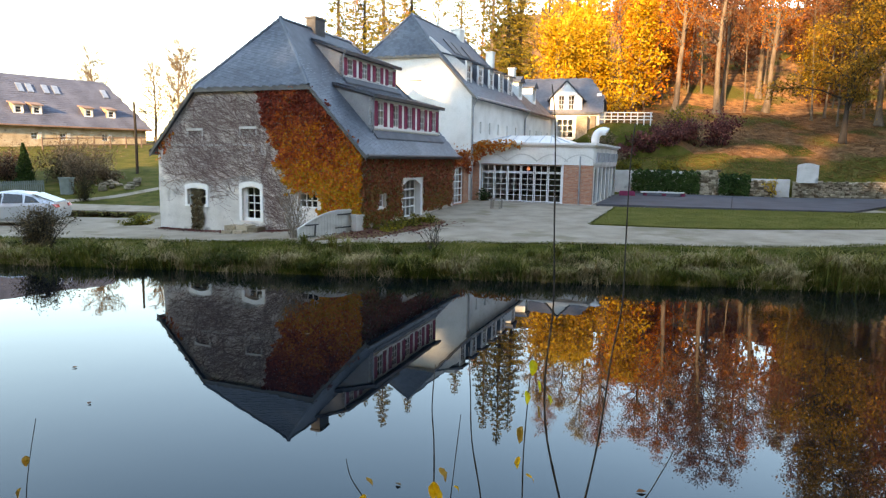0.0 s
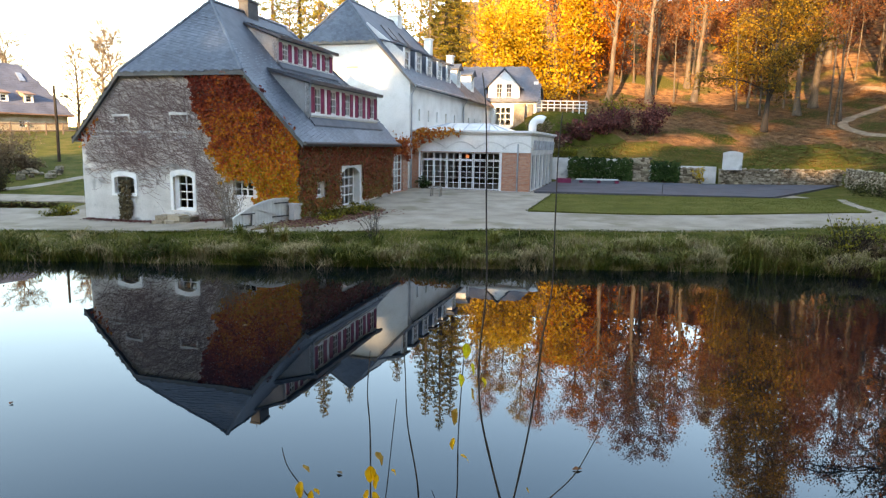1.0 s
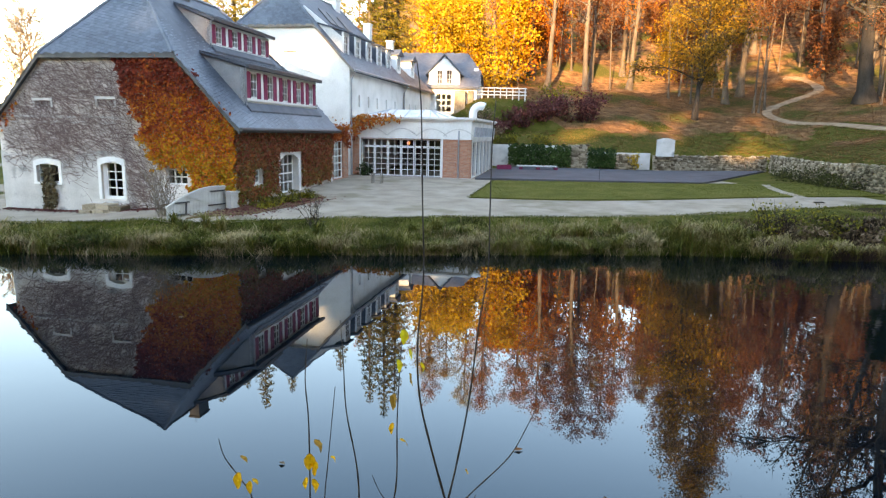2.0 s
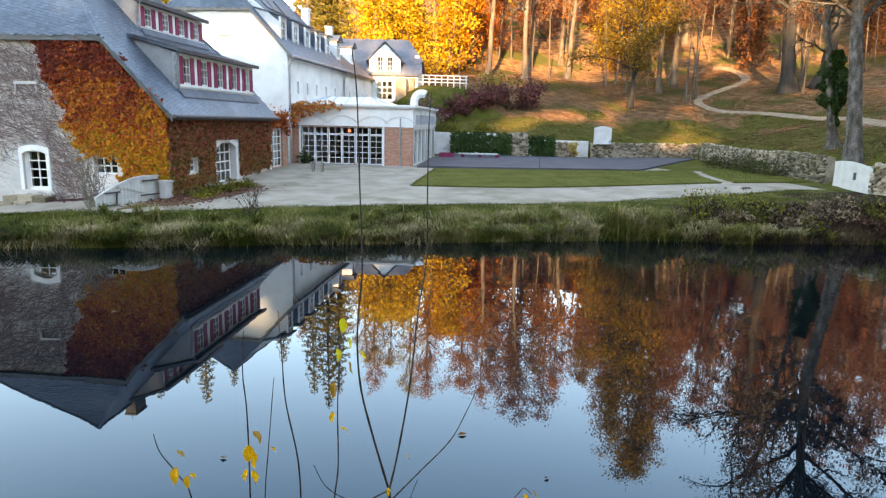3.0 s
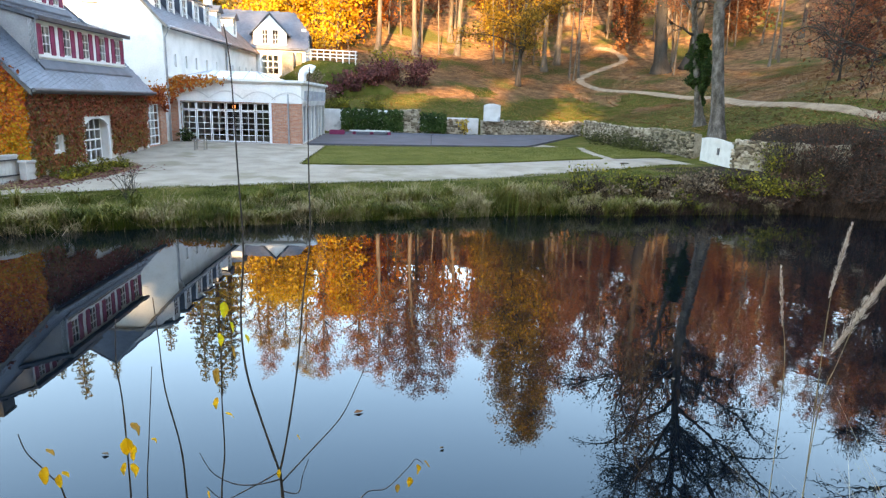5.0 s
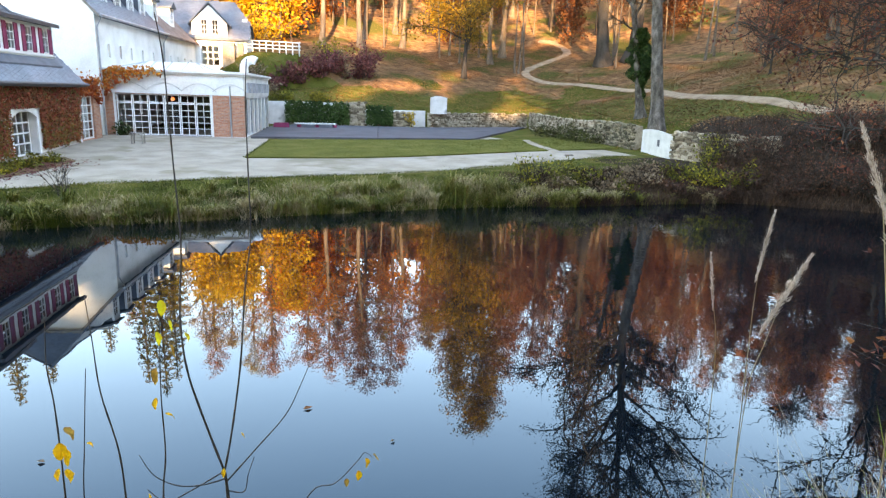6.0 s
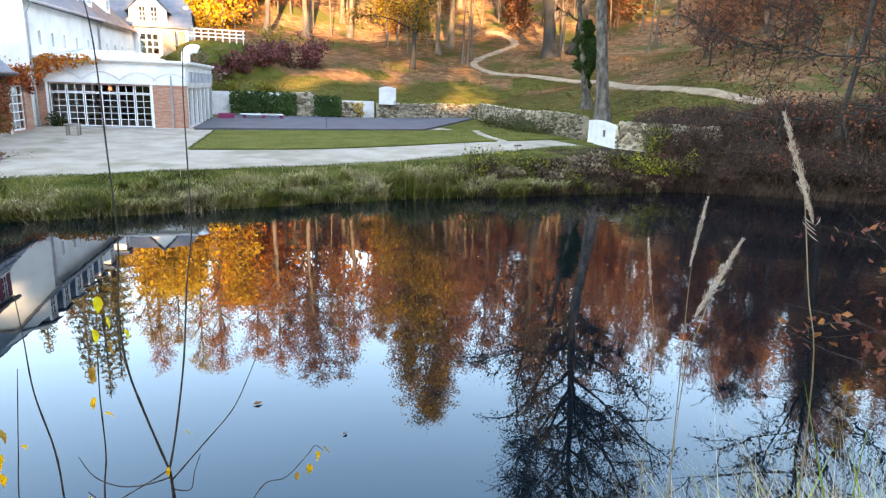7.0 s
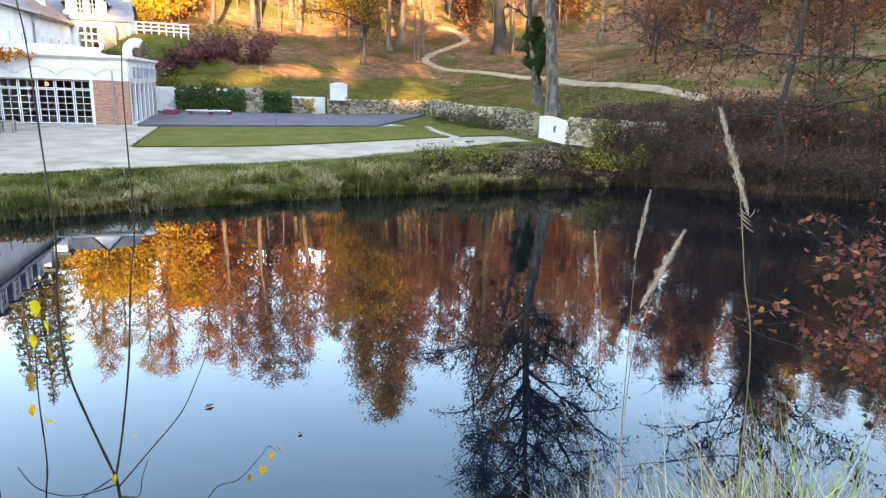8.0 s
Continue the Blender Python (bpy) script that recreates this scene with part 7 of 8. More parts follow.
# ---- silver car ----
CAR_PAINT = material("silver_car_paint", [(0.5, 0.51, 0.53), (0.6, 0.61, 0.63)], 0.5, 60, 0.25, 0.0, metal=0.35)
CAR_GLASS = material("tinted_car_glass", [(0.01, 0.012, 0.014), (0.02, 0.022, 0.024)], 1, 10, 0.05, 0.0)
TYRE = material("tyre_rubber", [(0.012, 0.012, 0.012), (0.03, 0.03, 0.03)], 5, 60, 0.85, 0.2)
TAIL = material("red_tail_light", [(0.4, 0.01, 0.01), (0.55, 0.02, 0.02)], 5, 60, 0.2, 0.0)
CAR = thing("car", pose(-20.6, 30.6, ground_z(-20.6, 30.6), 0, 0, 188), "silver sloping-roofed car parked on the gravel", "car")


def car_body():
    """Cross-sections along the length, lofted: x forward, y across."""
    g = Geo()
    prof = [(-2.35, 0.5, 0.78, 0.78, 0.82), (-2.25, 0.34, 1.02, 1.08, 0.9), (-1.7, 0.26, 1.06, 1.28, 0.94), (-0.9, 0.24, 1.02, 1.53, 0.95), (0.0, 0.24, 1.0, 1.6, 0.95), (0.6, 0.24, 0.98, 1.5, 0.95), (1.15, 0.24, 0.98, 1.08, 0.95), (1.8, 0.26, 0.9, 0.97, 0.93), (2.25, 0.32, 0.72, 0.84, 0.86), (2.38, 0.45, 0.6, 0.66, 0.7)]
    rings = []
    for x, lo, belt, top, w in prof:
        tw = w * (0.7 if top - belt > 0.2 else 0.86)
        half = [(w * 0.9, lo), (w, lo + 0.12), (w, belt - 0.1), (w * 0.97, belt), (tw, max(belt + 0.01, top - 0.06)), (tw * 0.8, top)]
        rings.append([(x, y, z) for y, z in half] + [(x, -y, z) for y, z in half[::-1]])
    k = len(rings[0])
    v = [p for r in rings for p in r]
    f = [(i * k + j, i * k + (j + 1) % k, (i + 1) * k + (j + 1) % k, (i + 1) * k + j) for i in range(len(rings) - 1) for j in range(k)]
    f += [tuple(range(k))[::-1], tuple((len(rings) - 1) * k + j for j in range(k))]
    g.add(v, f)
    return g


part("body", car_body(), CAR_PAINT, CAR, smooth=False)
for sg in (-1, 1):
    for pts in ([(-1.65, 1.1), (-1.0, 1.08), (-1.0, 1.42), (-1.35, 1.33)], [(-0.92, 1.07), (-0.05, 1.05), (-0.05, 1.5), (-0.85, 1.45)], [(0.03, 1.04), (1.0, 1.04), (0.55, 1.42), (0.03, 1.5)]):
        g = Geo()
        g.prism([(x, sg * (0.955 - (z - 1.0) * 0.5), z) for x, z in pts], (0, sg * 0.012, 0))
        part("side_window", g, CAR_GLASS, CAR, "dark tinted side window")
    g = Geo()
    g.prism([(-2.32, sg * 0.5, 0.86), (-2.32, sg * 0.86, 0.86), (-2.2, sg * 0.92, 1.02), (-2.28, sg * 0.5, 1.0)], (-0.04, 0, 0))
    part("tail_light", g, TAIL, CAR, "red tail light")
    for x in (-1.42, 1.42):
        g = Geo()
        n = 24
        y0, y1 = sg * 0.74, sg * 0.965
        for ring in range(n):
            a, b = 2 * math.pi * ring / n, 2 * math.pi * (ring + 1) / n
            g.add([(x + r * math.cos(t), y, 0.35 + r * math.sin(t)) for t in (a, b) for r, y in ((0.24, y1), (0.31, y1 + sg * 0.012), (0.35, y1 - sg * 0.03), (0.35, y0))], [(0, 1, 5, 4), (1, 2, 6, 5), (2, 3, 7, 6)])
        wh = part("wheel", g, TYRE, CAR, "black tyre with silver rim")
        g = Geo()
        for k in range(10):
            a = 2 * math.pi * k / 10
            g.prism([(x + 0.05 * math.cos(a - 0.6), y1 - sg * 0.02, 0.35 + 0.05 * math.sin(a - 0.6)), (x + 0.24 * math.cos(a - 0.1), y1 - sg * 0.02, 0.35 + 0.24 * math.sin(a - 0.1)), (x + 0.24 * math.cos(a + 0.1), y1 - sg * 0.02, 0.35 + 0.24 * math.sin(a + 0.1)), (x + 0.05 * math.cos(a + 0.6), y1 - sg * 0.02, 0.35 + 0.05 * math.sin(a + 0.6))], (0, sg * 0.02, 0))
        part("rim", g, ZINC, wh)
g = Geo()
g.prism([(-2.2, -0.62, 1.1), (-2.2, 0.62, 1.1), (-1.2, 0.58, 1.48), (-1.2, -0.58, 1.48)], (-0.012, 0, 0.02))
part("rear_window", g, CAR_GLASS, CAR)

# ---- meadow details ----
POLE = thing("utility_pole", pose(-22.2, 46.8, ground_z(-22.2, 46.8)), "slim dark wooden utility pole", "pole")
g = Geo()
g.tube([(0, 0, -0.3), (0.03, 0, 2.4), (0.0, 0, 5.1)], [0.11, 0.1, 0.08], 8)
part("shaft", g, BARK_DARK, POLE)
FENCE_BROWN = material("brown_fence_wood", [(0.09, 0.06, 0.045), (0.16, 0.11, 0.085)], 3, 30, 0.9, 0.3)
FENCE_TEAL = material("grey_green_fence_paint", [(0.1, 0.13, 0.12), (0.17, 0.2, 0.18)], 3, 30, 0.8, 0.3)
RAILS = thing("fence", pose(0, 0, 0), "brown post-and-rail fence across the meadow", "fence")
fence = [(-36.6 + i * 1.0, 59.2 + i * 1.08) for i in range(11)]
for (ax, ay), (bx, by) in zip(fence, fence[1:]):
    za, zb = ground_z(ax, ay), ground_z(bx, by)
    for h in (0.35, 1.0):
        g = Geo()
        g.tube([(ax, ay, za + h), (bx, by, zb + h)], [0.06, 0.06], 5)
        part("rail", g, FENCE_BROWN, RAILS)
for x, y in fence:
    g = Geo()
    g.tube([(x, y, ground_z(x, y) - 0.2), (x, y, ground_z(x, y) + 1.15)], [0.08, 0.07], 6)
    part("post", g, FENCE_BROWN, RAILS)
PICKET = thing("fence", Matrix.Identity(4), "grey-green picket fence below the shrubs", "fence")
for i in range(60):
    x, y = -31 + i * 0.11, 37.6 + 0.03 * i
    g = Geo()
    z = ground_z(x, y)
    g.prism([(x, y, z - 0.1), (x + 0.085, y, z - 0.1), (x + 0.085, y, z + 0.85), (x + 0.04, y, z + 0.92), (x, y, z + 0.85)], (0, 0.025, 0))
    part("picket", g, FENCE_TEAL, PICKET)
g = Geo()
g.tube([(-31, 37.65, ground_z(-31, 37.6) + 0.7), (-24.5, 39.45, ground_z(-24.5, 39.4) + 0.7)], [0.04, 0.04], 5)
part("rail", g, FENCE_TEAL, PICKET)
BIN = thing("bin", pose(-23.2, 39.7, ground_z(-23.2, 39.7)), "blue-grey rubbish bin by the fence", "bin")
g = Geo()
g.prism([(-0.26, -0.3, 0), (0.26, -0.3, 0), (0.3, -0.34, 0.95), (-0.3, -0.34, 0.95)], (0, 0.6, 0))
part("body", g, FENCE_TEAL, BIN)
g = Geo()
g.box(-0.33, 0.33, -0.38, 0.34, 0.95, 1.03)
part("lid", g, FENCE_TEAL, BIN)
for k in range(9):
    x, y = -21.4 + RNG.gauss(0, 0.8), 42.2 + RNG.gauss(0, 0.9)
    o = new("rock", STONES[k % 6])
    s = RNG.uniform(0.3, 0.7)
    o.matrix_world = pose(x, y, ground_z(x, y) + 0.12, 0, 0, k * 50) @ Matrix.Diagonal((s, s * 0.8, s * 0.6, 1))
    tagged(o, "grey boulder in the rock garden", "rock", "rock garden")
# terrace things: red-and-white bench, planter
BENCH = thing("bench", pose(14.2, 46.6, court_z(14.2, 46.6) + 0.12, 0, 0, -14), "low white bench slab on red supports", "bench")
g = Geo()
g.box(0, 3.0, 0, 0.8, 0.2, 0.28)
part("slab", g, WOOD_WHITE, BENCH)
for s in (0.2, 1.5, 2.8):
    g = Geo()
    g.box(s, s + 0.25, 0.1, 0.7, 0, 0.2)
    part("support", g, CRIMSON, BENCH)
CRATE = thing("planter", pose(12.6, 46.4, court_z(12.6, 46.4) + 0.12, 0, 0, -14), "red box planter on the terrace", "planter")
g = Geo()
g.box(0, 1.1, 0, 0.5, 0, 0.26)
g.box(0.05, 1.05, 0.05, 0.45, 0.26, 0.32)
part("box", g, CRIMSON, CRATE)
TAP = thing("post", pose(16.5, 36.9, court_z(16.5, 36.9), 0, 0, 0), "short pale stand pipe at the lawn's edge", "post")
g = Geo()
g.tube([(0, 0, 0), (0, 0, 0.75), (0.1, 0, 0.8)], [0.02, 0.016, 0.014], 6)
part("shaft", g, DARK_METAL, TAP)
STAND = thing("stand", pose(2.6, 35.8, court_z(2.6, 35.8), 0, 0, -20), "small low wooden stand on the gravel", "stand")
for s, t in ((0, 0), (0.5, 0), (0, 0.4), (0.5, 0.4)):
    g = Geo()
    g.box(s, s + 0.05, t, t + 0.05, 0, 0.5)
    part("leg", g, WOOD_GREY, STAND)
g = Geo()
g.box(-0.03, 0.58, -0.03, 0.48, 0.5, 0.55)
part("top", g, WOOD_GREY, STAND)


# ---- path up the slope ----
def ribbon(name, pts, width, lift, mat, label):
    g = Geo()
    pts = [Vector(p) for p in pts]
    fine = []
    for i in range(len(pts) - 1):
        p0, p1, p2, p3 = pts[max(0, i - 1)], pts[i], pts[i + 1], pts[min(len(pts) - 1, i + 2)]
        for k in range(8):
            t = k / 8
            fine.append(0.5 * ((2 * p1) + (p2 - p0) * t + (2 * p0 - 5 * p1 + 4 * p2 - p3) * t * t + (3 * p1 - p0 - 3 * p2 + p3) * t ** 3))
    fine.append(pts[-1])
    cross = []
    for i, p in enumerate(fine):
        d = (fine[min(i + 1, len(fine) - 1)] - fine[max(i - 1, 0)]).normalized()
        n = Vector((-d.y, d.x))
        w = width * (1 + 0.25 * noise.noise((p.x * 0.4, p.y * 0.4, 0)) + 0.3 * noise.noise((p.x * 1.7, p.y * 1.7, 5)))
        cross.append([p + n * w * s for s in (-0.5, -0.25, 0, 0.25, 0.5)])
    v = [(q.x, q.y, ground_z(q.x, q.y) + (lift if 0 < j < 4 else -0.05)) for row in cross for j, q in enumerate(row)]
    f = [(i * 5 + j, i * 5 + j + 1, (i + 1) * 5 + j + 1, (i + 1) * 5 + j) for i in range(len(cross) - 1) for j in range(4)]
    return tagged(new(name, stuff_mesh(name, v, f, mat, True)), label, "path", kind="structure")


ribbon("path", [(26.6, 35.2), (24.6, 32.0), (23.2, 29.4), (22.4, 27.0), (22.0, 25.4)], 0.8, 0.07, GRAVEL, "narrow worn track across the lawn's end")
ribbon("path", [(57.2, 74.5), (58.2, 72.2), (56.3, 67.3), (51.4, 65.0), (46.4, 62.6), (45.4, 58.0), (46.6, 52.5), (45.5, 44.3), (40.0, 34.8), (36.5, 28.0), (34.5, 23.5), (33.6, 19.0)], 1.25, 0.1, PATH_DIRT, "pale trodden path winding up the slope")
# fallen leaves on the slope, and on the gravel along the house
litter = []
while len(litter) < 130000:
    x, y = (RNG.uniform(10, 95), RNG.uniform(14, 100)) if len(litter) % 3 == 0 else (RNG.uniform(10, 58), RNG.uniform(20, 74))
    if inside(HILL, x, y):
        litter.append((x, y, ground_z(x, y) + 0.03))
v, f = leaf_quads(litter, 0.12, 3.0, 0.5)
LITTER = leafy("fallen_leaves", [(0.11, 0.05, 0.023), (0.23, 0.105, 0.045), (0.4, 0.19, 0.07)], translucent=0.0, clump=0.2)
tagged(new("fallen_leaves", stuff_mesh("fallen_leaves", v, f, LITTER)), "brown and orange fallen leaves on the slope", "leaves", kind="stuff")
near_wall = []
for k in range(1500):
    u = RNG.uniform(0.2, 7.5)
    p = HOUSE.matrix_world @ Vector((u, -0.1 - abs(RNG.gauss(0, 0.25)), 0))
    near_wall.append((p.x, p.y, ground_z(p.x, p.y) + 0.02))
for k in range(2400):
    a = RNG.random()
    x, y = -3.6 + 2.8 * a + RNG.gauss(0, 0.7), 25.0 + 4.5 * a + RNG.gauss(0, 0.6)
    near_wall.append((x, y, ground_z(x, y) + 0.03))
v, f = leaf_quads(near_wall, 0.09, 1.0, 0.5)
tagged(new("fallen_leaves", stuff_mesh("fallen_leaves", v, f, LEAF_MAROON)), "red fallen ivy leaves along the house wall", "leaves", kind="stuff")
# leaves adrift on the pond
for k, (x, y, s, mt) in enumerate([(2.46, 7.32, 0.14, LEAF_BROWN), (-6.8, 11.5, 0.1, LEAF_BROWN), (-5.6, 9.8, 0.1, LEAF_BROWN), (-0.5, 7.4, 0.1, LEAF_GREY), (3.1, 6.1, 0.07, LEAF_GREY), (7.2, 6.6, 0.1, LEAF_GREY), (1.4, 10.5, 0.08, LEAF_GREY), (5.0, 9.0, 0.08, LEAF_GREY), (-3.0, 14.0, 0.12, LEAF_GREY), (9.5, 12.0, 0.1, LEAF_GREY)]):
    g = Geo()
    g.add([(-s * 0.5, 0, 0.012), (-s * 0.1, s * 0.32, 0.03), (s * 0.5, s * 0.05, 0.02), (-s * 0.05, -s * 0.3, 0.025), (0, 0, 0.006)], [(0, 4, 1), (1, 4, 2), (2, 4, 3), (3, 4, 0)])
    o = new("floating_leaf", stuff_mesh("floating_leaf", g.v, g.f, mt))
    o.matrix_world = pose(x, y, 0.0, 0, 0, k * 47)
    tagged(o, "curled dry leaf afloat on the pond", "leaf", "floating leaves")


# ---- the near bank: saplings, grasses ----
def stem_curve(g, pts, r0, r1, sides=6):
    pts = [Vector(p) for p in pts]
    fine = []
    for i in range(len(pts) - 1):
        p0, p1, p2, p3 = pts[max(0, i - 1)], pts[i], pts[i + 1], pts[min(len(pts) - 1, i + 2)]
        for k in range(5):
            t = k / 5
            fine.append(0.5 * ((2 * p1) + (p2 - p0) * t + (2 * p0 - 5 * p1 + 4 * p2 - p3) * t * t + (3 * p1 - p0 - 3 * p2 + p3) * t ** 3))
    fine.append(pts[-1])
    n = len(fine) - 1
    g.tube(fine, [0.78 * (r0 + (r1 - r0) * i / n) * (1.22 if i % 4 == 2 else 1.0) for i in range(n + 1)], sides)


def big_leaf(parent, p, size, turn, tilt, mat, label=""):
    """A pointed leaf with a fold along its rib and a wavy rim."""
    g = Geo()
    n = 12
    rng = random.Random(int(turn * 7 + tilt * 13 + size * 999))
    curl, fold, broad = rng.uniform(0.1, 0.4), rng.uniform(0.08, 0.2), rng.uniform(0.22, 0.33)
    for sg in (-1, 1):
        rib, rim = [], []
        for i in range(n + 1):
            a = i / n
            w = broad * math.sin(math.pi * a ** 0.8) ** 0.75 * (1.0 + 0.16 * (i % 2) + rng.uniform(-0.12, 0.06)) if 0 < i < n else 0.004
            z = -curl * a * a + 0.05 * math.sin(7 * a + turn)
            rib.append((a, 0.03 * math.sin(5 * a), z))
            rim.append((a - 0.03, sg * w, z + fold * w * 2 + rng.uniform(-0.03, 0.03)))
        g.add(rib + rim, [(i, i + 1, n + 2 + i, n + 1 + i) if sg > 0 else (n + 1 + i, n + 2 + i, i + 1, i) for i in range(n)])
    size *= 0.66
    o = new("leaf", stuff_mesh("leaf", g.v, g.f, mat, True))
    o.parent = parent
    o.matrix_basis = Matrix.Translation(p) @ pose(0, 0, 0, 0, tilt, turn) @ Matrix.Scale(size, 4)
    return tagged(o, label)


NEAR_YELLOW = leafy("spotted_yellow_leaf", [(0.35, 0.12, 0.02), (0.8, 0.36, 0.012), (0.85, 0.47, 0.02)], clump=45, translucent=0.4, patch=2.2, vary=0.2)
NEAR_LEAF_GREEN = leafy("yellow_green_leaf", [(0.4, 0.42, 0.02), (0.62, 0.55, 0.03), (0.7, 0.42, 0.025)], clump=30, translucent=0.5)
NEAR_BROWN = leafy("dry_brown_leaf", [(0.2, 0.09, 0.02), (0.4, 0.2, 0.03)], clump=30, translucent=0.2)
SAP = thing("sapling", Matrix.Identity(4), "young sapling with forked bare stems on the near bank", "sapling")
for pts, a, b in (([(0.66, 2.5, 0.75), (0.61, 2.57, 1.6), (0.59, 2.58, 2.19), (0.58, 2.58, 2.33)], 0.0115, 0.0085),
                  ([(0.58, 2.58, 2.33), (0.5, 2.6, 2.63), (0.45, 2.6, 2.86), (0.44, 2.61, 3.1), (0.46, 2.6, 3.4), (0.45, 2.6, 3.74), (0.44, 2.61, 4.12), (0.42, 2.61, 4.29)], 0.0075, 0.0028),
                  ([(0.58, 2.58, 2.33), (0.62, 2.58, 2.52), (0.67, 2.57, 2.85), (0.7, 2.56, 3.19), (0.73, 2.55, 3.42), (0.73, 2.55, 3.67), (0.73, 2.55, 3.97), (0.74, 2.55, 4.14)], 0.0062, 0.0025),
                  ([(0.59, 2.58, 2.28), (0.72, 2.56, 2.42), (0.85, 2.52, 2.58), (0.92, 2.5, 2.73), (0.96, 2.49, 2.83)], 0.005, 0.002),
                  ([(0.58, 2.57, 2.3), (0.48, 2.55, 2.31), (0.38, 2.56, 2.33), (0.29, 2.57, 2.4), (0.24, 2.57, 2.51)], 0.0045, 0.002),
                  ([(0.58, 2.57, 2.34), (0.43, 2.56, 2.29), (0.33, 2.57, 2.26), (0.26, 2.57, 2.34)], 0.0045, 0.002),
                  ([(0.59, 2.58, 2.23), (0.66, 2.57, 2.21), (0.68, 2.56, 2.3), (0.71, 2.56, 2.38)], 0.004, 0.002)):
    g = Geo()
    stem_curve(g, pts, a, b)
    part("stem", g, TWIG, SAP, smooth=True)
for p, s, tn, tl, mt in (((0.57, 2.54, 2.37), 0.06, 250, 60, NEAR_YELLOW), ((0.655, 2.55, 2.52), 0.05, 20, 50, NEAR_YELLOW), ((0.45, 2.58, 3.02), 0.07, 330, 60, NEAR_LEAF_GREEN), ((0.26, 2.55, 2.33), 0.06, 20, 70, NEAR_YELLOW)):
    big_leaf(SAP, p, s, tn, tl, mt)


def shoot(label, stems, leaves):
    ob = thing("shoot", Matrix.Identity(4), label, "shoot", "thin shoots on the near bank")
    for pts, a, b in stems:
        g = Geo()
        stem_curve(g, pts, a, b)
        part("stem", g, TWIG, ob, smooth=True)
    for p, s, tn, tl, mt in leaves:
        big_leaf(ob, p, s, tn, tl, mt)
    return ob


shoot("thin upright shoot with yellow spotted leaves", [([(-0.05, 2.3, 0.85), (-0.03, 2.23, 1.8), (-0.02, 2.23, 2.56), (-0.02, 2.23, 2.93), (-0.03, 2.23, 3.1), (-0.02, 2.23, 3.26)], 0.006, 0.0022)],
      [((-0.02, 2.21, 2.82), 0.1, 280, 75, NEAR_YELLOW), ((-0.01, 2.21, 2.79), 0.09, 320, 60, NEAR_YELLOW), ((0.0, 2.22, 2.87), 0.08, 330, 40, NEAR_BROWN), ((-0.01, 2.22, 2.71), 0.08, 330, 60, NEAR_YELLOW), ((-0.03, 2.22, 2.72), 0.07, 230, 70, NEAR_YELLOW)])
shoot("thin bare upright shoot", [([(0.0, 2.45, 0.85), (0.02, 2.4, 1.8), (0.03, 2.38, 2.45), (0.05, 2.38, 2.7), (0.08, 2.38, 3.01)], 0.005, 0.002)], [((0.06, 2.37, 2.72), 0.05, 350, 40, NEAR_YELLOW)])
shoot("thin dark curved shoot", [([(0.2, 2.35, 0.95), (0.18, 2.3, 1.9), (0.17, 2.28, 2.48), (0.16, 2.28, 2.71), (0.12, 2.28, 2.95), (0.11, 2.28, 3.15), (0.1, 2.28, 3.31)], 0.007, 0.002)], [])
shoot("thin shoot with green and yellow leaves", [([(0.27, 2.4, 0.9), (0.29, 2.33, 1.9), (0.3, 2.32, 2.43), (0.32, 2.32, 2.63), (0.32, 2.32, 2.88), (0.33, 2.32, 3.11), (0.34, 2.32, 3.27)], 0.006, 0.002)],
      [((0.33, 2.3, 2.81), 0.07, 10, 30, NEAR_YELLOW), ((0.31, 2.3, 3.0), 0.1, 220, 65, NEAR_BROWN), ((0.32, 2.3, 3.14), 0.08, 300, 70, NEAR_LEAF_GREEN), ((0.36, 2.3, 3.18), 0.07, 20, 60, NEAR_LEAF_GREEN), ((0.34, 2.3, 3.26), 0.09, 280, 70, NEAR_LEAF_GREEN), ((0.3, 2.3, 2.88), 0.07, 230, 70, NEAR_YELLOW), ((0.36, 2.3, 3.08), 0.08, 340, 65, NEAR_BROWN)])
shoot("thin bent shoot with yellow leaves", [([(-0.12, 2.4, 0.85), (-0.16, 2.38, 1.9), (-0.24, 2.36, 2.53), (-0.28, 2.35, 2.65), (-0.34, 2.34, 2.76), (-0.36, 2.34, 2.84)], 0.005, 0.002)],
      [((-0.29, 2.33, 2.7), 0.1, 250, 70, NEAR_YELLOW), ((-0.25, 2.33, 2.66), 0.08, 250, 75, NEAR_YELLOW), ((-0.28, 2.33, 2.77), 0.06, 330, 30, NEAR_BROWN), ((-0.24, 2.33, 2.67), 0.05, 330, 30, NEAR_YELLOW)])
shoot("drooping shoot with yellow leaves over the water", [([(0.95, 3.0, 0.6), (1.0, 3.12, 1.4), (1.15, 3.11, 1.73), (1.28, 3.06, 1.78), (1.4, 3.02, 1.91), (1.44, 3.0, 1.97), (1.48, 2.98, 1.94)], 0.006, 0.002)],
      [((1.45, 3.0, 1.93), 0.1, 300, 70, NEAR_YELLOW), ((1.4, 3.0, 1.86), 0.1, 280, 75, NEAR_YELLOW), ((1.33, 3.0, 1.83), 0.07, 240, 50, NEAR_BROWN), ((1.48, 2.97, 1.96), 0.08, 340, 40, NEAR_BROWN)])
shoot("short bare upright shoot", [([(-1.15, 3.1, 0.5), (-0.92, 2.95, 1.6), (-0.86, 2.9, 2.3)], 0.005, 0.003)], [])
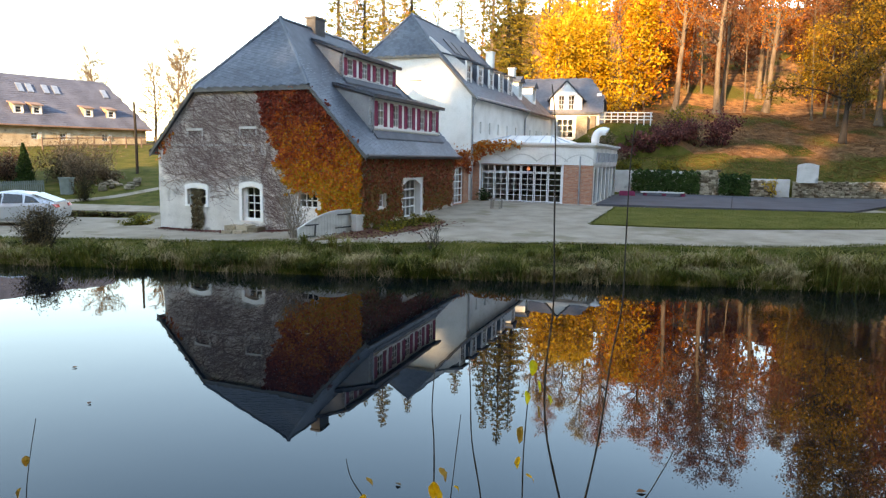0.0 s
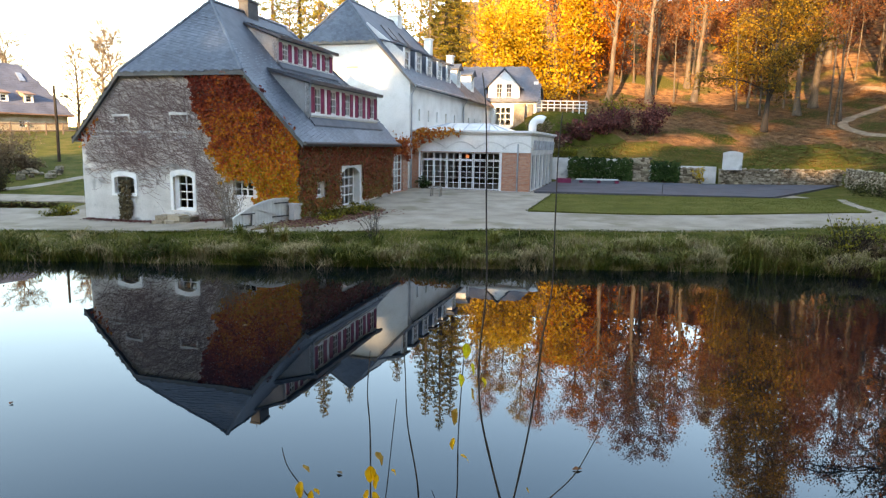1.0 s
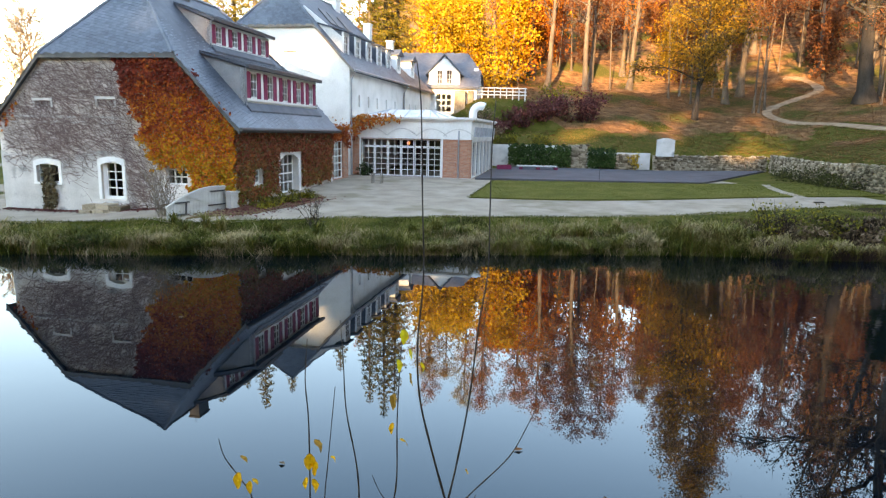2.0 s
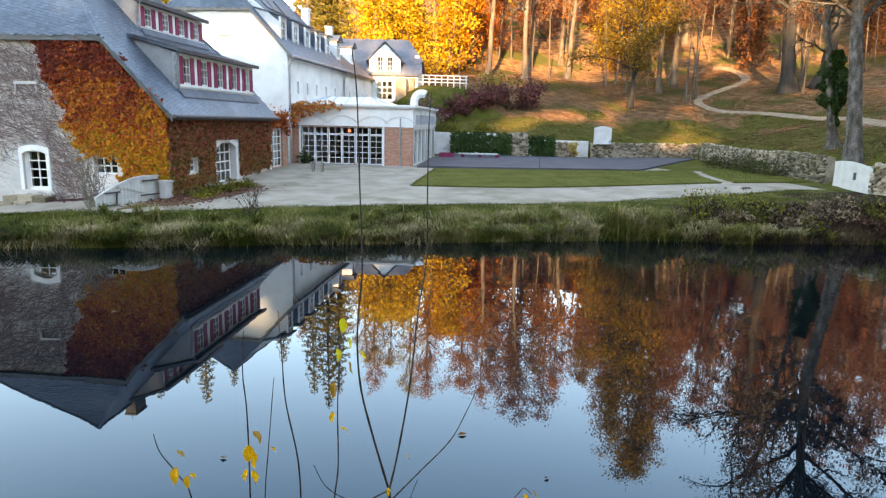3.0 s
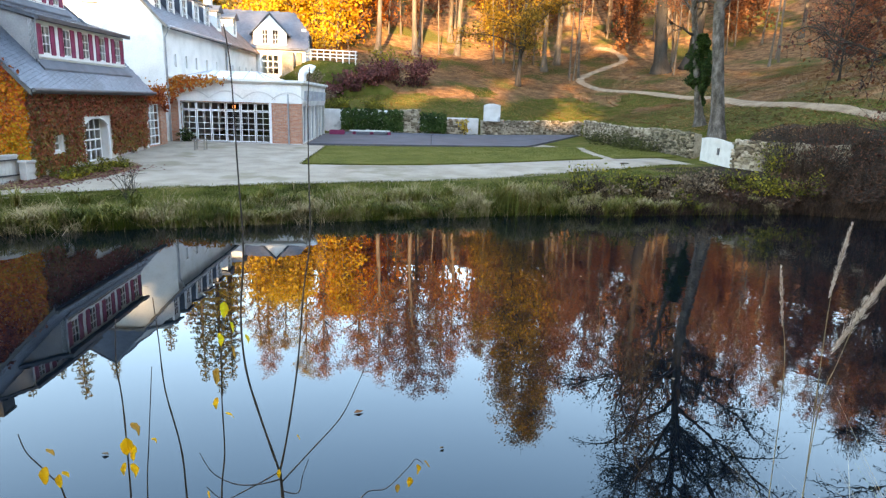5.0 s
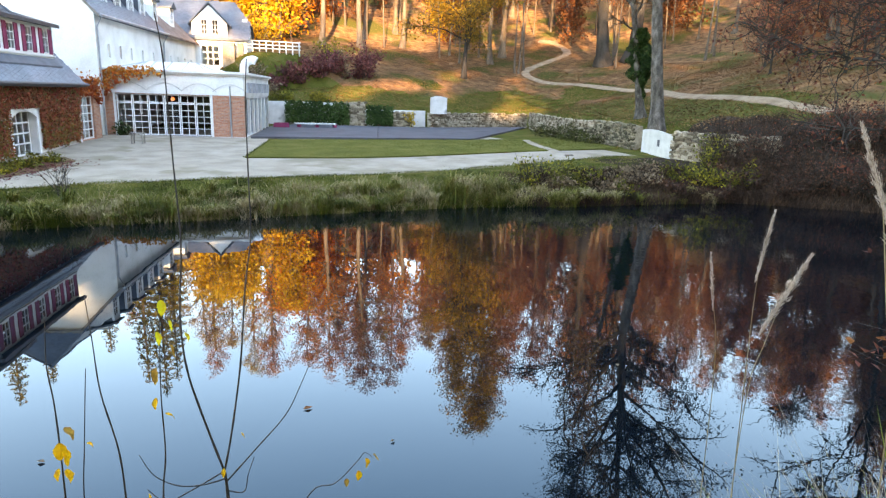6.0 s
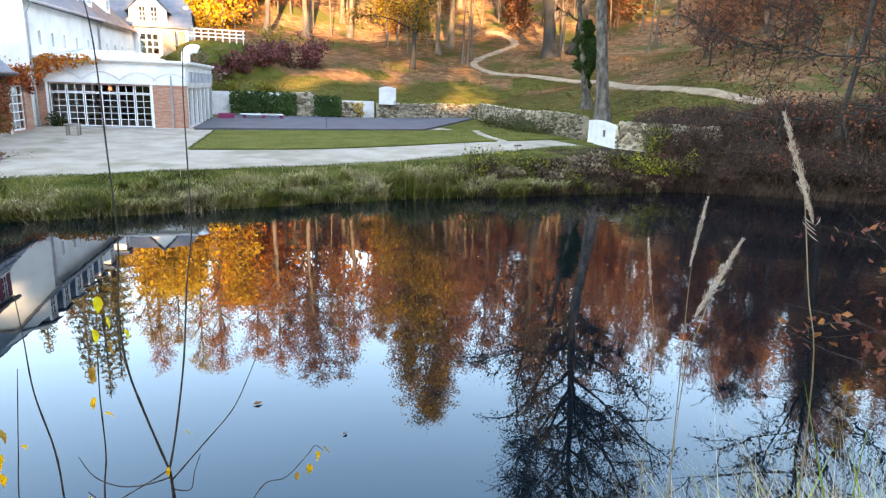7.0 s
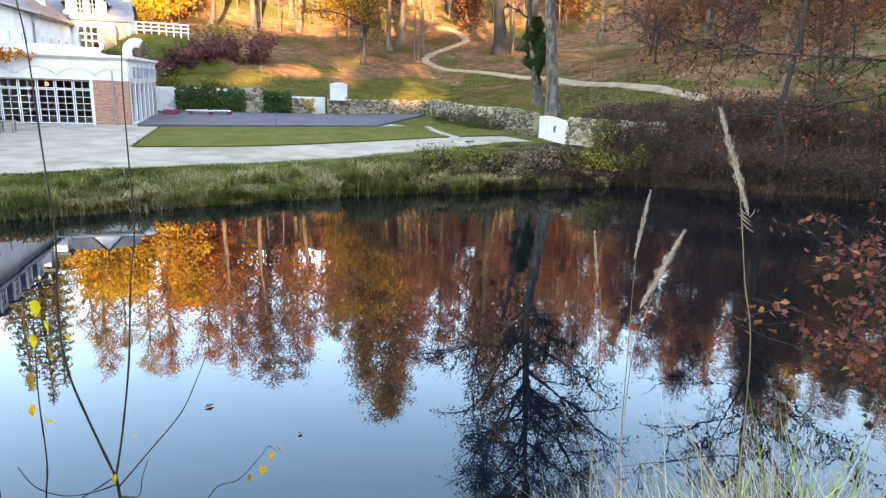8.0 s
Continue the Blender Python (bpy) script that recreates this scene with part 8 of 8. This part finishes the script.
shoot("dry stalk with small leaves", [([(-1.75, 2.6, 0.7), (-1.72, 2.45, 1.8), (-1.62, 2.35, 2.6), (-1.52, 2.3, 3.0)], 0.004, 0.0015)], [((-1.57, 2.3, 2.85), 0.06, 300, 60, NEAR_BROWN), ((-1.6, 2.3, 2.72), 0.06, 250, 60, NEAR_BROWN)])


PLUME = leafy("pale_feathery_plume", [(0.36, 0.25, 0.19), (0.54, 0.41, 0.33), (0.66, 0.54, 0.45)], translucent=0.3, clump=20)


def seed_grass(pts, head, label, spread=0.02, n=60, side_blades=()):
    """A tall grass with a dry plume along the top of its stalk."""
    ob = thing("grass_stalk", Matrix.Identity(4), label, "grass", "plumed grasses")
    g = Geo()
    stem_curve(g, pts, 0.0028, 0.0009, 5)
    part("stalk", g, STRAW, ob, smooth=True)
    a, b = Vector(pts[-1]), Vector(pts[-2])
    axis = (a - b).normalized()
    cs = []
    v, f = [], []
    rng = random.Random(int(head * 1000))
    az0 = rng.uniform(0, 6)
    for i in range(n * 9):
        t = (int(rng.random() * 15) + rng.random() ** 1.6) / 15
        c = a - axis * head * t
        w = spread * 0.85 * math.sin(math.pi * min(1, 0.04 + t * 0.96)) ** 1.1 * (0.75 + 0.35 * math.sin(t * 34 + az0))
        az = rng.uniform(0, 2 * math.pi)
        out = Vector((math.cos(az), math.sin(az), 0))
        d = (axis + out * rng.uniform(0.1, 0.55)).normalized()
        p = c + out * w * rng.random() * 0.6
        q = p + d * head * rng.uniform(0.025, 0.065)
        s = out.cross(d).normalized() * rng.uniform(0.0005, 0.0011)
        k = len(v)
        v += [p, (p + q) / 2 + s, q, (p + q) / 2 - s]
        f.append((k, k + 1, k + 2, k + 3))
    o = new("plume", stuff_mesh("plume", v, f, PLUME))
    o.parent = ob
    for t, az, length in side_blades:
        c, out = a - axis * head * t, Vector((math.cos(radians(az)), math.sin(radians(az)), 0))
        g = Geo()
        way = (axis * 0.8 + out * 0.75).normalized()
        g.tube([c, c + way * length * 0.5 + out * 0.004, c + way * length], [0.0006, 0.0016, 0.0004], 4, False)
        part("side_blade", g, PLUME, ob, smooth=True)
    return ob


seed_grass([(2.1, 1.0, 1.35), (2.06, 1.08, 2.4), (2.04, 1.1, 3.11), (2.04, 1.11, 3.43), (2.04, 1.1, 3.57), (2.05, 1.09, 3.69)], 0.24, "tall dry grass with a slender pale plume", 0.02, 110)
seed_grass([(2.05, 1.15, 1.3), (2.0, 1.17, 2.4), (1.98, 1.18, 3.14), (1.96, 1.21, 3.39), (1.95, 1.23, 3.53)], 0.2, "tall dry grass with a slender pale plume", 0.015, 80)
seed_grass([(2.25, 1.2, 1.3), (2.22, 1.2, 2.4), (2.22, 1.2, 2.98), (2.23, 1.17, 3.18), (2.26, 1.14, 3.37), (2.29, 1.09, 3.52)], 0.34, "tall dry grass with a broad feathery plume", 0.045, 190)
seed_grass([(1.97, 0.55, 1.75), (1.94, 0.58, 2.6), (1.92, 0.61, 3.28), (1.9, 0.65, 3.51), (1.88, 0.69, 3.75), (1.87, 0.71, 3.83), (1.84, 0.76, 3.98)], 0.3, "tall dry grass with a long drooping plume", 0.03, 150, ((1.0, 150, 0.035), (1.06, 170, 0.05), (1.1, 165, 0.06), (1.16, 160, 0.045), (1.02, -30, 0.03)))
near_spots, near_green = [], []
for k in range(3000):
    a = RNG.random() * 0.8 - 0.05
    x, y = 2.2 + 0.9 * a + RNG.gauss(0, 0.14), 1.35 - 1.1 * a + RNG.gauss(0, 0.14)
    near_spots.append((x, y, ground_z(x, y) - 0.05, RNG.uniform(0.45, 1.05) * (1.0 + 0.25 * noise.noise((x * 4, y * 4, 1)))))
for k in range(150):
    a = 0.36 + 0.2 * RNG.random()
    x, y = 2.2 + 0.9 * a + RNG.gauss(0, 0.12), 1.3 - 1.1 * a + RNG.gauss(0, 0.12)
    near_green.append((x, y, ground_z(x, y) - 0.05, RNG.uniform(0.6, 1.15)))
grass_field("near_dry_grass", near_spots, 1.22, 0.006, NEAR_STRAW, "pale dry grass blades on the near bank", 0.65)
grass_field("near_green_grass", near_green, 1.35, 0.012, NEAR_GREEN, "yellow-green grass blades on the near bank", 0.45)
NEAR_RED = leafy("red_and_yellow_shrub_leaves", [(0.035, 0.014, 0.012), (0.09, 0.03, 0.022), (0.19, 0.055, 0.034), (0.34, 0.12, 0.04)], translucent=0.3, clump=1.5)
shrub(10.6, 0.0, ground_z(10.6, 0.0), 2.2, 2.2, 3500, 0.045, LEAF_MIXED, "dense dark shrub on the near bank", 34, group="near shrubs", seed=6)


def leaning_shrub(x, y, reach, label, seed, n=26, leaves=1500):
    """Stems that rise from the bank and arch out over the water, with leaves hanging from fine twigs."""
    rng = random.Random(seed)
    ob = thing("shrub", pose(x, y, ground_z(x, y)), label, "shrub", "near shrubs")
    g, tips = Geo(), []
    for k in range(n):
        way = Vector((reach[0] + rng.gauss(0, 0.35), reach[1] + rng.gauss(0, 0.35), rng.uniform(1.5, 2.8)))
        p = branch_points((rng.gauss(0, 0.3), rng.gauss(0, 0.3), -0.1), way, rng.uniform(2.6, 4.8), 8, rng, 0.12, -0.03)
        g.tube(p, [0.012 - 0.0012 * j for j in range(9)], 5, False)
        for s in range(6):
            j = rng.randint(4, 7)
            q = branch_points(p[j], (p[j + 1] - p[j]).normalized() + Vector((rng.gauss(0, 0.7), rng.gauss(0, 0.7), rng.gauss(-0.1, 0.5))), rng.uniform(0.3, 0.9), 4, rng, 0.25, -0.08)
            g.tube(q, [0.005, 0.004, 0.003, 0.003, 0.002], 4, False)
            tips += q[1:]
    o = new("branchwork", stuff_mesh("branchwork", g.v, g.f, BARK_DARK))
    o.parent = ob
    t = np.array([tuple(p) for p in tips])
    v, f = leaf_quads(t[NPR.randint(0, len(t), leaves)] + NPR.normal(size=(leaves, 3)) * 0.06, 0.075, 0.3, 0.4, slim=0.8)
    o = new("foliage", stuff_mesh("foliage", v, f, NEAR_RED))
    o.parent = ob


leaning_shrub(8.3, 0.0, (-0.25, 1.2), "near shrub with red, brown and yellow leaves over the water", 3, 30, 2600)
leaning_shrub(10.0, -1.2, (-0.05, 1.3), "near shrub with red, brown and yellow leaves over the water", 4, 34, 3000)


def overhanging_tree():
    """A slim tree at the pond's edge with long bare limbs reaching over the water."""
    ob = thing("tree", pose(0, 0, 0), "slim dark tree with long thin limbs reaching over the water", "tree", "overhanging trees")
    rng = random.Random(17)
    z0 = ground_z(10.8, -0.9)
    g = Geo()
    g.tube([(10.8, -0.9, z0 - 0.2), (10.7, -0.5, 3.0), (10.4, 0.1, 4.6), (10.3, 0.4, 7.0), (9.8, 1.0, 9.5)], [0.16, 0.13, 0.1, 0.07, 0.03], 8)
    part("trunk", g, BARK_DARK, ob, smooth=True)
    limbs = [[(10.45, 0.0, 4.4), (9.06, 2.07, 4.36), (8.67, 2.68, 4.47), (8.43, 3.3, 4.51), (8.39, 4.1, 4.57), (8.25, 4.76, 4.66), (8.15, 5.1, 4.79), (8.03, 5.79, 5.11)],
             [(10.5, -0.1, 4.1), (8.28, 1.89, 4.38), (7.93, 2.38, 4.11), (7.82, 2.68, 4.01), (7.8, 3.0, 3.95), (7.75, 3.59, 3.82), (7.66, 4.18, 3.81)],
             [(8.36, 4.16, 4.6), (8.48, 4.14, 4.8), (8.69, 4.18, 5.12), (8.93, 4.14, 5.45)],
             [(10.3, 0.4, 6.8), (9.2, 2.2, 7.0), (8.6, 4.0, 7.4), (8.0, 5.6, 7.3)],
             [(10.4, 0.1, 5.6), (9.4, 1.6, 5.7), (8.8, 2.8, 5.5), (8.5, 4.2, 5.6), (8.6, 5.4, 5.3)]]
    tips = []
    for i, pts in enumerate(limbs):
        g = Geo()
        stem_curve(g, pts, 0.026 if i != 2 else 0.014, 0.005)
        for j in range(1, len(pts) - 1):
            for s in range(9):
                base = Vector(pts[j]).lerp(Vector(pts[j + 1]), rng.random())
                tw = branch_points(base, Vector((rng.gauss(-0.3, 0.7), rng.gauss(0.5, 0.6), rng.gauss(-0.1, 0.5))), rng.uniform(0.3, 1.1), 5, rng, 0.3, -0.06)
                g.tube(tw, [0.009, 0.007, 0.006, 0.004, 0.003, 0.002], 4, False)
                tips += tw[1:]
                for w in range(3):
                    q = rng.randint(1, 4)
                    t2 = branch_points(tw[q], Vector((rng.gauss(0, 1), rng.gauss(0, 1), rng.gauss(-0.2, 0.7))), rng.uniform(0.12, 0.4), 3, rng, 0.3, -0.1)
                    g.tube(t2, [0.004, 0.003, 0.003, 0.002], 3, False)
                    tips += t2[1:]
        part("limb", g, BARK_DARK, ob, smooth=True)
    t = np.array([tuple(p) for p in tips])
    v, f = leaf_quads(t[NPR.randint(0, len(t), 2400)] + NPR.normal(size=(2400, 3)) * 0.05, 0.042, 0.0)
    o = new("crown", stuff_mesh("crown", v, f, NEAR_RED))
    o.parent = ob


overhanging_tree()

# ---- unseen leaf screen behind the camera, added to keep the low sun off the pond ----
# pale and very translucent, so that the screen throws warm light onto the court
LEAF_SCREEN = leafy("sun_screen_leaves", [(0.34, 0.15, 0.05), (0.5, 0.26, 0.08), (0.62, 0.36, 0.12)], translucent=0.6, clump=0.1)
cs, high = [], []
for k in range(58000):
    x = RNG.uniform(-130, 80)
    y = RNG.uniform(-54, -26)
    top = 24.5 + 17.0 * smooth(-64, -58, x) - 1.5 * smooth(2, 12, x) + 2.5 * noise.noise((x * 0.12, y * 0.12, 0)) + 1.5 * noise.noise((x * 0.4, 0, 4))
    z = 2.3 + (top - 2.3) * RNG.random() ** 0.8
    low = z + 0.302 * y
    thin = noise.noise(((x - 0.523 * y) * 0.22, low * 0.3, 2))
    # gaps left along the sun's rays let patches reach slope, gable and wing
    if x > -34 and thin > 0.2 and 17 < low < 26:
        continue
    if x <= -34 and ((18.8 < low < 22.3 and thin > 0.16) or (25 < low < 28 and thin > -0.1)):
        continue
    (cs if z + 0.302 * y < 16 else high).append((x, y, z))
v, f = leaf_quads(cs, 3.0, 0.0, 0.5)
v2, f2 = leaf_quads(high, 1.55, 0.0, 0.5)
f += [[i + len(v) for i in q] for q in f2]
v += v2
tagged(new("wood", stuff_mesh("wood", v, f, LEAF_SCREEN)), "unseen screen of leaves behind the camera, added to block the low sun", "woods", kind="stuff")

# ---- the far wood that closes the slope ----
for (a0, a1), mt, n, lab in (((8, 16), LEAF_YELLOW, 1400, "far golden beech wood"), ((14, 30), LEAF_ORANGE, 2000, "far orange beech wood"), ((28, 58), LEAF_BROWN, 9000, "far rust-brown wood"), ((56, 84), LEAF_BROWN, 4000, "far brown wood at the pond's end")):
    cs = []
    while len(cs) < n:
        az, d = radians(RNG.uniform(a0, a1)), RNG.uniform(104, 150)
        if math.degrees(az) > 56:
            d = RNG.uniform(70, 105)
        x, y = d * math.sin(az), d * math.cos(az)
        top = 6 + 5 * smooth(22, 30, math.degrees(az)) + 5 * noise.noise((x * 0.09, y * 0.09, 1))
        h = top * RNG.random() ** 0.8
        if noise.noise((x * 0.22, y * 0.22, h * 0.15)) < -0.12:
            continue
        cs.append((x, y, ground_z(x, y) + h))
    v, f = leaf_quads(cs, 0.8, 0.0, 0.5)
    tagged(new("far_wood", stuff_mesh("far_wood", v, f, mt)), lab, "woods", kind="stuff")

# behind the car: a second path up to the house, and a heap of pale stones beside it
ribbon("path", [(-24.5, 37.5), (-22.1, 37.9), (-20.3, 39.0), (-19.0, 40.9), (-17.4, 43.6)], 0.8, 0.06, GRAVEL, "narrow gravel path climbing beside the house")
HEAP = thing("stone_heap", pose(*on_ground(-21.6, 42.0)), "heap of pale rough stones on the grass", "stones")
hr = random.Random(8)
for k in range(26):
    size, ring = hr.uniform(0.07, 0.17), hr.random()
    c = Vector((hr.gauss(0, 0.75), hr.gauss(0, 0.4), 0.0))
    c.z = max(0.05, 0.42 - 0.45 * abs(c.x)) * ring + size * 0.3
    g = Geo()
    g.tube([c + Vector((-size, hr.uniform(-0.05, 0.05), 0)), c + Vector((-size * 0.6, 0, 0.02)), c + Vector((size * 0.4, 0, 0.03)), c + Vector((size, 0, hr.uniform(-0.05, 0.05)))],
           [size * 0.3, size * hr.uniform(0.55, 0.8), size * hr.uniform(0.5, 0.75), size * 0.25], 6)
    part("stone", g, STONE, HEAP)

# more trees where the wood stands close
for kind, x, y, sc in (("beech0", 37.0, 76.0, 0.9), ("brown1", 62.0, 78.0, 1.25), ("brown0", 67.5, 72.0, 1.25), ("brown1", 71.0, 76.0, 1.3), ("brown0", 59.0, 84.0, 1.3), ("brown1", 76.0, 68.0, 1.25)):
    plant(kind, x, y, sc)
for x, y, w, h in ((27.2, 20.3, 2.0, 2.3), (28.2, 19.0, 2.4, 2.6)):
    shrub(*on_ground(x, y), w, h, 2000, 0.06, LEAF_THICKET, "dark twiggy thicket against the rubble wall", 80, group="dark shrubs at the pond's end", droop=0.06)
